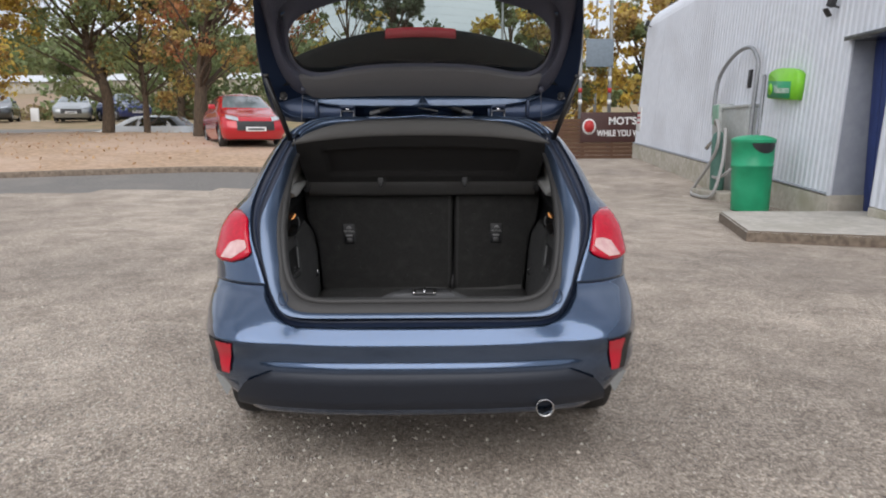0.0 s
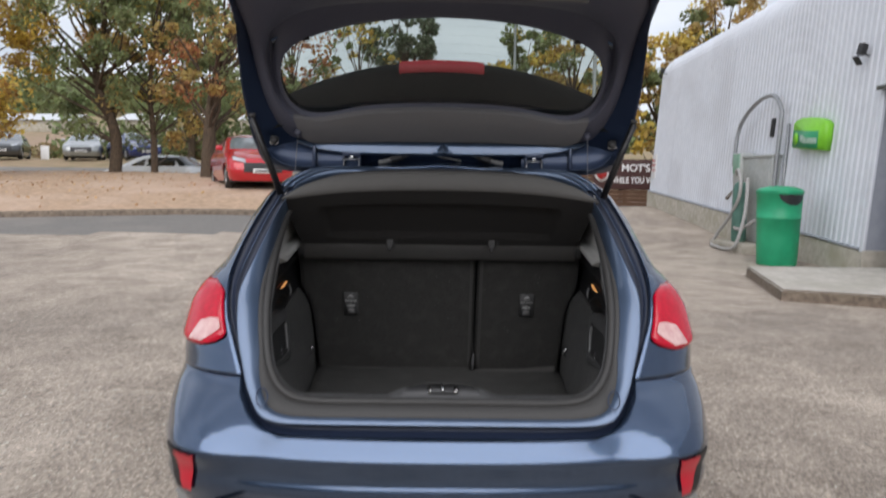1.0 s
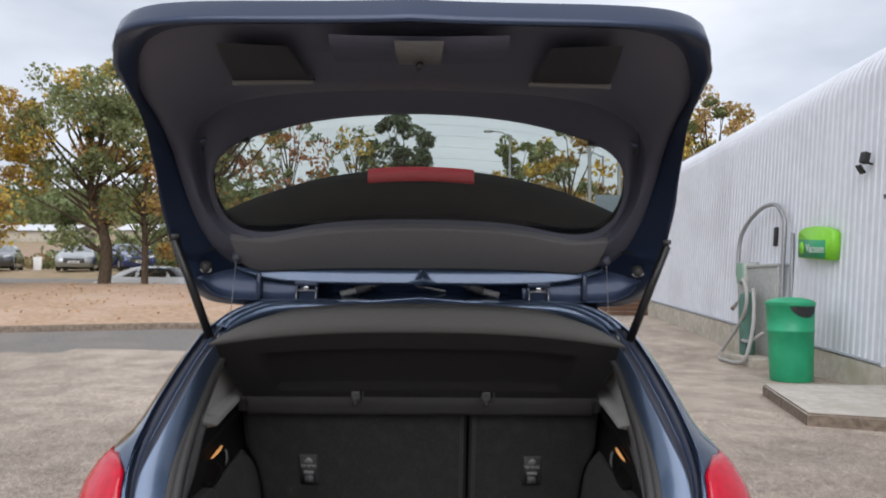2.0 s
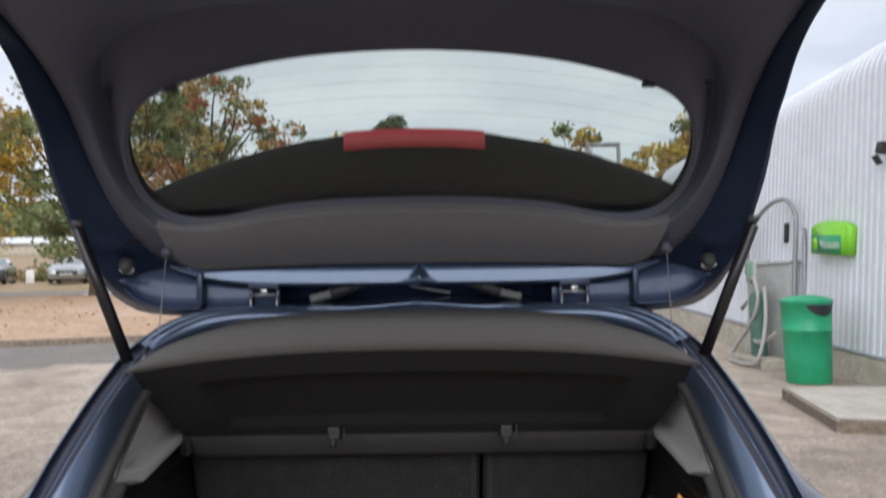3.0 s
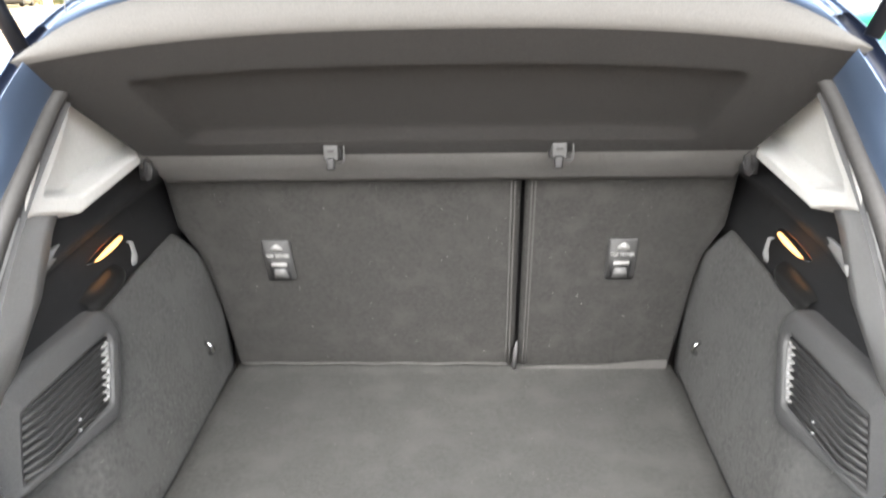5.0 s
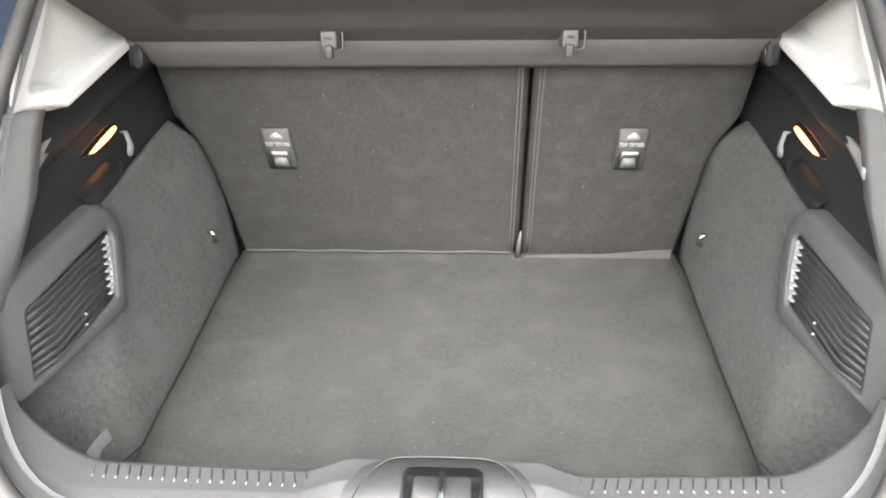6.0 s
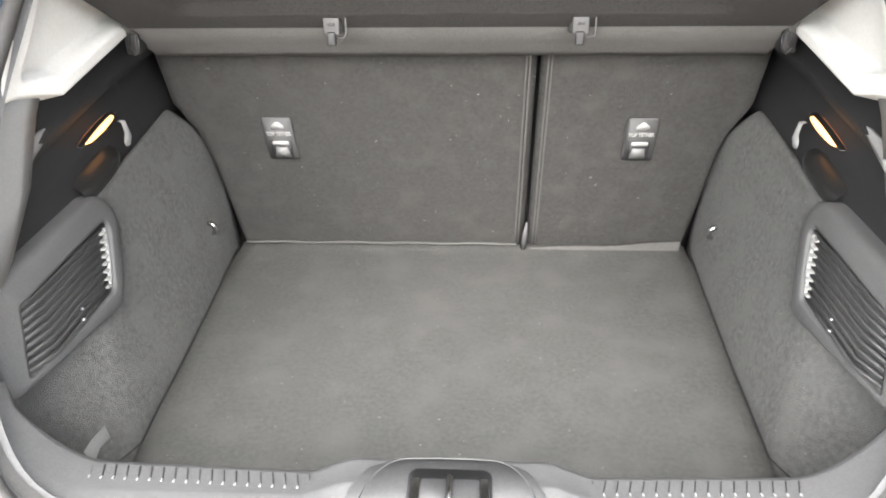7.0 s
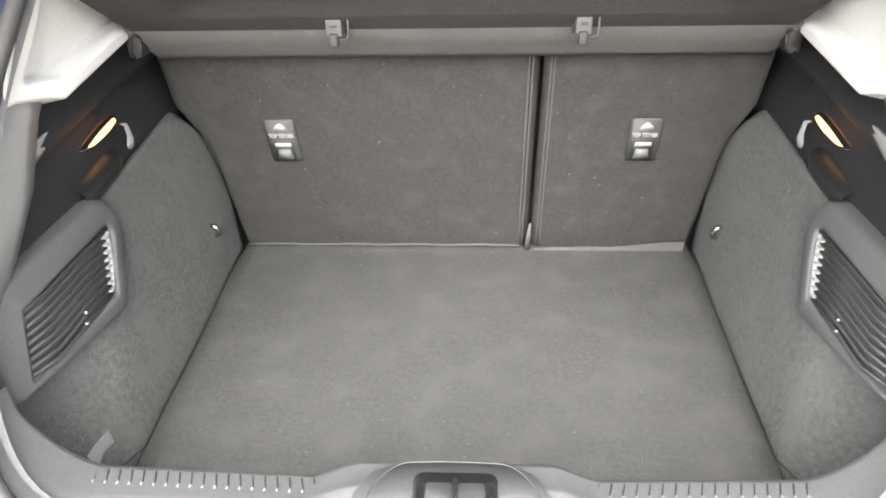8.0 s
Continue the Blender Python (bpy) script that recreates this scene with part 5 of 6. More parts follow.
# grab recesses and latch in the lower trim
for cx, hw in ((-0.292, 0.085), (0.322, 0.085)):
    # flat black sheet gives the recess its shade without depth
    rows = [[gate(cx + hw * a * (1 - 0.1 * (v - 0.8) / 0.1), v, up) for a in np.linspace(-1, 1, 9)] for v, up in ((0.845, -0.0125), (0.85, -0.0125), (0.89, -0.0123), (0.95, -0.0125), (1.012, -0.0125))]
    pocket = part("grab_recess_shade", grid(rows), M_BLACK, tailgate, "flat black sheet for the shaded grab recess")
    # paler grey than the trim: the edge's light is in the colour
    part("grab_lit_edge", tube([gate(cx + hw * a, 0.845, -0.014) for a in np.linspace(-1, 1, 9)], 0.007, 6), M_TRIM_MID, tailgate, "lower edge of the grab recess, its lit look in paler grey")
rows = [[gate(0.015 + 0.16 * a, v, up) for a in np.linspace(-1, 1, 11)] for v, up in ((0.965, -0.010), (0.972, -0.02), (1.035, -0.022), (1.055, -0.012))]
part("latch_surround", grid(rows), M_TRIM, tailgate)
part("latch", grid([[gate(0.015 + w * a, v, up) for a in np.linspace(-1, 1, 7)] for v, w, up in ((0.975, 0.034, -0.014), (0.981, 0.038, -0.032), (1.03, 0.042, -0.036), (1.055, 0.044, -0.024))]), M_TRIM_MID, tailgate, "grey latch housing")
part("latch_hook", tube([gate(0.012, 0.978, -0.036), gate(0.012, 0.988, -0.045), gate(0.018, 0.998, -0.04)], 0.006, 6), M_BLACK, tailgate)
for s in (-1, 1):
    for x, v, r in ((0.455, 0.488, 0.011),):
        part("glass_stop", box((s * x - 0.013, -0.012, -0.012), (s * x + 0.013, 0.012, 0.012), 0.003, Matrix.Translation(gate(s * x, v, 0.02) - Vector((s * x, 0, 0)))), M_BLACK, tailgate)
    bm = bmesh.new()
    c = gate(s * 0.607 + 0.008, 0.168, -0.004)
    add_tube(bm, [c + GW * 0.004, c - GW * 0.012, c - GW * 0.02], [0.016, 0.014, 0.008], 16)
    part("gate_buffer", bm, M_CHARC, tailgate, "black rubber buffer")
    # pale arc painted as the highlight on the black buffer
    bm = bmesh.new()
    add_tube(bm, [c - GW * 0.014 + GV * (0.0145 * math.sin(a)) + Vector((0.0145 * math.cos(a), 0, 0)) for a in (radians(190 + 17 * k) for k in range(11))], 0.0022, 6)
    part("buffer_highlight", bm, M_PALE, tailgate)
    bm = bmesh.new()
    c = gate(s * 0.516 + 0.006, 0.195, -0.012)
    add_tube(bm, [c + GW * 0.004, c - GW * 0.016], [0.013, 0.011], 12)
    part("string_peg", bm, M_TRIM, tailgate, "peg for the shelf cord")
    # lifting cords of the parcel shelf
    part("shelf_cord", tube([gate(s * 0.516 + 0.006, 0.195, -0.03), Vector((s * 0.531, 0.525, 1.266))], 0.0012, 5), M_CORD, car, "thin grey shelf cord")
    # hinges
    h = HINGE + Vector((s * 0.337 + 0.008, -0.074, 0.016))
    bm = bmesh.new()
    add_box(bm, (-0.034, -0.005, 0.004), (0.034, 0.005, 0.020), 0.003, Matrix.Translation(h + GV * 0.016 - GW * 0.006))
    for dx in (-0.029, 0.029):
        add_box(bm, (dx - 0.004, -0.010, -0.058), (dx + 0.004, 0.012, 0.014), 0.002, Matrix.Translation(h))
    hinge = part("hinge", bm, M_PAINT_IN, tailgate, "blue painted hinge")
    part("hinge_bolt", box((-0.008, -0.016, -0.002), (0.008, 0.0, 0.010), 0.003, Matrix.Translation(h)), M_CHROME, hinge, "steel hinge bolt")
    # thin alloy tubes draw the bright edges of the painted hinge
    part("hinge_edge_glint", tube([h + Vector((-0.032, -0.014, 0.017)), h + Vector((0.032, -0.014, 0.017))], 0.0035, 6), M_ALLOY, hinge)
    part("hinge_edge_glint", tube([h + Vector((-0.026, -0.012, -0.004)), h + Vector((0.026, -0.012, -0.004))], 0.0028, 6), M_ALLOY, hinge)
    for dx in (-0.028, 0.028):
        part("hinge_leg_glint", tube([h + Vector((dx, -0.013, -0.002)), h + Vector((dx, -0.013, -0.05))], 0.0026, 6), M_ALLOY, hinge)
    # gas struts
    a, b = Vector((s * 0.563 + 0.006, 0.462, 1.318)), gate(s * 0.657 + 0.007, 0.31, -0.018)
    strut = part("gas_strut", tube([a, a.lerp(b, 0.955), a.lerp(b, 0.965)], [0.0115, 0.0115, 0.007], 14), M_STRUT, car, "black gas strut")
    part("strut_rod", tube([a.lerp(b, 0.96), b], 0.0055, 8), M_STRUT, strut)
    part("strut_ball", tube([b - Vector((s * 0.014, 0, 0)), b + Vector((s * 0.006, 0, 0))], [0.007, 0.006], 10), M_CHARC, strut)
    # wiring boots between roof and gate
    x = s * 0.115
    pts = curve_points([(x - s * 0.03, 0.655, 1.484), (x + s * 0.01, 0.632, 1.470), (x + s * 0.06, 0.622, 1.450), (x + s * 0.115, 0.625, 1.436)], 6)
    part("cable_boot", tube(pts, [0.009, 0.010, 0.011, 0.012, 0.012, 0.011, 0.010] + [0.0085 if k % 2 else 0.011 for k in range(len(pts) - 7)], 10), M_TRIM_MID, tailgate, "grey corrugated cable boot")
    part("boot_bellows", tube(pts[len(pts) // 2 - 1:len(pts) // 2 + 5], [0.0135, 0.0155, 0.0130, 0.0155, 0.0130, 0.0150], 10), M_BLACK, tailgate, "black ribbed cable bellows")
    part("gate_rib", box((s * 0.470 - 0.007, -0.010, -0.040), (s * 0.470 + 0.007, 0.03, 0.036), 0.004, Matrix.Translation((0.006, 0.608, 1.462))), M_PAINT_IN, tailgate)
# bright painted strip over the hinge area and its centre stud
rows = []
for x in np.linspace(-0.53, 0.53, 41):
    e = 1 - (abs(x) / 0.53) ** 6
    rows.append([(x, 0.640, 1.519), (x, 0.617, 1.517), (x, 0.6085, 1.515 - 0.003 * e), (x, 0.6065, 1.514 - 0.022 * e), (x, 0.6045, 1.512 - 0.039 * e), (x, 0.6035, 1.511 - 0.042 * e), (x, 0.609, 1.509 - 0.045 * e), (x, 0.66, 1.500 - 0.036 * e)])
part("gate_strip", grid(rows), M_PAINT_FLAT, tailgate, "blue painted pressed strip")
for s in (-1, 1):
    rows = []
    for f in np.linspace(0, 1, 14):
        x = s * (0.30 + 0.325 * f)
        top_z = 1.478 + 0.037 * min(1, max(0, (f - 0.38) / 0.28)) - 0.02 * max(0, 0.12 - f) / 0.12
        yb, low = 0.638 - 0.03 * f * f, 1.421 + 0.045 * f ** 10
        rows.append([(x + s * 0.035 * f ** 3, yb + 0.02, top_z + 0.004), (x + s * 0.035 * f ** 3, yb + 0.001, top_z), (x + s * 0.025 * f ** 3, yb, 1.455 + 0.03 * f ** 6), (x, yb - 0.002, low + 0.004), (x, yb - 0.008, low), (x, yb - 0.009, low - 0.004), (x - s * 0.01 * f, yb + 0.03, low - 0.010)])
    part("hinge_panel", grid(rows), M_PAINT_MID, tailgate, "blue painted panel beside the hinge, darkened for shade")
rows = []
for z, w, out, back in ((1.511, 0.003, 0.001, 0.6075), (1.505, 0.006, 0.006, 0.607), (1.495, 0.011, 0.011, 0.6062), (1.484, 0.018, 0.014, 0.605), (1.476, 0.026, 0.014, 0.604), (1.469, 0.036, 0.010, 0.604), (1.464, 0.044, 0.0, 0.606)):
    rows.append([(0.008 + w * f, back - 0.0008 - out * max(0, 1 - abs(f)) ** 1.3, z + 0.006 * f * f) for f in np.linspace(-1, 1, 17)])
part("centre_peak", grid(rows), M_PAINT_FLAT, tailgate, "small pressed peak")
# dark strip laid in for the shade of the hinge gap
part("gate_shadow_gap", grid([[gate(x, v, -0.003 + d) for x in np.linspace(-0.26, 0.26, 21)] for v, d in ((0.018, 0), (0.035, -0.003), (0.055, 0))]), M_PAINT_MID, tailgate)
part("washer_pipe", tube(curve_points([(-0.02, 0.655, 1.478), (-0.01, 0.64, 1.462), (0.03, 0.635, 1.455), (0.075, 0.65, 1.447)], 5), 0.003, 6), M_CORD, tailgate)

# ---- the shed: leaning corrugated wall with rounded eaves on a concrete plinth ----
shed = tagged(empty("workshop_building", (5.86, 8.1, 0)), "pale corrugated workshop with rounded eaves and a blue door", "building")
WALL_S = 0.03
shed_x = lambda y, z: 5.86 + WALL_S * (y - 8.1) + 0.078 * (z - 0.48)
bot_z = lambda y: 0.48 + 0.055 * max(y - 8.1, -2)


def at_shed(bm):
    bmesh.ops.transform(bm, matrix=Matrix.Translation((-5.86, -8.1, 0)), verts=bm.verts)
    return bm


def cladding(y0, y1, z0=None, z1=4.4):
    """One corrugated sheet of the wall, turning over the rounded eaves on to the roof."""
    n = max(4, int(round((y1 - y0) / 0.02)))
    rows = []
    levels = [(0.0, 0)] + [(f, 0) for f in (0.25, 0.5, 0.75, 1.0)]
    for i in range(n + 1):
        y = y0 + (y1 - y0) * i / n
        ph = (y * (1 / 0.16)) % 1.0
        d = 0.015 * (1 if ph < 0.36 else 1 - (ph - 0.36) / 0.14 if ph < 0.5 else 0 if ph < 0.86 else (ph - 0.86) / 0.14)
        zb = bot_z(y) if z0 is None else z0
        row = [(shed_x(y, zb + (z1 - zb) * f) - d, y, zb + (z1 - zb) * f) for f in (0, 0.25, 0.5, 0.75, 1.0)]
        if z1 > 4:
            x1 = shed_x(y, z1)
            for k in range(1, 9):
                a = radians(10.5 * k)
                row.append((x1 + 0.85 * (1 - math.cos(a)) + 0.05 * k / 8 - d * math.cos(a), y, z1 + 0.85 * math.sin(a) * 0.86 + d * math.sin(a)))
        rows.append(row)
    return at_shed(grid(rows))


sheets = [(8.06 + 1.0 * k, min(9.06 + 1.0 * k, 20.0)) for k in range(12)]
for a, b in sheets:
    solid(part("wall_sheet", cladding(a, b - 0.004), M_CLAD, shed, smooth=False), 0.006, (50, 0, 0))
for a, b in [(6.95 - 1.2 * (k + 1), 6.95 - 1.2 * k) for k in range(9)]:
    solid(part("wall_sheet", cladding(a, b - 0.004), M_CLAD, shed, smooth=False), 0.006, (50, 0, 0))
solid(part("wall_sheet", cladding(6.95, 8.056, 2.66), M_CLAD, shed, smooth=False), 0.006, (50, 0, 0))
part("plinth", at_shed(grid([[(shed_x(y, 0.48) + dx, y, z + (bot_z(y) if z > -0.2 and k > 0 else 0)) for k, (dx, z) in enumerate(((-0.03, -0.3), (-0.03, -0.04), (-0.005, -0.005), (0.2, -0.005)))] for y in np.linspace(8.06, 20.0, 25)])), M_CONC, shed, "stained concrete plinth")
part("plinth", at_shed(grid([[(shed_x(y, 0.48) + dx, y, z + (bot_z(y) if k > 0 else 0)) for k, (dx, z) in enumerate(((-0.03, -0.3), (-0.03, -0.04), (-0.005, -0.005), (0.2, -0.005)))] for y in np.linspace(-4, 6.95, 15)])), M_CONC, shed, "stained concrete plinth")
part("drip_edge", at_shed(grid([[(shed_x(y, 0.48) + dx, y, bot_z(y) + dz) for dx, dz in ((-0.002, 0.03), (-0.03, 0.02), (-0.034, 0.0), (-0.005, -0.004))] for y in np.linspace(8.06, 20.0, 13)])), M_JAMB, shed)
part("roof_sheet", at_shed(grid([[(x, y, 5.125 + 0.5 * math.sin(math.pi * max(0, min(1, (x - 7.02) / 7.4))) ** 0.8) for x in np.linspace(7.02, 14.4, 14)] for y in np.linspace(-4, 20, 9)])), M_ROOF, shed)
part("end_wall", at_shed(grid([[(6.25, 20.0, 0.2), (6.36, 20.0, 2.0), (6.5, 20.0, 4.2), (6.85, 20.0, 5.0), (10, 20.0, 5.5)], [(14.4, 20.0, 0.2), (14.4, 20.0, 2.0), (14.4, 20.0, 4.2), (14.4, 20.0, 5.0), (14.4, 20.0, 5.0)]])), M_CLAD, shed)
part("near_wall", at_shed(box((5.6, -4.2, -0.3), (14.4, -4.0, 5.0))), M_CLAD, shed)
part("back_wall", at_shed(box((14.3, -4, -0.3), (14.5, 20, 5.0))), M_CLAD, shed)
# doorway: reveal, blue door, flashing
part("door_reveal", at_shed(box((5.87, 8.02, 0.20), (6.5, 8.06, 2.66), 0.004, Matrix(((1, 0, 0.078, -0.04), (0, 1, 0, 0), (0, 0, 1, 0), (0, 0, 0, 1))))), M_JAMB, shed, "grey metal door reveal")
part("corner_flashing", at_shed(box((5.80, 7.995, 0.46), (5.845, 8.075, 2.70), 0.006, Matrix(((1, 0, 0.078, -0.01), (0, 1, 0, 0), (0, 0, 1, 0), (0, 0, 0, 1))))), M_CLAD, shed, "pale corner flashing")
part("door_head", at_shed(box((5.92, 6.93, 2.66), (6.6, 8.07, 2.72), 0.004)), M_C_DARK, shed)
blue_door = part("door", at_shed(box((6.36, 6.9, 0.12), (6.42, 8.05, 2.66), 0.006)), M_BLUE, shed, "blue painted door")
for k in range(5):
    part("door_board", at_shed(box((6.345, 6.95 + 0.215 * k, 0.16), (6.362, 7.15 + 0.215 * k, 2.6), 0.004)), M_BLUE, blue_door)
part("plinth_end", at_shed(box((5.83, 7.99, -0.2), (6.5, 8.075, 0.475), 0.01)), M_CONC, shed)

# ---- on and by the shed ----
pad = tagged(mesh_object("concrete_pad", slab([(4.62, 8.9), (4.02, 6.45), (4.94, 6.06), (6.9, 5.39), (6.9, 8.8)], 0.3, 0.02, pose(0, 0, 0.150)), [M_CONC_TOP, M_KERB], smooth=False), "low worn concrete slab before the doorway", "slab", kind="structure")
# top faces take the paler concrete, all sides the darker kerb tone
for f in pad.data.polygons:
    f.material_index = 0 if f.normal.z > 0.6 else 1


def litter_bin():
    bin_ = tagged(empty("litter_bin", (5.86, 10.65, -0.02)), "round green plastic litter bin with a domed lid", "bin")
    ringed = lambda r, z, n=40: [(r * math.cos(2 * math.pi * k / n), r * math.sin(2 * math.pi * k / n), z) for k in range(n)]
    part("bin_body", grid([ringed(r, z) for r, z in ((0.02, 0.0), (0.245, 0.0), (0.255, 0.02), (0.268, 0.35), (0.276, 0.62), (0.283, 0.625), (0.283, 0.655), (0.278, 0.66), (0.29, 0.95), (0.298, 0.955), (0.298, 0.985))], closed=True), M_GREEN, bin_)
    part("bin_lid", grid([ringed(r, z) for r, z in ((0.298, 0.985), (0.303, 0.99), (0.30, 1.005), (0.25, 1.035), (0.15, 1.06), (0.02, 1.07))], closed=True), M_GREEN, bin_, "slightly domed green lid")
    # black sheet on the closed wall stands for the shaded opening
    rows = []
    for a in np.linspace(radians(-118), radians(-36), 15):
        f = (a - radians(-118)) / radians(82)
        rows.append([(0.2935 * math.cos(a), 0.2935 * math.sin(a), 0.965), (0.291 * math.cos(a), 0.291 * math.sin(a), 0.965 - 0.15 * max(0, math.sin(math.pi * f)) ** 0.6)])
    rows = [[(p[0] * 1.012, p[1] * 1.012, p[2]) for p in r] for r in rows]
    part("bin_mouth_shade", grid(rows), M_BLACK, bin_, "black sheet for the shaded mouth of the bin")
    part("bin_handle", tube([(0.294 * math.cos(a), 0.294 * math.sin(a), 0.975) for a in np.linspace(radians(-118), radians(-36), 12)], 0.012, 8), M_GREEN, bin_)
    bin_.matrix_world = pose(5.86, 10.65, -0.02) @ Matrix.Scale(1.28, 4)
    return bin_


litter_bin()


def vacuum_station():
    g = 0.12
    st = tagged(empty("vacuum_station", (5.76, 11.75, g)), "steel car vacuum cabinet with a looped grey hose and arched pipe", "vacuum")
    part("base", box((-0.35, -0.75, -0.1), (0.75, 0.85, 0.16), 0.02), M_CONC, st, "mossy concrete base")
    cab = part("cabinet", box((0.12, -0.72, 0.16), (0.46, 0.55, 1.75), 0.02), M_STEEL, st, "brushed steel cabinet")
    part("cabinet_door", box((0.108, -0.62, 0.55), (0.122, 0.45, 1.66), 0.004), M_STEEL, cab)
    part("cabinet_rim", box((0.09, -0.75, 1.74), (0.48, 0.58, 1.79), 0.01), M_STEEL, cab)
    part("coin_box", box((0.05, 0.52, 0.5), (0.42, 0.85, 1.85), 0.02), M_STEEL, st, "coin unit with a pale green top")
    part("coin_panel", box((0.03, 0.54, 1.45), (0.06, 0.83, 1.83), 0.006), M_PALEGREEN, st, "pale green panel")
    bm = bmesh.new()
    add_tube(bm, [(-0.08, 0.12, 0.16), (-0.08, 0.12, 0.2), (-0.08, 0.12, 1.15), (-0.08, 0.12, 1.25), (-0.08, 0.12, 1.3)], [0.125, 0.135, 0.135, 0.11, 0.04], 24)
    part("drum", bm, M_DRUM, st, "dull green suction drum")
    pipe = curve_points([(0.10, -0.80, 0.2), (0.14, -0.80, 1.4), (0.20, -0.80, 2.35), (0.22, -0.74, 2.58), (0.22, -0.45, 2.82), (0.22, 0.05, 2.83), (0.2, 0.55, 2.66), (0.16, 0.86, 2.40), (0.12, 0.92, 2.1), (0.08, 0.9, 1.6)], 6)
    part("arched_pipe", tube(pipe, 0.038, 10), M_PIPE, st, "grey arched pipe")
    part("pipe_stand", tube([(0.2, -0.92, 0.2), (0.28, -0.92, 2.3)], 0.03, 10), M_PIPE, st)
    hose = curve_points([(0.20, 0.75, 1.30), (0.0, 0.55, 1.48), (-0.12, 0.15, 1.50), (-0.18, -0.12, 1.28), (-0.2, -0.1, 0.98), (-0.22, 0.25, 0.62), (-0.28, 0.62, 0.30), (-0.35, 0.75, 0.06), (-0.42, 0.35, 0.045), (-0.45, -0.25, 0.05), (-0.4, -0.55, 0.15), (-0.25, -0.5, 0.6), (-0.15, -0.35, 1.0), (-0.05, -0.1, 1.35)], 8)
    part("hose", tube(hose, [0.034 if k % 2 else 0.030 for k in range(len(hose))], 10), M_HOSE, st, "grey ribbed vacuum hose")
    part("hose_nozzle", tube([(0.2, 0.75, 1.3), (0.1, 0.9, 1.12), (0.0, 1.0, 0.95)], [0.03, 0.028, 0.04], 10), M_CHROME, st, "bright metal nozzle")
    part("hose", tube(curve_points([(-0.1, 0.3, 0.5), (-0.2, 0.0, 0.42), (-0.22, -0.4, 0.45), (-0.1, -0.6, 0.6)], 6), 0.03, 10), M_HOSE, st)


vacuum_station()


def vacuum_sign():
    y0, y1, z0, z1 = 9.42, 10.62, 1.90, 2.44
    sg = tagged(empty("vacuum_sign", (6.0, 9.78, 0)), "lime green wall sign with a teal panel reading Vacuum", "sign")
    turn = pose(-0.06, 0.02, 2.17, 90, 4.4, -90 - 1.7) @ Matrix.Diagonal((0.86, 0.86, 1, 1))
    arch_pts = [(-0.6, -0.27), (0.6, -0.27), (0.6, 0.20), (0.5, 0.26), (0.3, 0.30), (0, 0.315), (-0.3, 0.30), (-0.5, 0.26), (-0.6, 0.20)]
    part("sign_board", slab(arch_pts, 0.16, 0.02, turn @ pose(0, 0, 0.08)), M_LIME, sg, "lime green board")
    part("sign_panel", slab([(-0.57, -0.25), (0.45, -0.25), (0.45, 0.07), (-0.57, 0.07)], 0.01, 0.002, turn @ pose(0, 0, 0.088)), M_TEAL, sg, "teal lower panel")
    text_mesh("sign_lettering", "Vacuum", 0.21, turn @ pose(0.08, -0.09, 0.09), M_WHITE, sg, 1.0)
    part("sign_emblem", slab([(0.10 * math.cos(a), 0.12 * math.sin(a)) for a in (2 * math.pi * k / 20 for k in range(20))], 0.004, 0, turn @ pose(-0.43, -0.09, 0.092)), M_LIME, sg, "round pale emblem")


vacuum_sign()


def wall_lamp(y, z, name="flood_lamp"):
    x = shed_x(y, z)
    ob = tagged(empty(name, (x, y, z)), "small black floodlight on a bracket on the wall", "lamp", "wall floodlights")
    part("bracket", tube([(0.0, 0, 0), (-0.08, 0, 0.02), (-0.10, 0.02, 0.06)], 0.016, 8), M_BLACK, ob)
    part("lamp_head", box((-0.05, -0.05, -0.08), (0.05, 0.05, 0.08), 0.015, pose(-0.12, 0.0, 0.09, 0, 15, 10)), M_BLACK, ob)
    part("lamp_visor", box((-0.07, -0.05, -0.015), (0.07, 0.05, 0.015), 0.008, pose(-0.15, 0.06, -0.06, 0, 55, 10)), M_BLACK, ob)


wall_lamp(8.55, 3.2)
wall_lamp(19.6, 4.5)
vent = tagged(mesh_object("wall_vent", box((-0.03, -0.05, -0.17), (0.02, 0.05, 0.17), 0.008, pose(shed_x(11.55, 2.4) - 0.02, 11.55, 2.4, 0, 4, 0)), M_BLACK), "narrow black vent strip on the wall", "vent")
vent2 = tagged(mesh_object("wall_notice", box((-0.01, -0.2, -0.35), (0.01, 0.2, 0.35), 0.003, pose(shed_x(19.72, 1.85) - 0.03, 19.72, 1.85, 0, 4, 0)), M_WHITE), "white wall notice with red print", "notice")
for k in range(4):
    part("print_bar", box((-0.003, -0.15, -0.025), (0.003, 0.15, 0.025), 0.001, pose(shed_x(19.72, 1.85) - 0.046, 19.72, 1.6 + 0.14 * k, 0, 4, 0)), M_SIGNRED, vent2)

# the workshop and what hangs on it, drawn out to its true distance from the yard
SPOT = Vector((0.02, -2.2, 1.37))
DRAW = Matrix.Translation(SPOT) @ Matrix.Scale(1.12, 4) @ Matrix.Translation(-SPOT)
for ob in [o for o in scene.objects if o.parent is None and o.name.split(".")[0] in ("workshop_building", "vacuum_station", "vacuum_sign", "flood_lamp", "wall_vent", "wall_notice")]:
    ob.matrix_world = DRAW @ ob.matrix_basis

# ---- parked cars ----


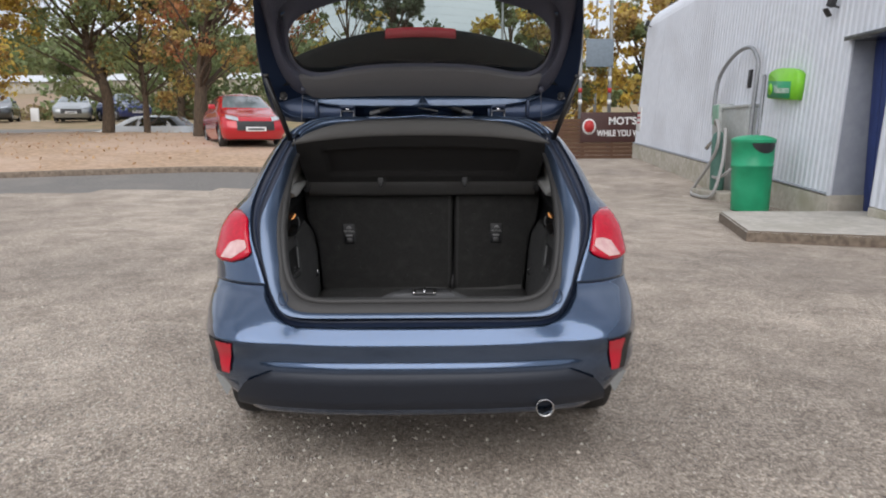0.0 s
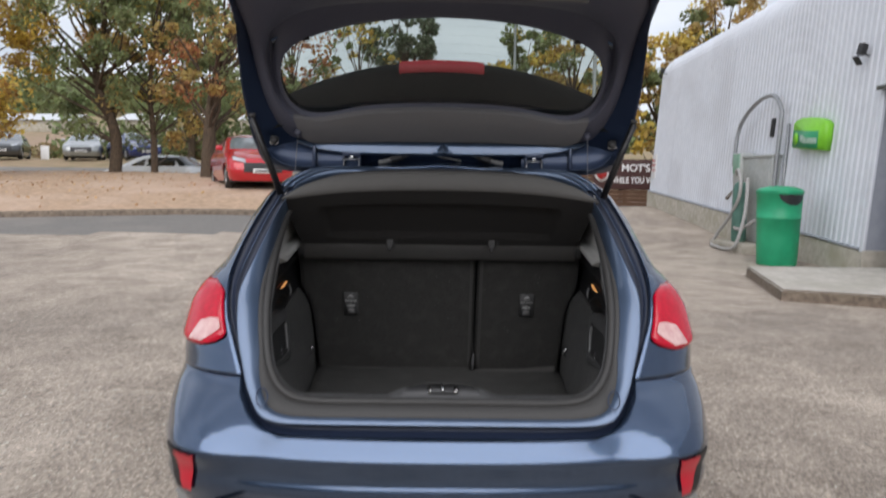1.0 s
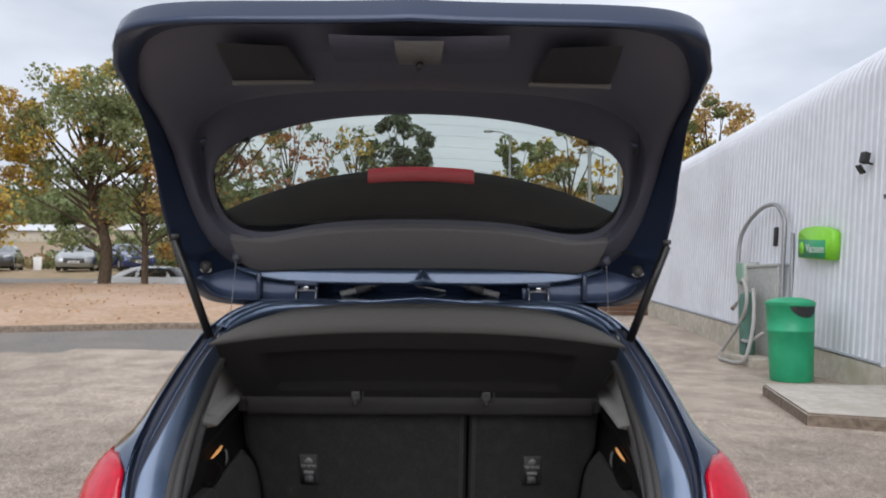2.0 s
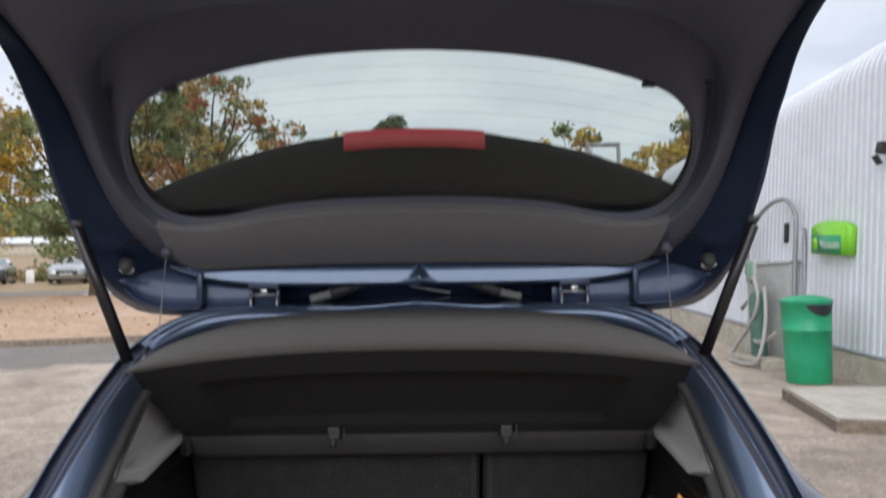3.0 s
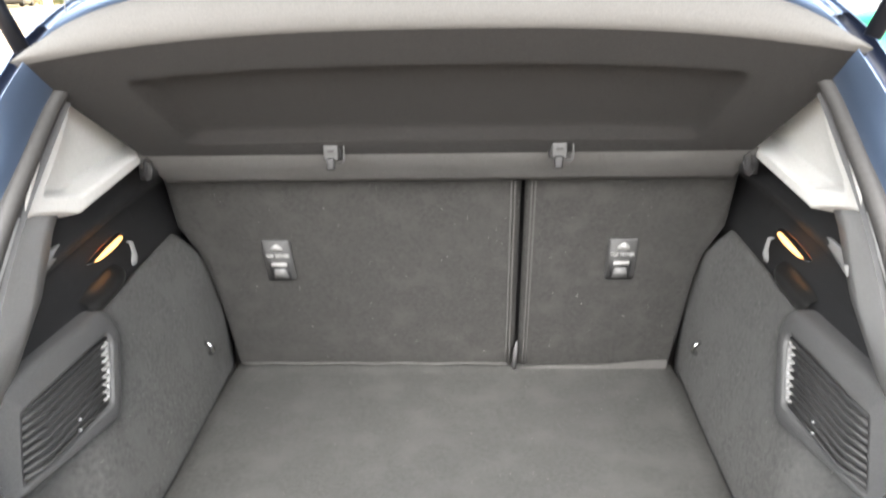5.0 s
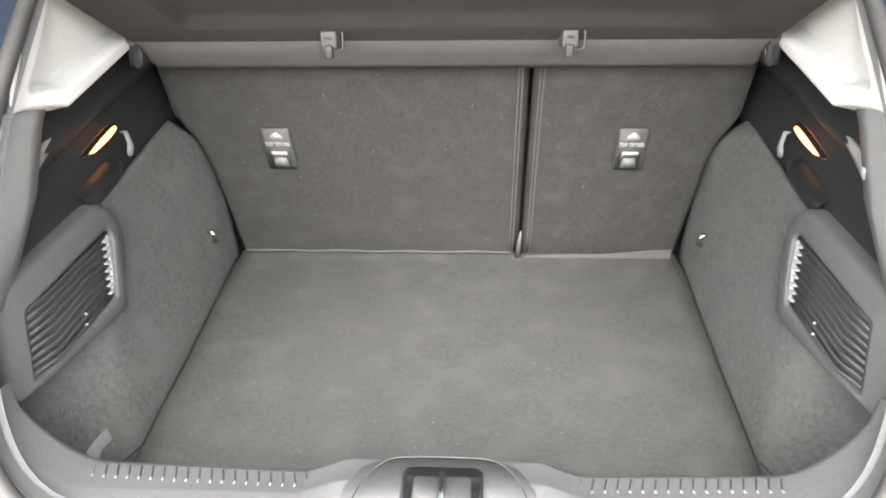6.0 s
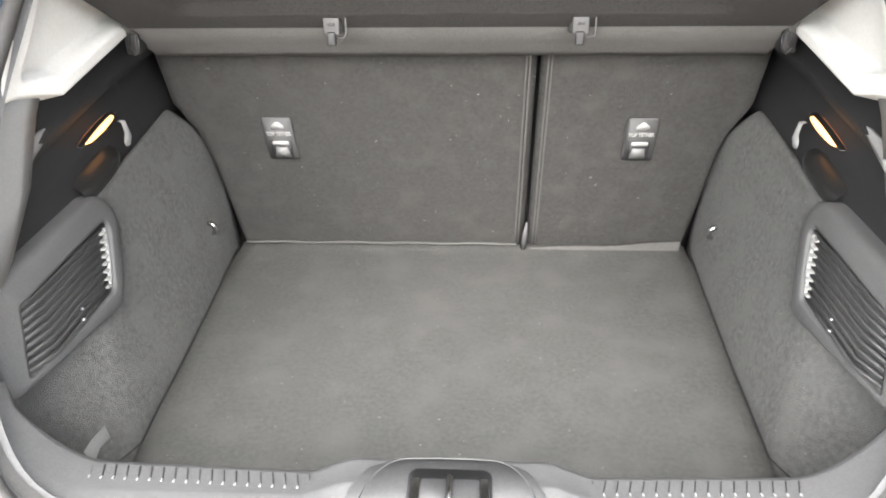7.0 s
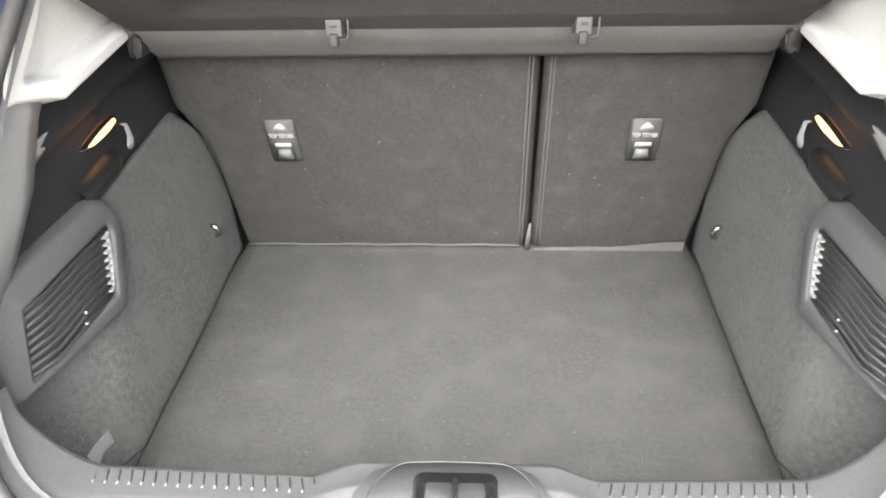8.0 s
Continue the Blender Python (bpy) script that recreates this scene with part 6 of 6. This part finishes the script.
def parked_car(at, turn, paint, label, long=4.1, wide=0.86, tall=1.48, dark_screen=False):
    """A small car facing its own -y, built from level outlines."""
    c = tagged(empty("parked_car", at, turn), label, "car", "cars parked beyond the kerb")
    k = tall / 1.48
    W = [(0.2, wide - 0.08), (0.35, wide - 0.02), (0.6, wide), (0.8, wide - 0.01), (0.92, wide - 0.05), (1.0, wide - 0.10), (1.2, wide - 0.19), (1.38, wide - 0.28), (1.44, wide - 0.42), (1.48, 0.04)]
    F = [(0.2, 0.12), (0.4, 0.0), (0.6, 0.02), (0.72, 0.10), (0.82, 0.35), (0.92, 0.72), (0.98, 1.0), (1.02, 1.08), (1.2, 1.42), (1.4, 1.85), (1.48, 2.3)]
    R = [(0.2, long - 0.1), (0.5, long), (0.8, long - 0.04), (1.0, long - 0.12), (1.2, long - 0.3), (1.4, long - 0.55), (1.48, long - 1.1)]
    levels = [0.2, 0.28, 0.36, 0.45, 0.55, 0.65, 0.72, 0.78, 0.84, 0.9, 0.95, 1.0, 1.04, 1.1, 1.16, 1.22, 1.28, 1.34, 1.39, 1.42, 1.45, 1.47, 1.48]

    def ring(z):
        w, f, r = table(z, W), table(z, F), table(z, R)
        pts = [(w * math.sin(a) ** 0.6, f + 0.55 * (1 - math.cos(a) ** 0.55)) for a in (math.pi / 2 * i / 10 for i in range(11))]
        pts += [(w, f + 0.55 + (r - 0.4 - f - 0.55) * i / 22) for i in range(1, 22)]
        pts += [(w * math.cos(a) ** 0.6, r - 0.4 + 0.4 * math.sin(a) ** 0.6) for a in (math.pi / 2 * i / 8 for i in range(9))]
        return pts

    def made(keep):
        bm = bmesh.new()
        for s in (1, -1):
            add_grid(bm, [[(s * x, y, z * k) for x, y in ring(z)] for z in levels])
        bmesh.ops.remove_doubles(bm, verts=bm.verts, dist=1e-3)
        bmesh.ops.delete(bm, geom=[f for f in bm.faces if not keep(*f.calc_center_median())], context="FACES")
        bmesh.ops.recalc_face_normals(bm, faces=bm.faces)
        return bm

    def pane(x, y, z):
        z /= k
        f = table(z, F)
        if not 1.03 < z < 1.385:
            return ""
        if y < f + 0.5:
            return "screen" if abs(x) < table(z, W) - 0.07 else ""
        if y > table(z, R) - 0.35:
            return "screen"
        return "side" if abs(y - 2.3) > 0.05 and y < long - 0.75 else ""

    hole = lambda y, z: min((y - 0.78) ** 2, (y - long + 0.72) ** 2) + (z - 0.31) ** 2 < 0.34 ** 2
    part("body", made(lambda x, y, z: not pane(x, y, z) and not hole(y, z)), paint, c)
    part("windscreen", made(lambda x, y, z: pane(x, y, z) == "screen" and y < 2.2), M_TINT if dark_screen else M_SCREEN, c, "reflecting windscreen")
    part("rear_window", made(lambda x, y, z: pane(x, y, z) == "screen" and y >= 2.2), M_TINT, c)
    for s in (-1, 1):
        part("side_window", made(lambda x, y, z: pane(x, y, z) == "side" and x * s > 0), M_TINT, c, "dark side windows")
    for s in (-1, 1):
        for wy in (0.78, long - 0.72):
            bm = bmesh.new()
            prof = [(0.2, -0.09), (0.30, -0.09), (0.312, 0.0), (0.30, 0.09), (0.2, 0.09)]
            add_grid(bm, [[(s * (wide - 0.12) + dx, wy + r * math.cos(a), 0.312 + r * math.sin(a)) for a in (2 * math.pi * i / 24 for i in range(24))] for r, dx in prof], closed=True)
            wheel = part("wheel", bm, M_TYRE, c)
            bm = bmesh.new()
            for i in range(6):
                a = math.pi * i / 3
                add_tube(bm, [(s * (wide - 0.04), wy, 0.312), (s * (wide - 0.05), wy + 0.19 * math.cos(a), 0.312 + 0.19 * math.sin(a))], [0.04, 0.025], 5)
            add_grid(bm, [[(s * (wide - d), wy + r * math.cos(a), 0.312 + r * math.sin(a)) for a in (2 * math.pi * i / 20 for i in range(20))] for r, d in ((0.2, 0.1), (0.205, 0.03))], closed=True)
            part("rim", bm, M_ALLOY, wheel)
        rows = [[(s * (wide * 0.50 + 0.30 * f), table(z, F) + 0.55 * (1 - math.cos(math.asin(min(0.99, ((wide * 0.50 + 0.30 * f) / table(z, W)) ** (1 / 0.6)))) ** 0.55) - 0.02, (z + 0.07 * f) * k) for f in np.linspace(0, 1, 6)] for z in (0.66, 0.70, 0.74, 0.77)]
        part("headlight", grid(rows), M_HEADLAMP, c, "clear headlight")
        part("mirror", box((s * (wide + 0.05) - 0.09, 1.28, 1.0 * k), (s * (wide + 0.05) + 0.09, 1.40, 1.13 * k), 0.03), paint, c)
    rows = [[(x, table(z, F) + 0.55 * (1 - math.cos(math.asin(min(0.99, (abs(x) / table(z, W)) ** (1 / 0.6)))) ** 0.55) - 0.012, z * k) for x in np.linspace(-0.48, 0.48, 9)] for z in (0.42, 0.50, 0.58, 0.66)]
    part("grille", grid(rows), M_BLACK, c, "black front grille")
    part("number_plate", box((-0.26, -0.03, 0.40 * k), (0.26, -0.005, 0.51 * k), 0.004), M_WHITE, c, "white number plate")
    part("plate_bar", box((-0.21, -0.036, 0.43 * k), (0.21, -0.031, 0.48 * k), 0.001), M_C_DARK, c)
    part("under_tray", box((-wide + 0.1, 0.3, 0.16), (wide - 0.1, long - 0.3, 0.3), 0.02), M_BLACK, c)
    return c


parked_car((-4.5, 16.9, gz(-4.5, 17.5) + 0.14), 24, M_C_RED, "bright red hatchback parked on the leafy bank")
parked_car((-18.0, 35.4, gz(-18.8, 36) + 0.02), 20, M_C_SILVER, "silver saloon parked beyond the trees", 4.4, 0.89, 1.42)
parked_car((-21.9, 35.2, gz(-21.9, 36) + 0.02), 22, M_C_DARK, "dark grey car parked at the end of the row", 4.4, 0.89, 1.42)
parked_car((-14.9, 36.0, gz(-14.9, 37) + 0.02), 40, M_C_BLUE, "blue car half hidden behind the tree trunks", 4.2, 0.87, 1.46)
parked_car((-13.3, 27.2, 0.75), -98, M_C_WHITE, "white car sunk behind the bank with only its roof showing", 4.2, 0.87, 1.46, True)

# ---- trees ----


def leaf_mesh(name, centres, sizes, flat, rng, mat, parent, label=""):
    """Many small leaves, each a folded pair of triangles, spread round the centres."""
    n = len(centres)
    a = rng.normal(size=(n, 3))
    a /= np.linalg.norm(a, axis=1)[:, None]
    b = np.cross(a, rng.normal(size=(n, 3)))
    b /= np.linalg.norm(b, axis=1)[:, None]
    c = np.cross(a, b)
    s = sizes[:, None]
    quad = np.stack([centres - a * s, centres + b * s * flat + c * s * 0.12, centres + a * s, centres - b * s * flat + c * s * 0.12], 1).reshape(-1, 3)
    me = bpy.data.meshes.new(name)
    me.from_pydata([tuple(p) for p in quad], [], [(4 * i, 4 * i + 1, 4 * i + 2, 4 * i + 3) for i in range(n)])
    me.materials.append(mat)
    ob = new(name, me)
    if parent:
        ob.parent = parent
    if label:
        ob["label"] = label
    return ob


def tree(at, high, spread, mats, label, seed, trunk=0.22, bare=0.25, leaves=5000, size=0.13, lean=(0, 0), clumps=70, shape="round", lowest=None):
    """A tapered trunk, limbs and a crown of leaf clumps with gaps."""
    rng = np.random.default_rng(seed)
    t = tagged(empty("tree", at), label, "tree", "trees round the yard")
    bm = bmesh.new()
    top = Vector((lean[0], lean[1], high * 0.82))
    spine = curve_points([(0, 0, -0.3), (lean[0] * 0.15 + rng.normal() * 0.05, lean[1] * 0.2, high * 0.18), (lean[0] * 0.45 + rng.normal() * 0.15, lean[1] * 0.5, high * 0.42), (lean[0] * 0.8, lean[1] * 0.8, high * 0.63), top], 5)
    add_tube(bm, spine, [trunk * (1.35 if i == 0 else 1.0) * (1 - 0.9 * i / (len(spine) - 1)) for i in range(len(spine))], 10)
    ends = []
    for i in range(clumps):
        f = bare + (1 - bare) * rng.random() ** 0.85
        ang = rng.random() * 2 * math.pi
        if shape == "round":
            r = spread * (math.sin(math.pi * min(1, (f - bare) / (1 - bare) * 0.82 + 0.14)) ** 0.6) * (0.35 + 0.65 * rng.random() ** 0.5)
        else:
            r = spread * (1.05 - f) * (0.35 + 0.65 * rng.random())
        base = spine[min(len(spine) - 1, int((0.75 * f) * (len(spine) - 1)))]
        end = Vector((lean[0] * f + r * math.cos(ang), lean[1] * f + r * math.sin(ang), high * f * (1.0 + 0.03 * rng.normal())))
        if lowest and end.z < lowest:
            continue
        ends.append(end)
        if i % 2 == 0:
            mid_ = base.lerp(end, 0.5) + Vector((rng.normal() * 0.15, rng.normal() * 0.15, -0.1 * spread * 0.3))
            add_tube(bm, curve_points([base, mid_, end], 3), [trunk * 0.30, trunk * 0.24, trunk * 0.2, trunk * 0.16, trunk * 0.12, trunk * 0.08, trunk * 0.03][:7], 5)
    part("trunk", bm, M_BARK, t, "rough brown bark")
    ends = np.array([tuple(e) for e in ends])
    which = rng.integers(len(ends), size=leaves)
    blob = spread * 0.20 * (0.5 + rng.random(len(ends)))
    off = rng.normal(size=(leaves, 3))
    off *= (blob[which] * rng.random(leaves) ** 0.4 / np.linalg.norm(off, axis=1))[:, None]
    off[:, 2] *= 0.75
    pos = ends[which] + off
    if lowest:
        pos = pos[pos[:, 2] > lowest * 0.8]
    share = rng.integers(len(mats), size=len(ends))[which][: len(pos)] if len(mats) > 1 else np.zeros(len(pos), int)
    for j, m in enumerate(mats):
        sel = pos[share[: len(pos)] == j]
        if len(sel):
            leaf_mesh("crown", sel, size * (0.6 + 0.8 * rng.random(len(sel))), 0.55, rng, m, t)
    return t


tree((-10.95, 23.0, gz(-10.95, 23) + 0.1), 7.3, 2.8, [M_LEAF_G, M_LEAF_G, M_LEAF_Y, M_LEAF_G], "broad green-brown tree on the bank", 3, 0.23, 0.15, 12500, 0.078, (-0.3, 0))
tree((-9.75, 23.4, gz(-9.75, 23) + 0.1), 7.0, 2.3, [M_LEAF_G, M_LEAF_G, M_LEAF_O], "green tree turning brown on the bank", 5, 0.13, 0.16, 9500, 0.078, (0.2, 0))
tree((-7.2, 21.0, gz(-7.2, 21) + 0.1), 6.6, 1.8, [M_LEAF_R, M_LEAF_O, M_LEAF_G], "leaning tree with russet leaves", 8, 0.25, 0.30, 5200, 0.075, (1.0, 0))
tree((-15.6, 20.5, gz(-15.6, 20.5) + 0.1), 7.4, 3.5, [M_LEAF_Y, M_LEAF_Y, M_LEAF_O], "yellow autumn tree at the edge of the bank", 11, 0.2, 0.2, 14000, 0.085)
tree((-15.0, 43.0, gz(-15, 43)), 10.5, 3.6, [M_LEAF_G], "tall green tree behind the parked cars", 14, 0.25, 0.15, 4500, 0.19)
tree((-8.5, 41.0, gz(-8.5, 41)), 9.0, 2.6, [M_LEAF_G, M_LEAF_R], "half-bare thin russet autumn tree", 17, 0.2, 0.2, 1500, 0.15)
tree((-5.0, 44.0, gz(-5, 44)), 8.6, 2.6, [M_LEAF_G, M_LEAF_Y], "thin yellow autumn tree", 19, 0.18, 0.2, 1300, 0.16)
tree((-2.3, 46.0, gz(-2.3, 46)), 10.3, 3.0, [M_LEAF_P], "dark ragged pine beyond the yard", 23, 0.25, 0.25, 4200, 0.19, (0, 0), 60, "round")
tree((5.2, 46.0, gz(5.2, 46)), 9.6, 2.8, [M_LEAF_G, M_LEAF_Y, M_LEAF_G], "round green tree with gold leaves", 29, 0.25, 0.1, 5000, 0.19)
tree((9.2, 50.0, gz(9.2, 50)), 6.5, 3.2, [M_LEAF_O, M_LEAF_Y], "low orange tree beyond the fence", 31, 0.2, 0.05, 3000, 0.2)
tree((6.3, 33.5, gz(6.3, 33.5)), 8.8, 2.3, [M_LEAF_Y, M_LEAF_O, M_LEAF_G], "yellow and orange tree behind the fence", 37, 0.2, 0.05, 4200, 0.14)
tree((10.2, 33.0, gz(10, 33)), 7.4, 2.4, [M_LEAF_O, M_LEAF_Y, M_LEAF_G], "orange autumn tree behind the workshop", 41, 0.2, 0.15, 3800, 0.15)
tree((13.5, 34.0, gz(13.5, 34)), 9.9, 2.7, [M_LEAF_O, M_LEAF_Y, M_LEAF_G], "orange autumn tree behind the workshop", 43, 0.25, 0.2, 9000, 0.11)
tree((17.2, 35.0, gz(17.2, 35)), 6.6, 2.4, [M_LEAF_O, M_LEAF_R], "tall russet tree behind the workshop", 47, 0.25, 0.25, 3600, 0.16)

rng = np.random.default_rng(71)
n = 5000
hx, hy = rng.uniform(-46, 12, n), rng.uniform(42, 60, n)
hz = np.array([gz(x, y) for x, y in zip(hx, hy)]) + rng.random(n) ** 1.6 * (0.5 + 0.5 * np.abs(np.sin(hx * 0.23 + np.cos(hy * 0.5))))
tagged(leaf_mesh("hedge", np.stack([hx, hy, hz], 1), 0.16 + 0.16 * rng.random(n), 0.5, rng, M_SCRUB, None), "brown autumn scrub beyond the car park", "scrub", kind="stuff")
n = 5200
hx, hy = rng.uniform(-24, 0, n), rng.uniform(43, 52, n)
hz = np.array([gz(x, y) for x, y in zip(hx, hy)]) + rng.random(n) * (0.9 + 1.9 * np.abs(np.sin(hx * 0.45 + 0.7 * np.cos(hy * 0.8))))
tagged(leaf_mesh("bushes", np.stack([hx, hy, hz], 1), 0.17 + 0.17 * rng.random(n), 0.5, rng, M_LEAF_G, None), "dull green bushes beyond the parked cars", "bushes", kind="stuff")
n = 26000
hx, hy = rng.uniform(-230, 160, n), rng.uniform(170, 260, n)
hz = np.array([gz(x, y) for x, y in zip(hx, hy)]) + rng.random(n) * (3 + 5 * np.abs(np.sin(hx * 0.05 + 1)))
tagged(leaf_mesh("far_woods", np.stack([hx, hy, hz], 1), 0.7 + 0.9 * rng.random(n), 0.6, rng, M_LEAF_G, None), "distant woods on the hillside", "woods", kind="stuff")


def far_shed(at, turn, long, wide, high):
    o = tagged(empty("far_shed", at, turn), "distant long pale roofed farm shed", "building", "distant sheds")
    part("wall", box((0, 0, -1), (long, wide, high * 0.6)), M_CONC, o)
    part("roof", grid([[(x, -0.4, high * 0.58), (x, wide / 2, high), (x, wide + 0.4, high * 0.58)] for x in (-0.4, long + 0.4)]), M_WATER, o, "pale sheet roof", smooth=False)


far_shed((-66, 105, gz(-62, 105)), 4, 13, 9, 3.0)
far_shed((-48, 110, gz(-44, 110)), -3, 12, 8, 3.0)
far_shed((-32, 118, gz(-28, 118)), 0, 9, 8, 3.0)

# ---- fence, banner, gantry and posts ----
fence = tagged(empty("fence", (4.0, 29.0, gz(6, 29))), "dark brown timber fence", "fence")
for k in range(8):
    part("fence_post", box((k * 1.25 - 0.05, -0.05, -0.3), (k * 1.25 + 0.05, 0.05, 1.75), 0.01), M_FENCE, fence)
for k in range(10):
    part("fence_board", box((0, -0.075 - 0.005 * (k % 2), 0.02 + 0.17 * k), (8.8, -0.052, 0.175 + 0.17 * k), 0.006), M_FENCE, fence)
banner = tagged(empty("banner", (7.6, 28.88, 0.28)), "brown banner with white lettering and a round red emblem", "banner")
part("sheet", box((-1.22, -0.012, 0.80), (1.5, 0.012, 2.05), 0.004), M_BANNER, banner)
face = pose(0, -0.016, 0, 90, 0, 0)
text_mesh("banner_lettering", "MOT'S", 0.42, face @ pose(0.55, 1.68, 0), M_WHITE, banner, 1.0, 0.012)
text_mesh("banner_lettering", "WHILE YOU WAIT", 0.36, face @ pose(0.58, 1.17, 0), M_WHITE, banner, 0.74, 0.01)
disc = lambda r: [(r * math.cos(a), r * 1.15 * math.sin(a)) for a in (2 * math.pi * k / 24 for k in range(24))]
part("emblem", slab(disc(0.29), 0.006, 0, face @ pose(-0.86, 1.45, 0.004)), M_WHITE, banner, "white round emblem")
part("emblem_ring", slab(disc(0.22), 0.006, 0, face @ pose(-0.86, 1.47, 0.008)), M_SIGNRED, banner, "red disc")
gantry = tagged(empty("sign_gantry", (7.2, 30.5, gz(7.2, 30.5))), "grey steel gantry with a plain sign board", "gantry")
for x in (-0.55, 0.75):
    part("post", tube([(x, 0, -0.2), (x, 0, 7.4)], 0.085, 10), M_POST, gantry)
    for k in range(3):
        part("post_band", tube([(x, 0, 2.3 + 0.5 * k), (x, 0, 2.5 + 0.5 * k)], 0.092, 10), M_SIGNRED if k % 2 else M_WHITE, gantry)
part("crossbar", tube([(-0.6, 0, 7.3), (0.8, 0, 7.3)], 0.09, 8), M_POST, gantry)
part("sign_board", box((-0.35, -0.14, 3.9), (0.85, -0.08, 5.1), 0.02), M_BOARD, gantry, "blue-grey sign board seen from behind")


def lamp_post(x, y, high):
    p = tagged(empty("street_lamp", (x, y, gz(x, y))), "plain grey lamp column", "lamp post", "lamp columns")
    part("column", tube([(0, 0, -0.2), (0, 0, high * 0.3), (0, 0, high)], [0.11, 0.09, 0.06], 10), M_POST, p)
    part("arm", tube([(0, 0, high - 0.1), (-0.5, -0.1, high + 0.12), (-1.0, -0.2, high + 0.15)], 0.035, 8), M_POST, p)
    part("lantern", box((-1.5, -0.32, high + 0.08), (-0.95, -0.1, high + 0.2), 0.04), M_POST, p)


lamp_post(4.1, 40.0, 9.2)
lamp_post(9.6, 41.0, 8.2)
tagged(mesh_object("white_gate", box((-0.22, -0.04, 0), (0.22, 0.04, 0.7), 0.02, pose(-20.9, 37.5, gz(-20.9, 37.5))), M_WHITE), "small white barrier by the parked cars", "barrier")

# ---- loose grit and fallen leaves ----
n = 30000
sx = np.concatenate([rng.uniform(-4.5, 4.5, n // 2), rng.normal(-1.9, 1.2, n - n // 2)])
sy = np.concatenate([rng.uniform(-2.6, 6, n // 2), rng.uniform(-2.6, 2.5, n - n // 2)])
r = 0.003 + 0.010 * rng.random(n) ** 4
verts, faces = [], []
tet = np.array([(1, 0, -0.3), (-0.5, 0.87, -0.3), (-0.5, -0.87, -0.3), (0.1, 0.1, 0.8)])
for i in range(n):
    a = rng.random() * 6.28
    ca, sa = math.cos(a), math.sin(a)
    z = gz(sx[i], sy[i])
    for p in tet:
        verts.append((sx[i] + r[i] * (p[0] * ca - p[1] * sa), sy[i] + r[i] * (p[0] * sa + p[1] * ca), z + r[i] * 0.8 * (p[2] + 0.25)))
    b = 4 * i
    faces += [(b, b + 1, b + 3), (b + 1, b + 2, b + 3), (b + 2, b, b + 3)]
me = bpy.data.meshes.new("loose_grit")
me.from_pydata(verts, [], faces)
me.materials.append(M_STONE)
tagged(new("loose_grit", me), "loose pale grit on the tarmac", "grit", kind="stuff")
n = 800
i = rng.integers(4, len(KERB) - 26, n)
t = rng.random(n) ** 0.8 * 10
lx = np.array([KERB[k].x for k in i]) + rng.uniform(-2.5, 2.5, n)
ly = np.array([KERB[k].y for k in i]) + 0.6 + t
lz = np.array([gz(x, y) for x, y in zip(lx, ly)]) + 0.16
tagged(leaf_mesh("fallen_leaves", np.stack([lx, ly, lz], 1), 0.025 + 0.03 * rng.random(n), 0.6, rng, M_LEAF_D, None), "scattered fallen autumn leaves", "leaves", kind="stuff")
n = 170
spots = []
for k in range(n):
    pick = rng.random()
    if pick < 0.5:
        spots.append((rng.uniform(-0.48, 0.48), rng.uniform(0.3, 1.05), FLOOR_Z + 0.005))
    elif pick < 0.75:
        z = rng.uniform(0.56, 1.0)
        spots.append((rng.uniform(-0.5, 0.5), 0.985 - LEAN_Y * (z - 0.837) - 0.004, z))
    else:
        z, y, sd = rng.uniform(0.56, 0.85), rng.uniform(0.58, 0.95), rng.choice([-1, 1])
        spots.append((sd * (wall_x(y, z) - 0.003), y, z))
tagged(leaf_mesh("lint", np.array(spots), 0.0007 + 0.0009 * rng.random(n) ** 2, 0.6, rng, M_TRIM_UP, None), "pale lint specks on the boot carpet", "lint", kind="stuff")
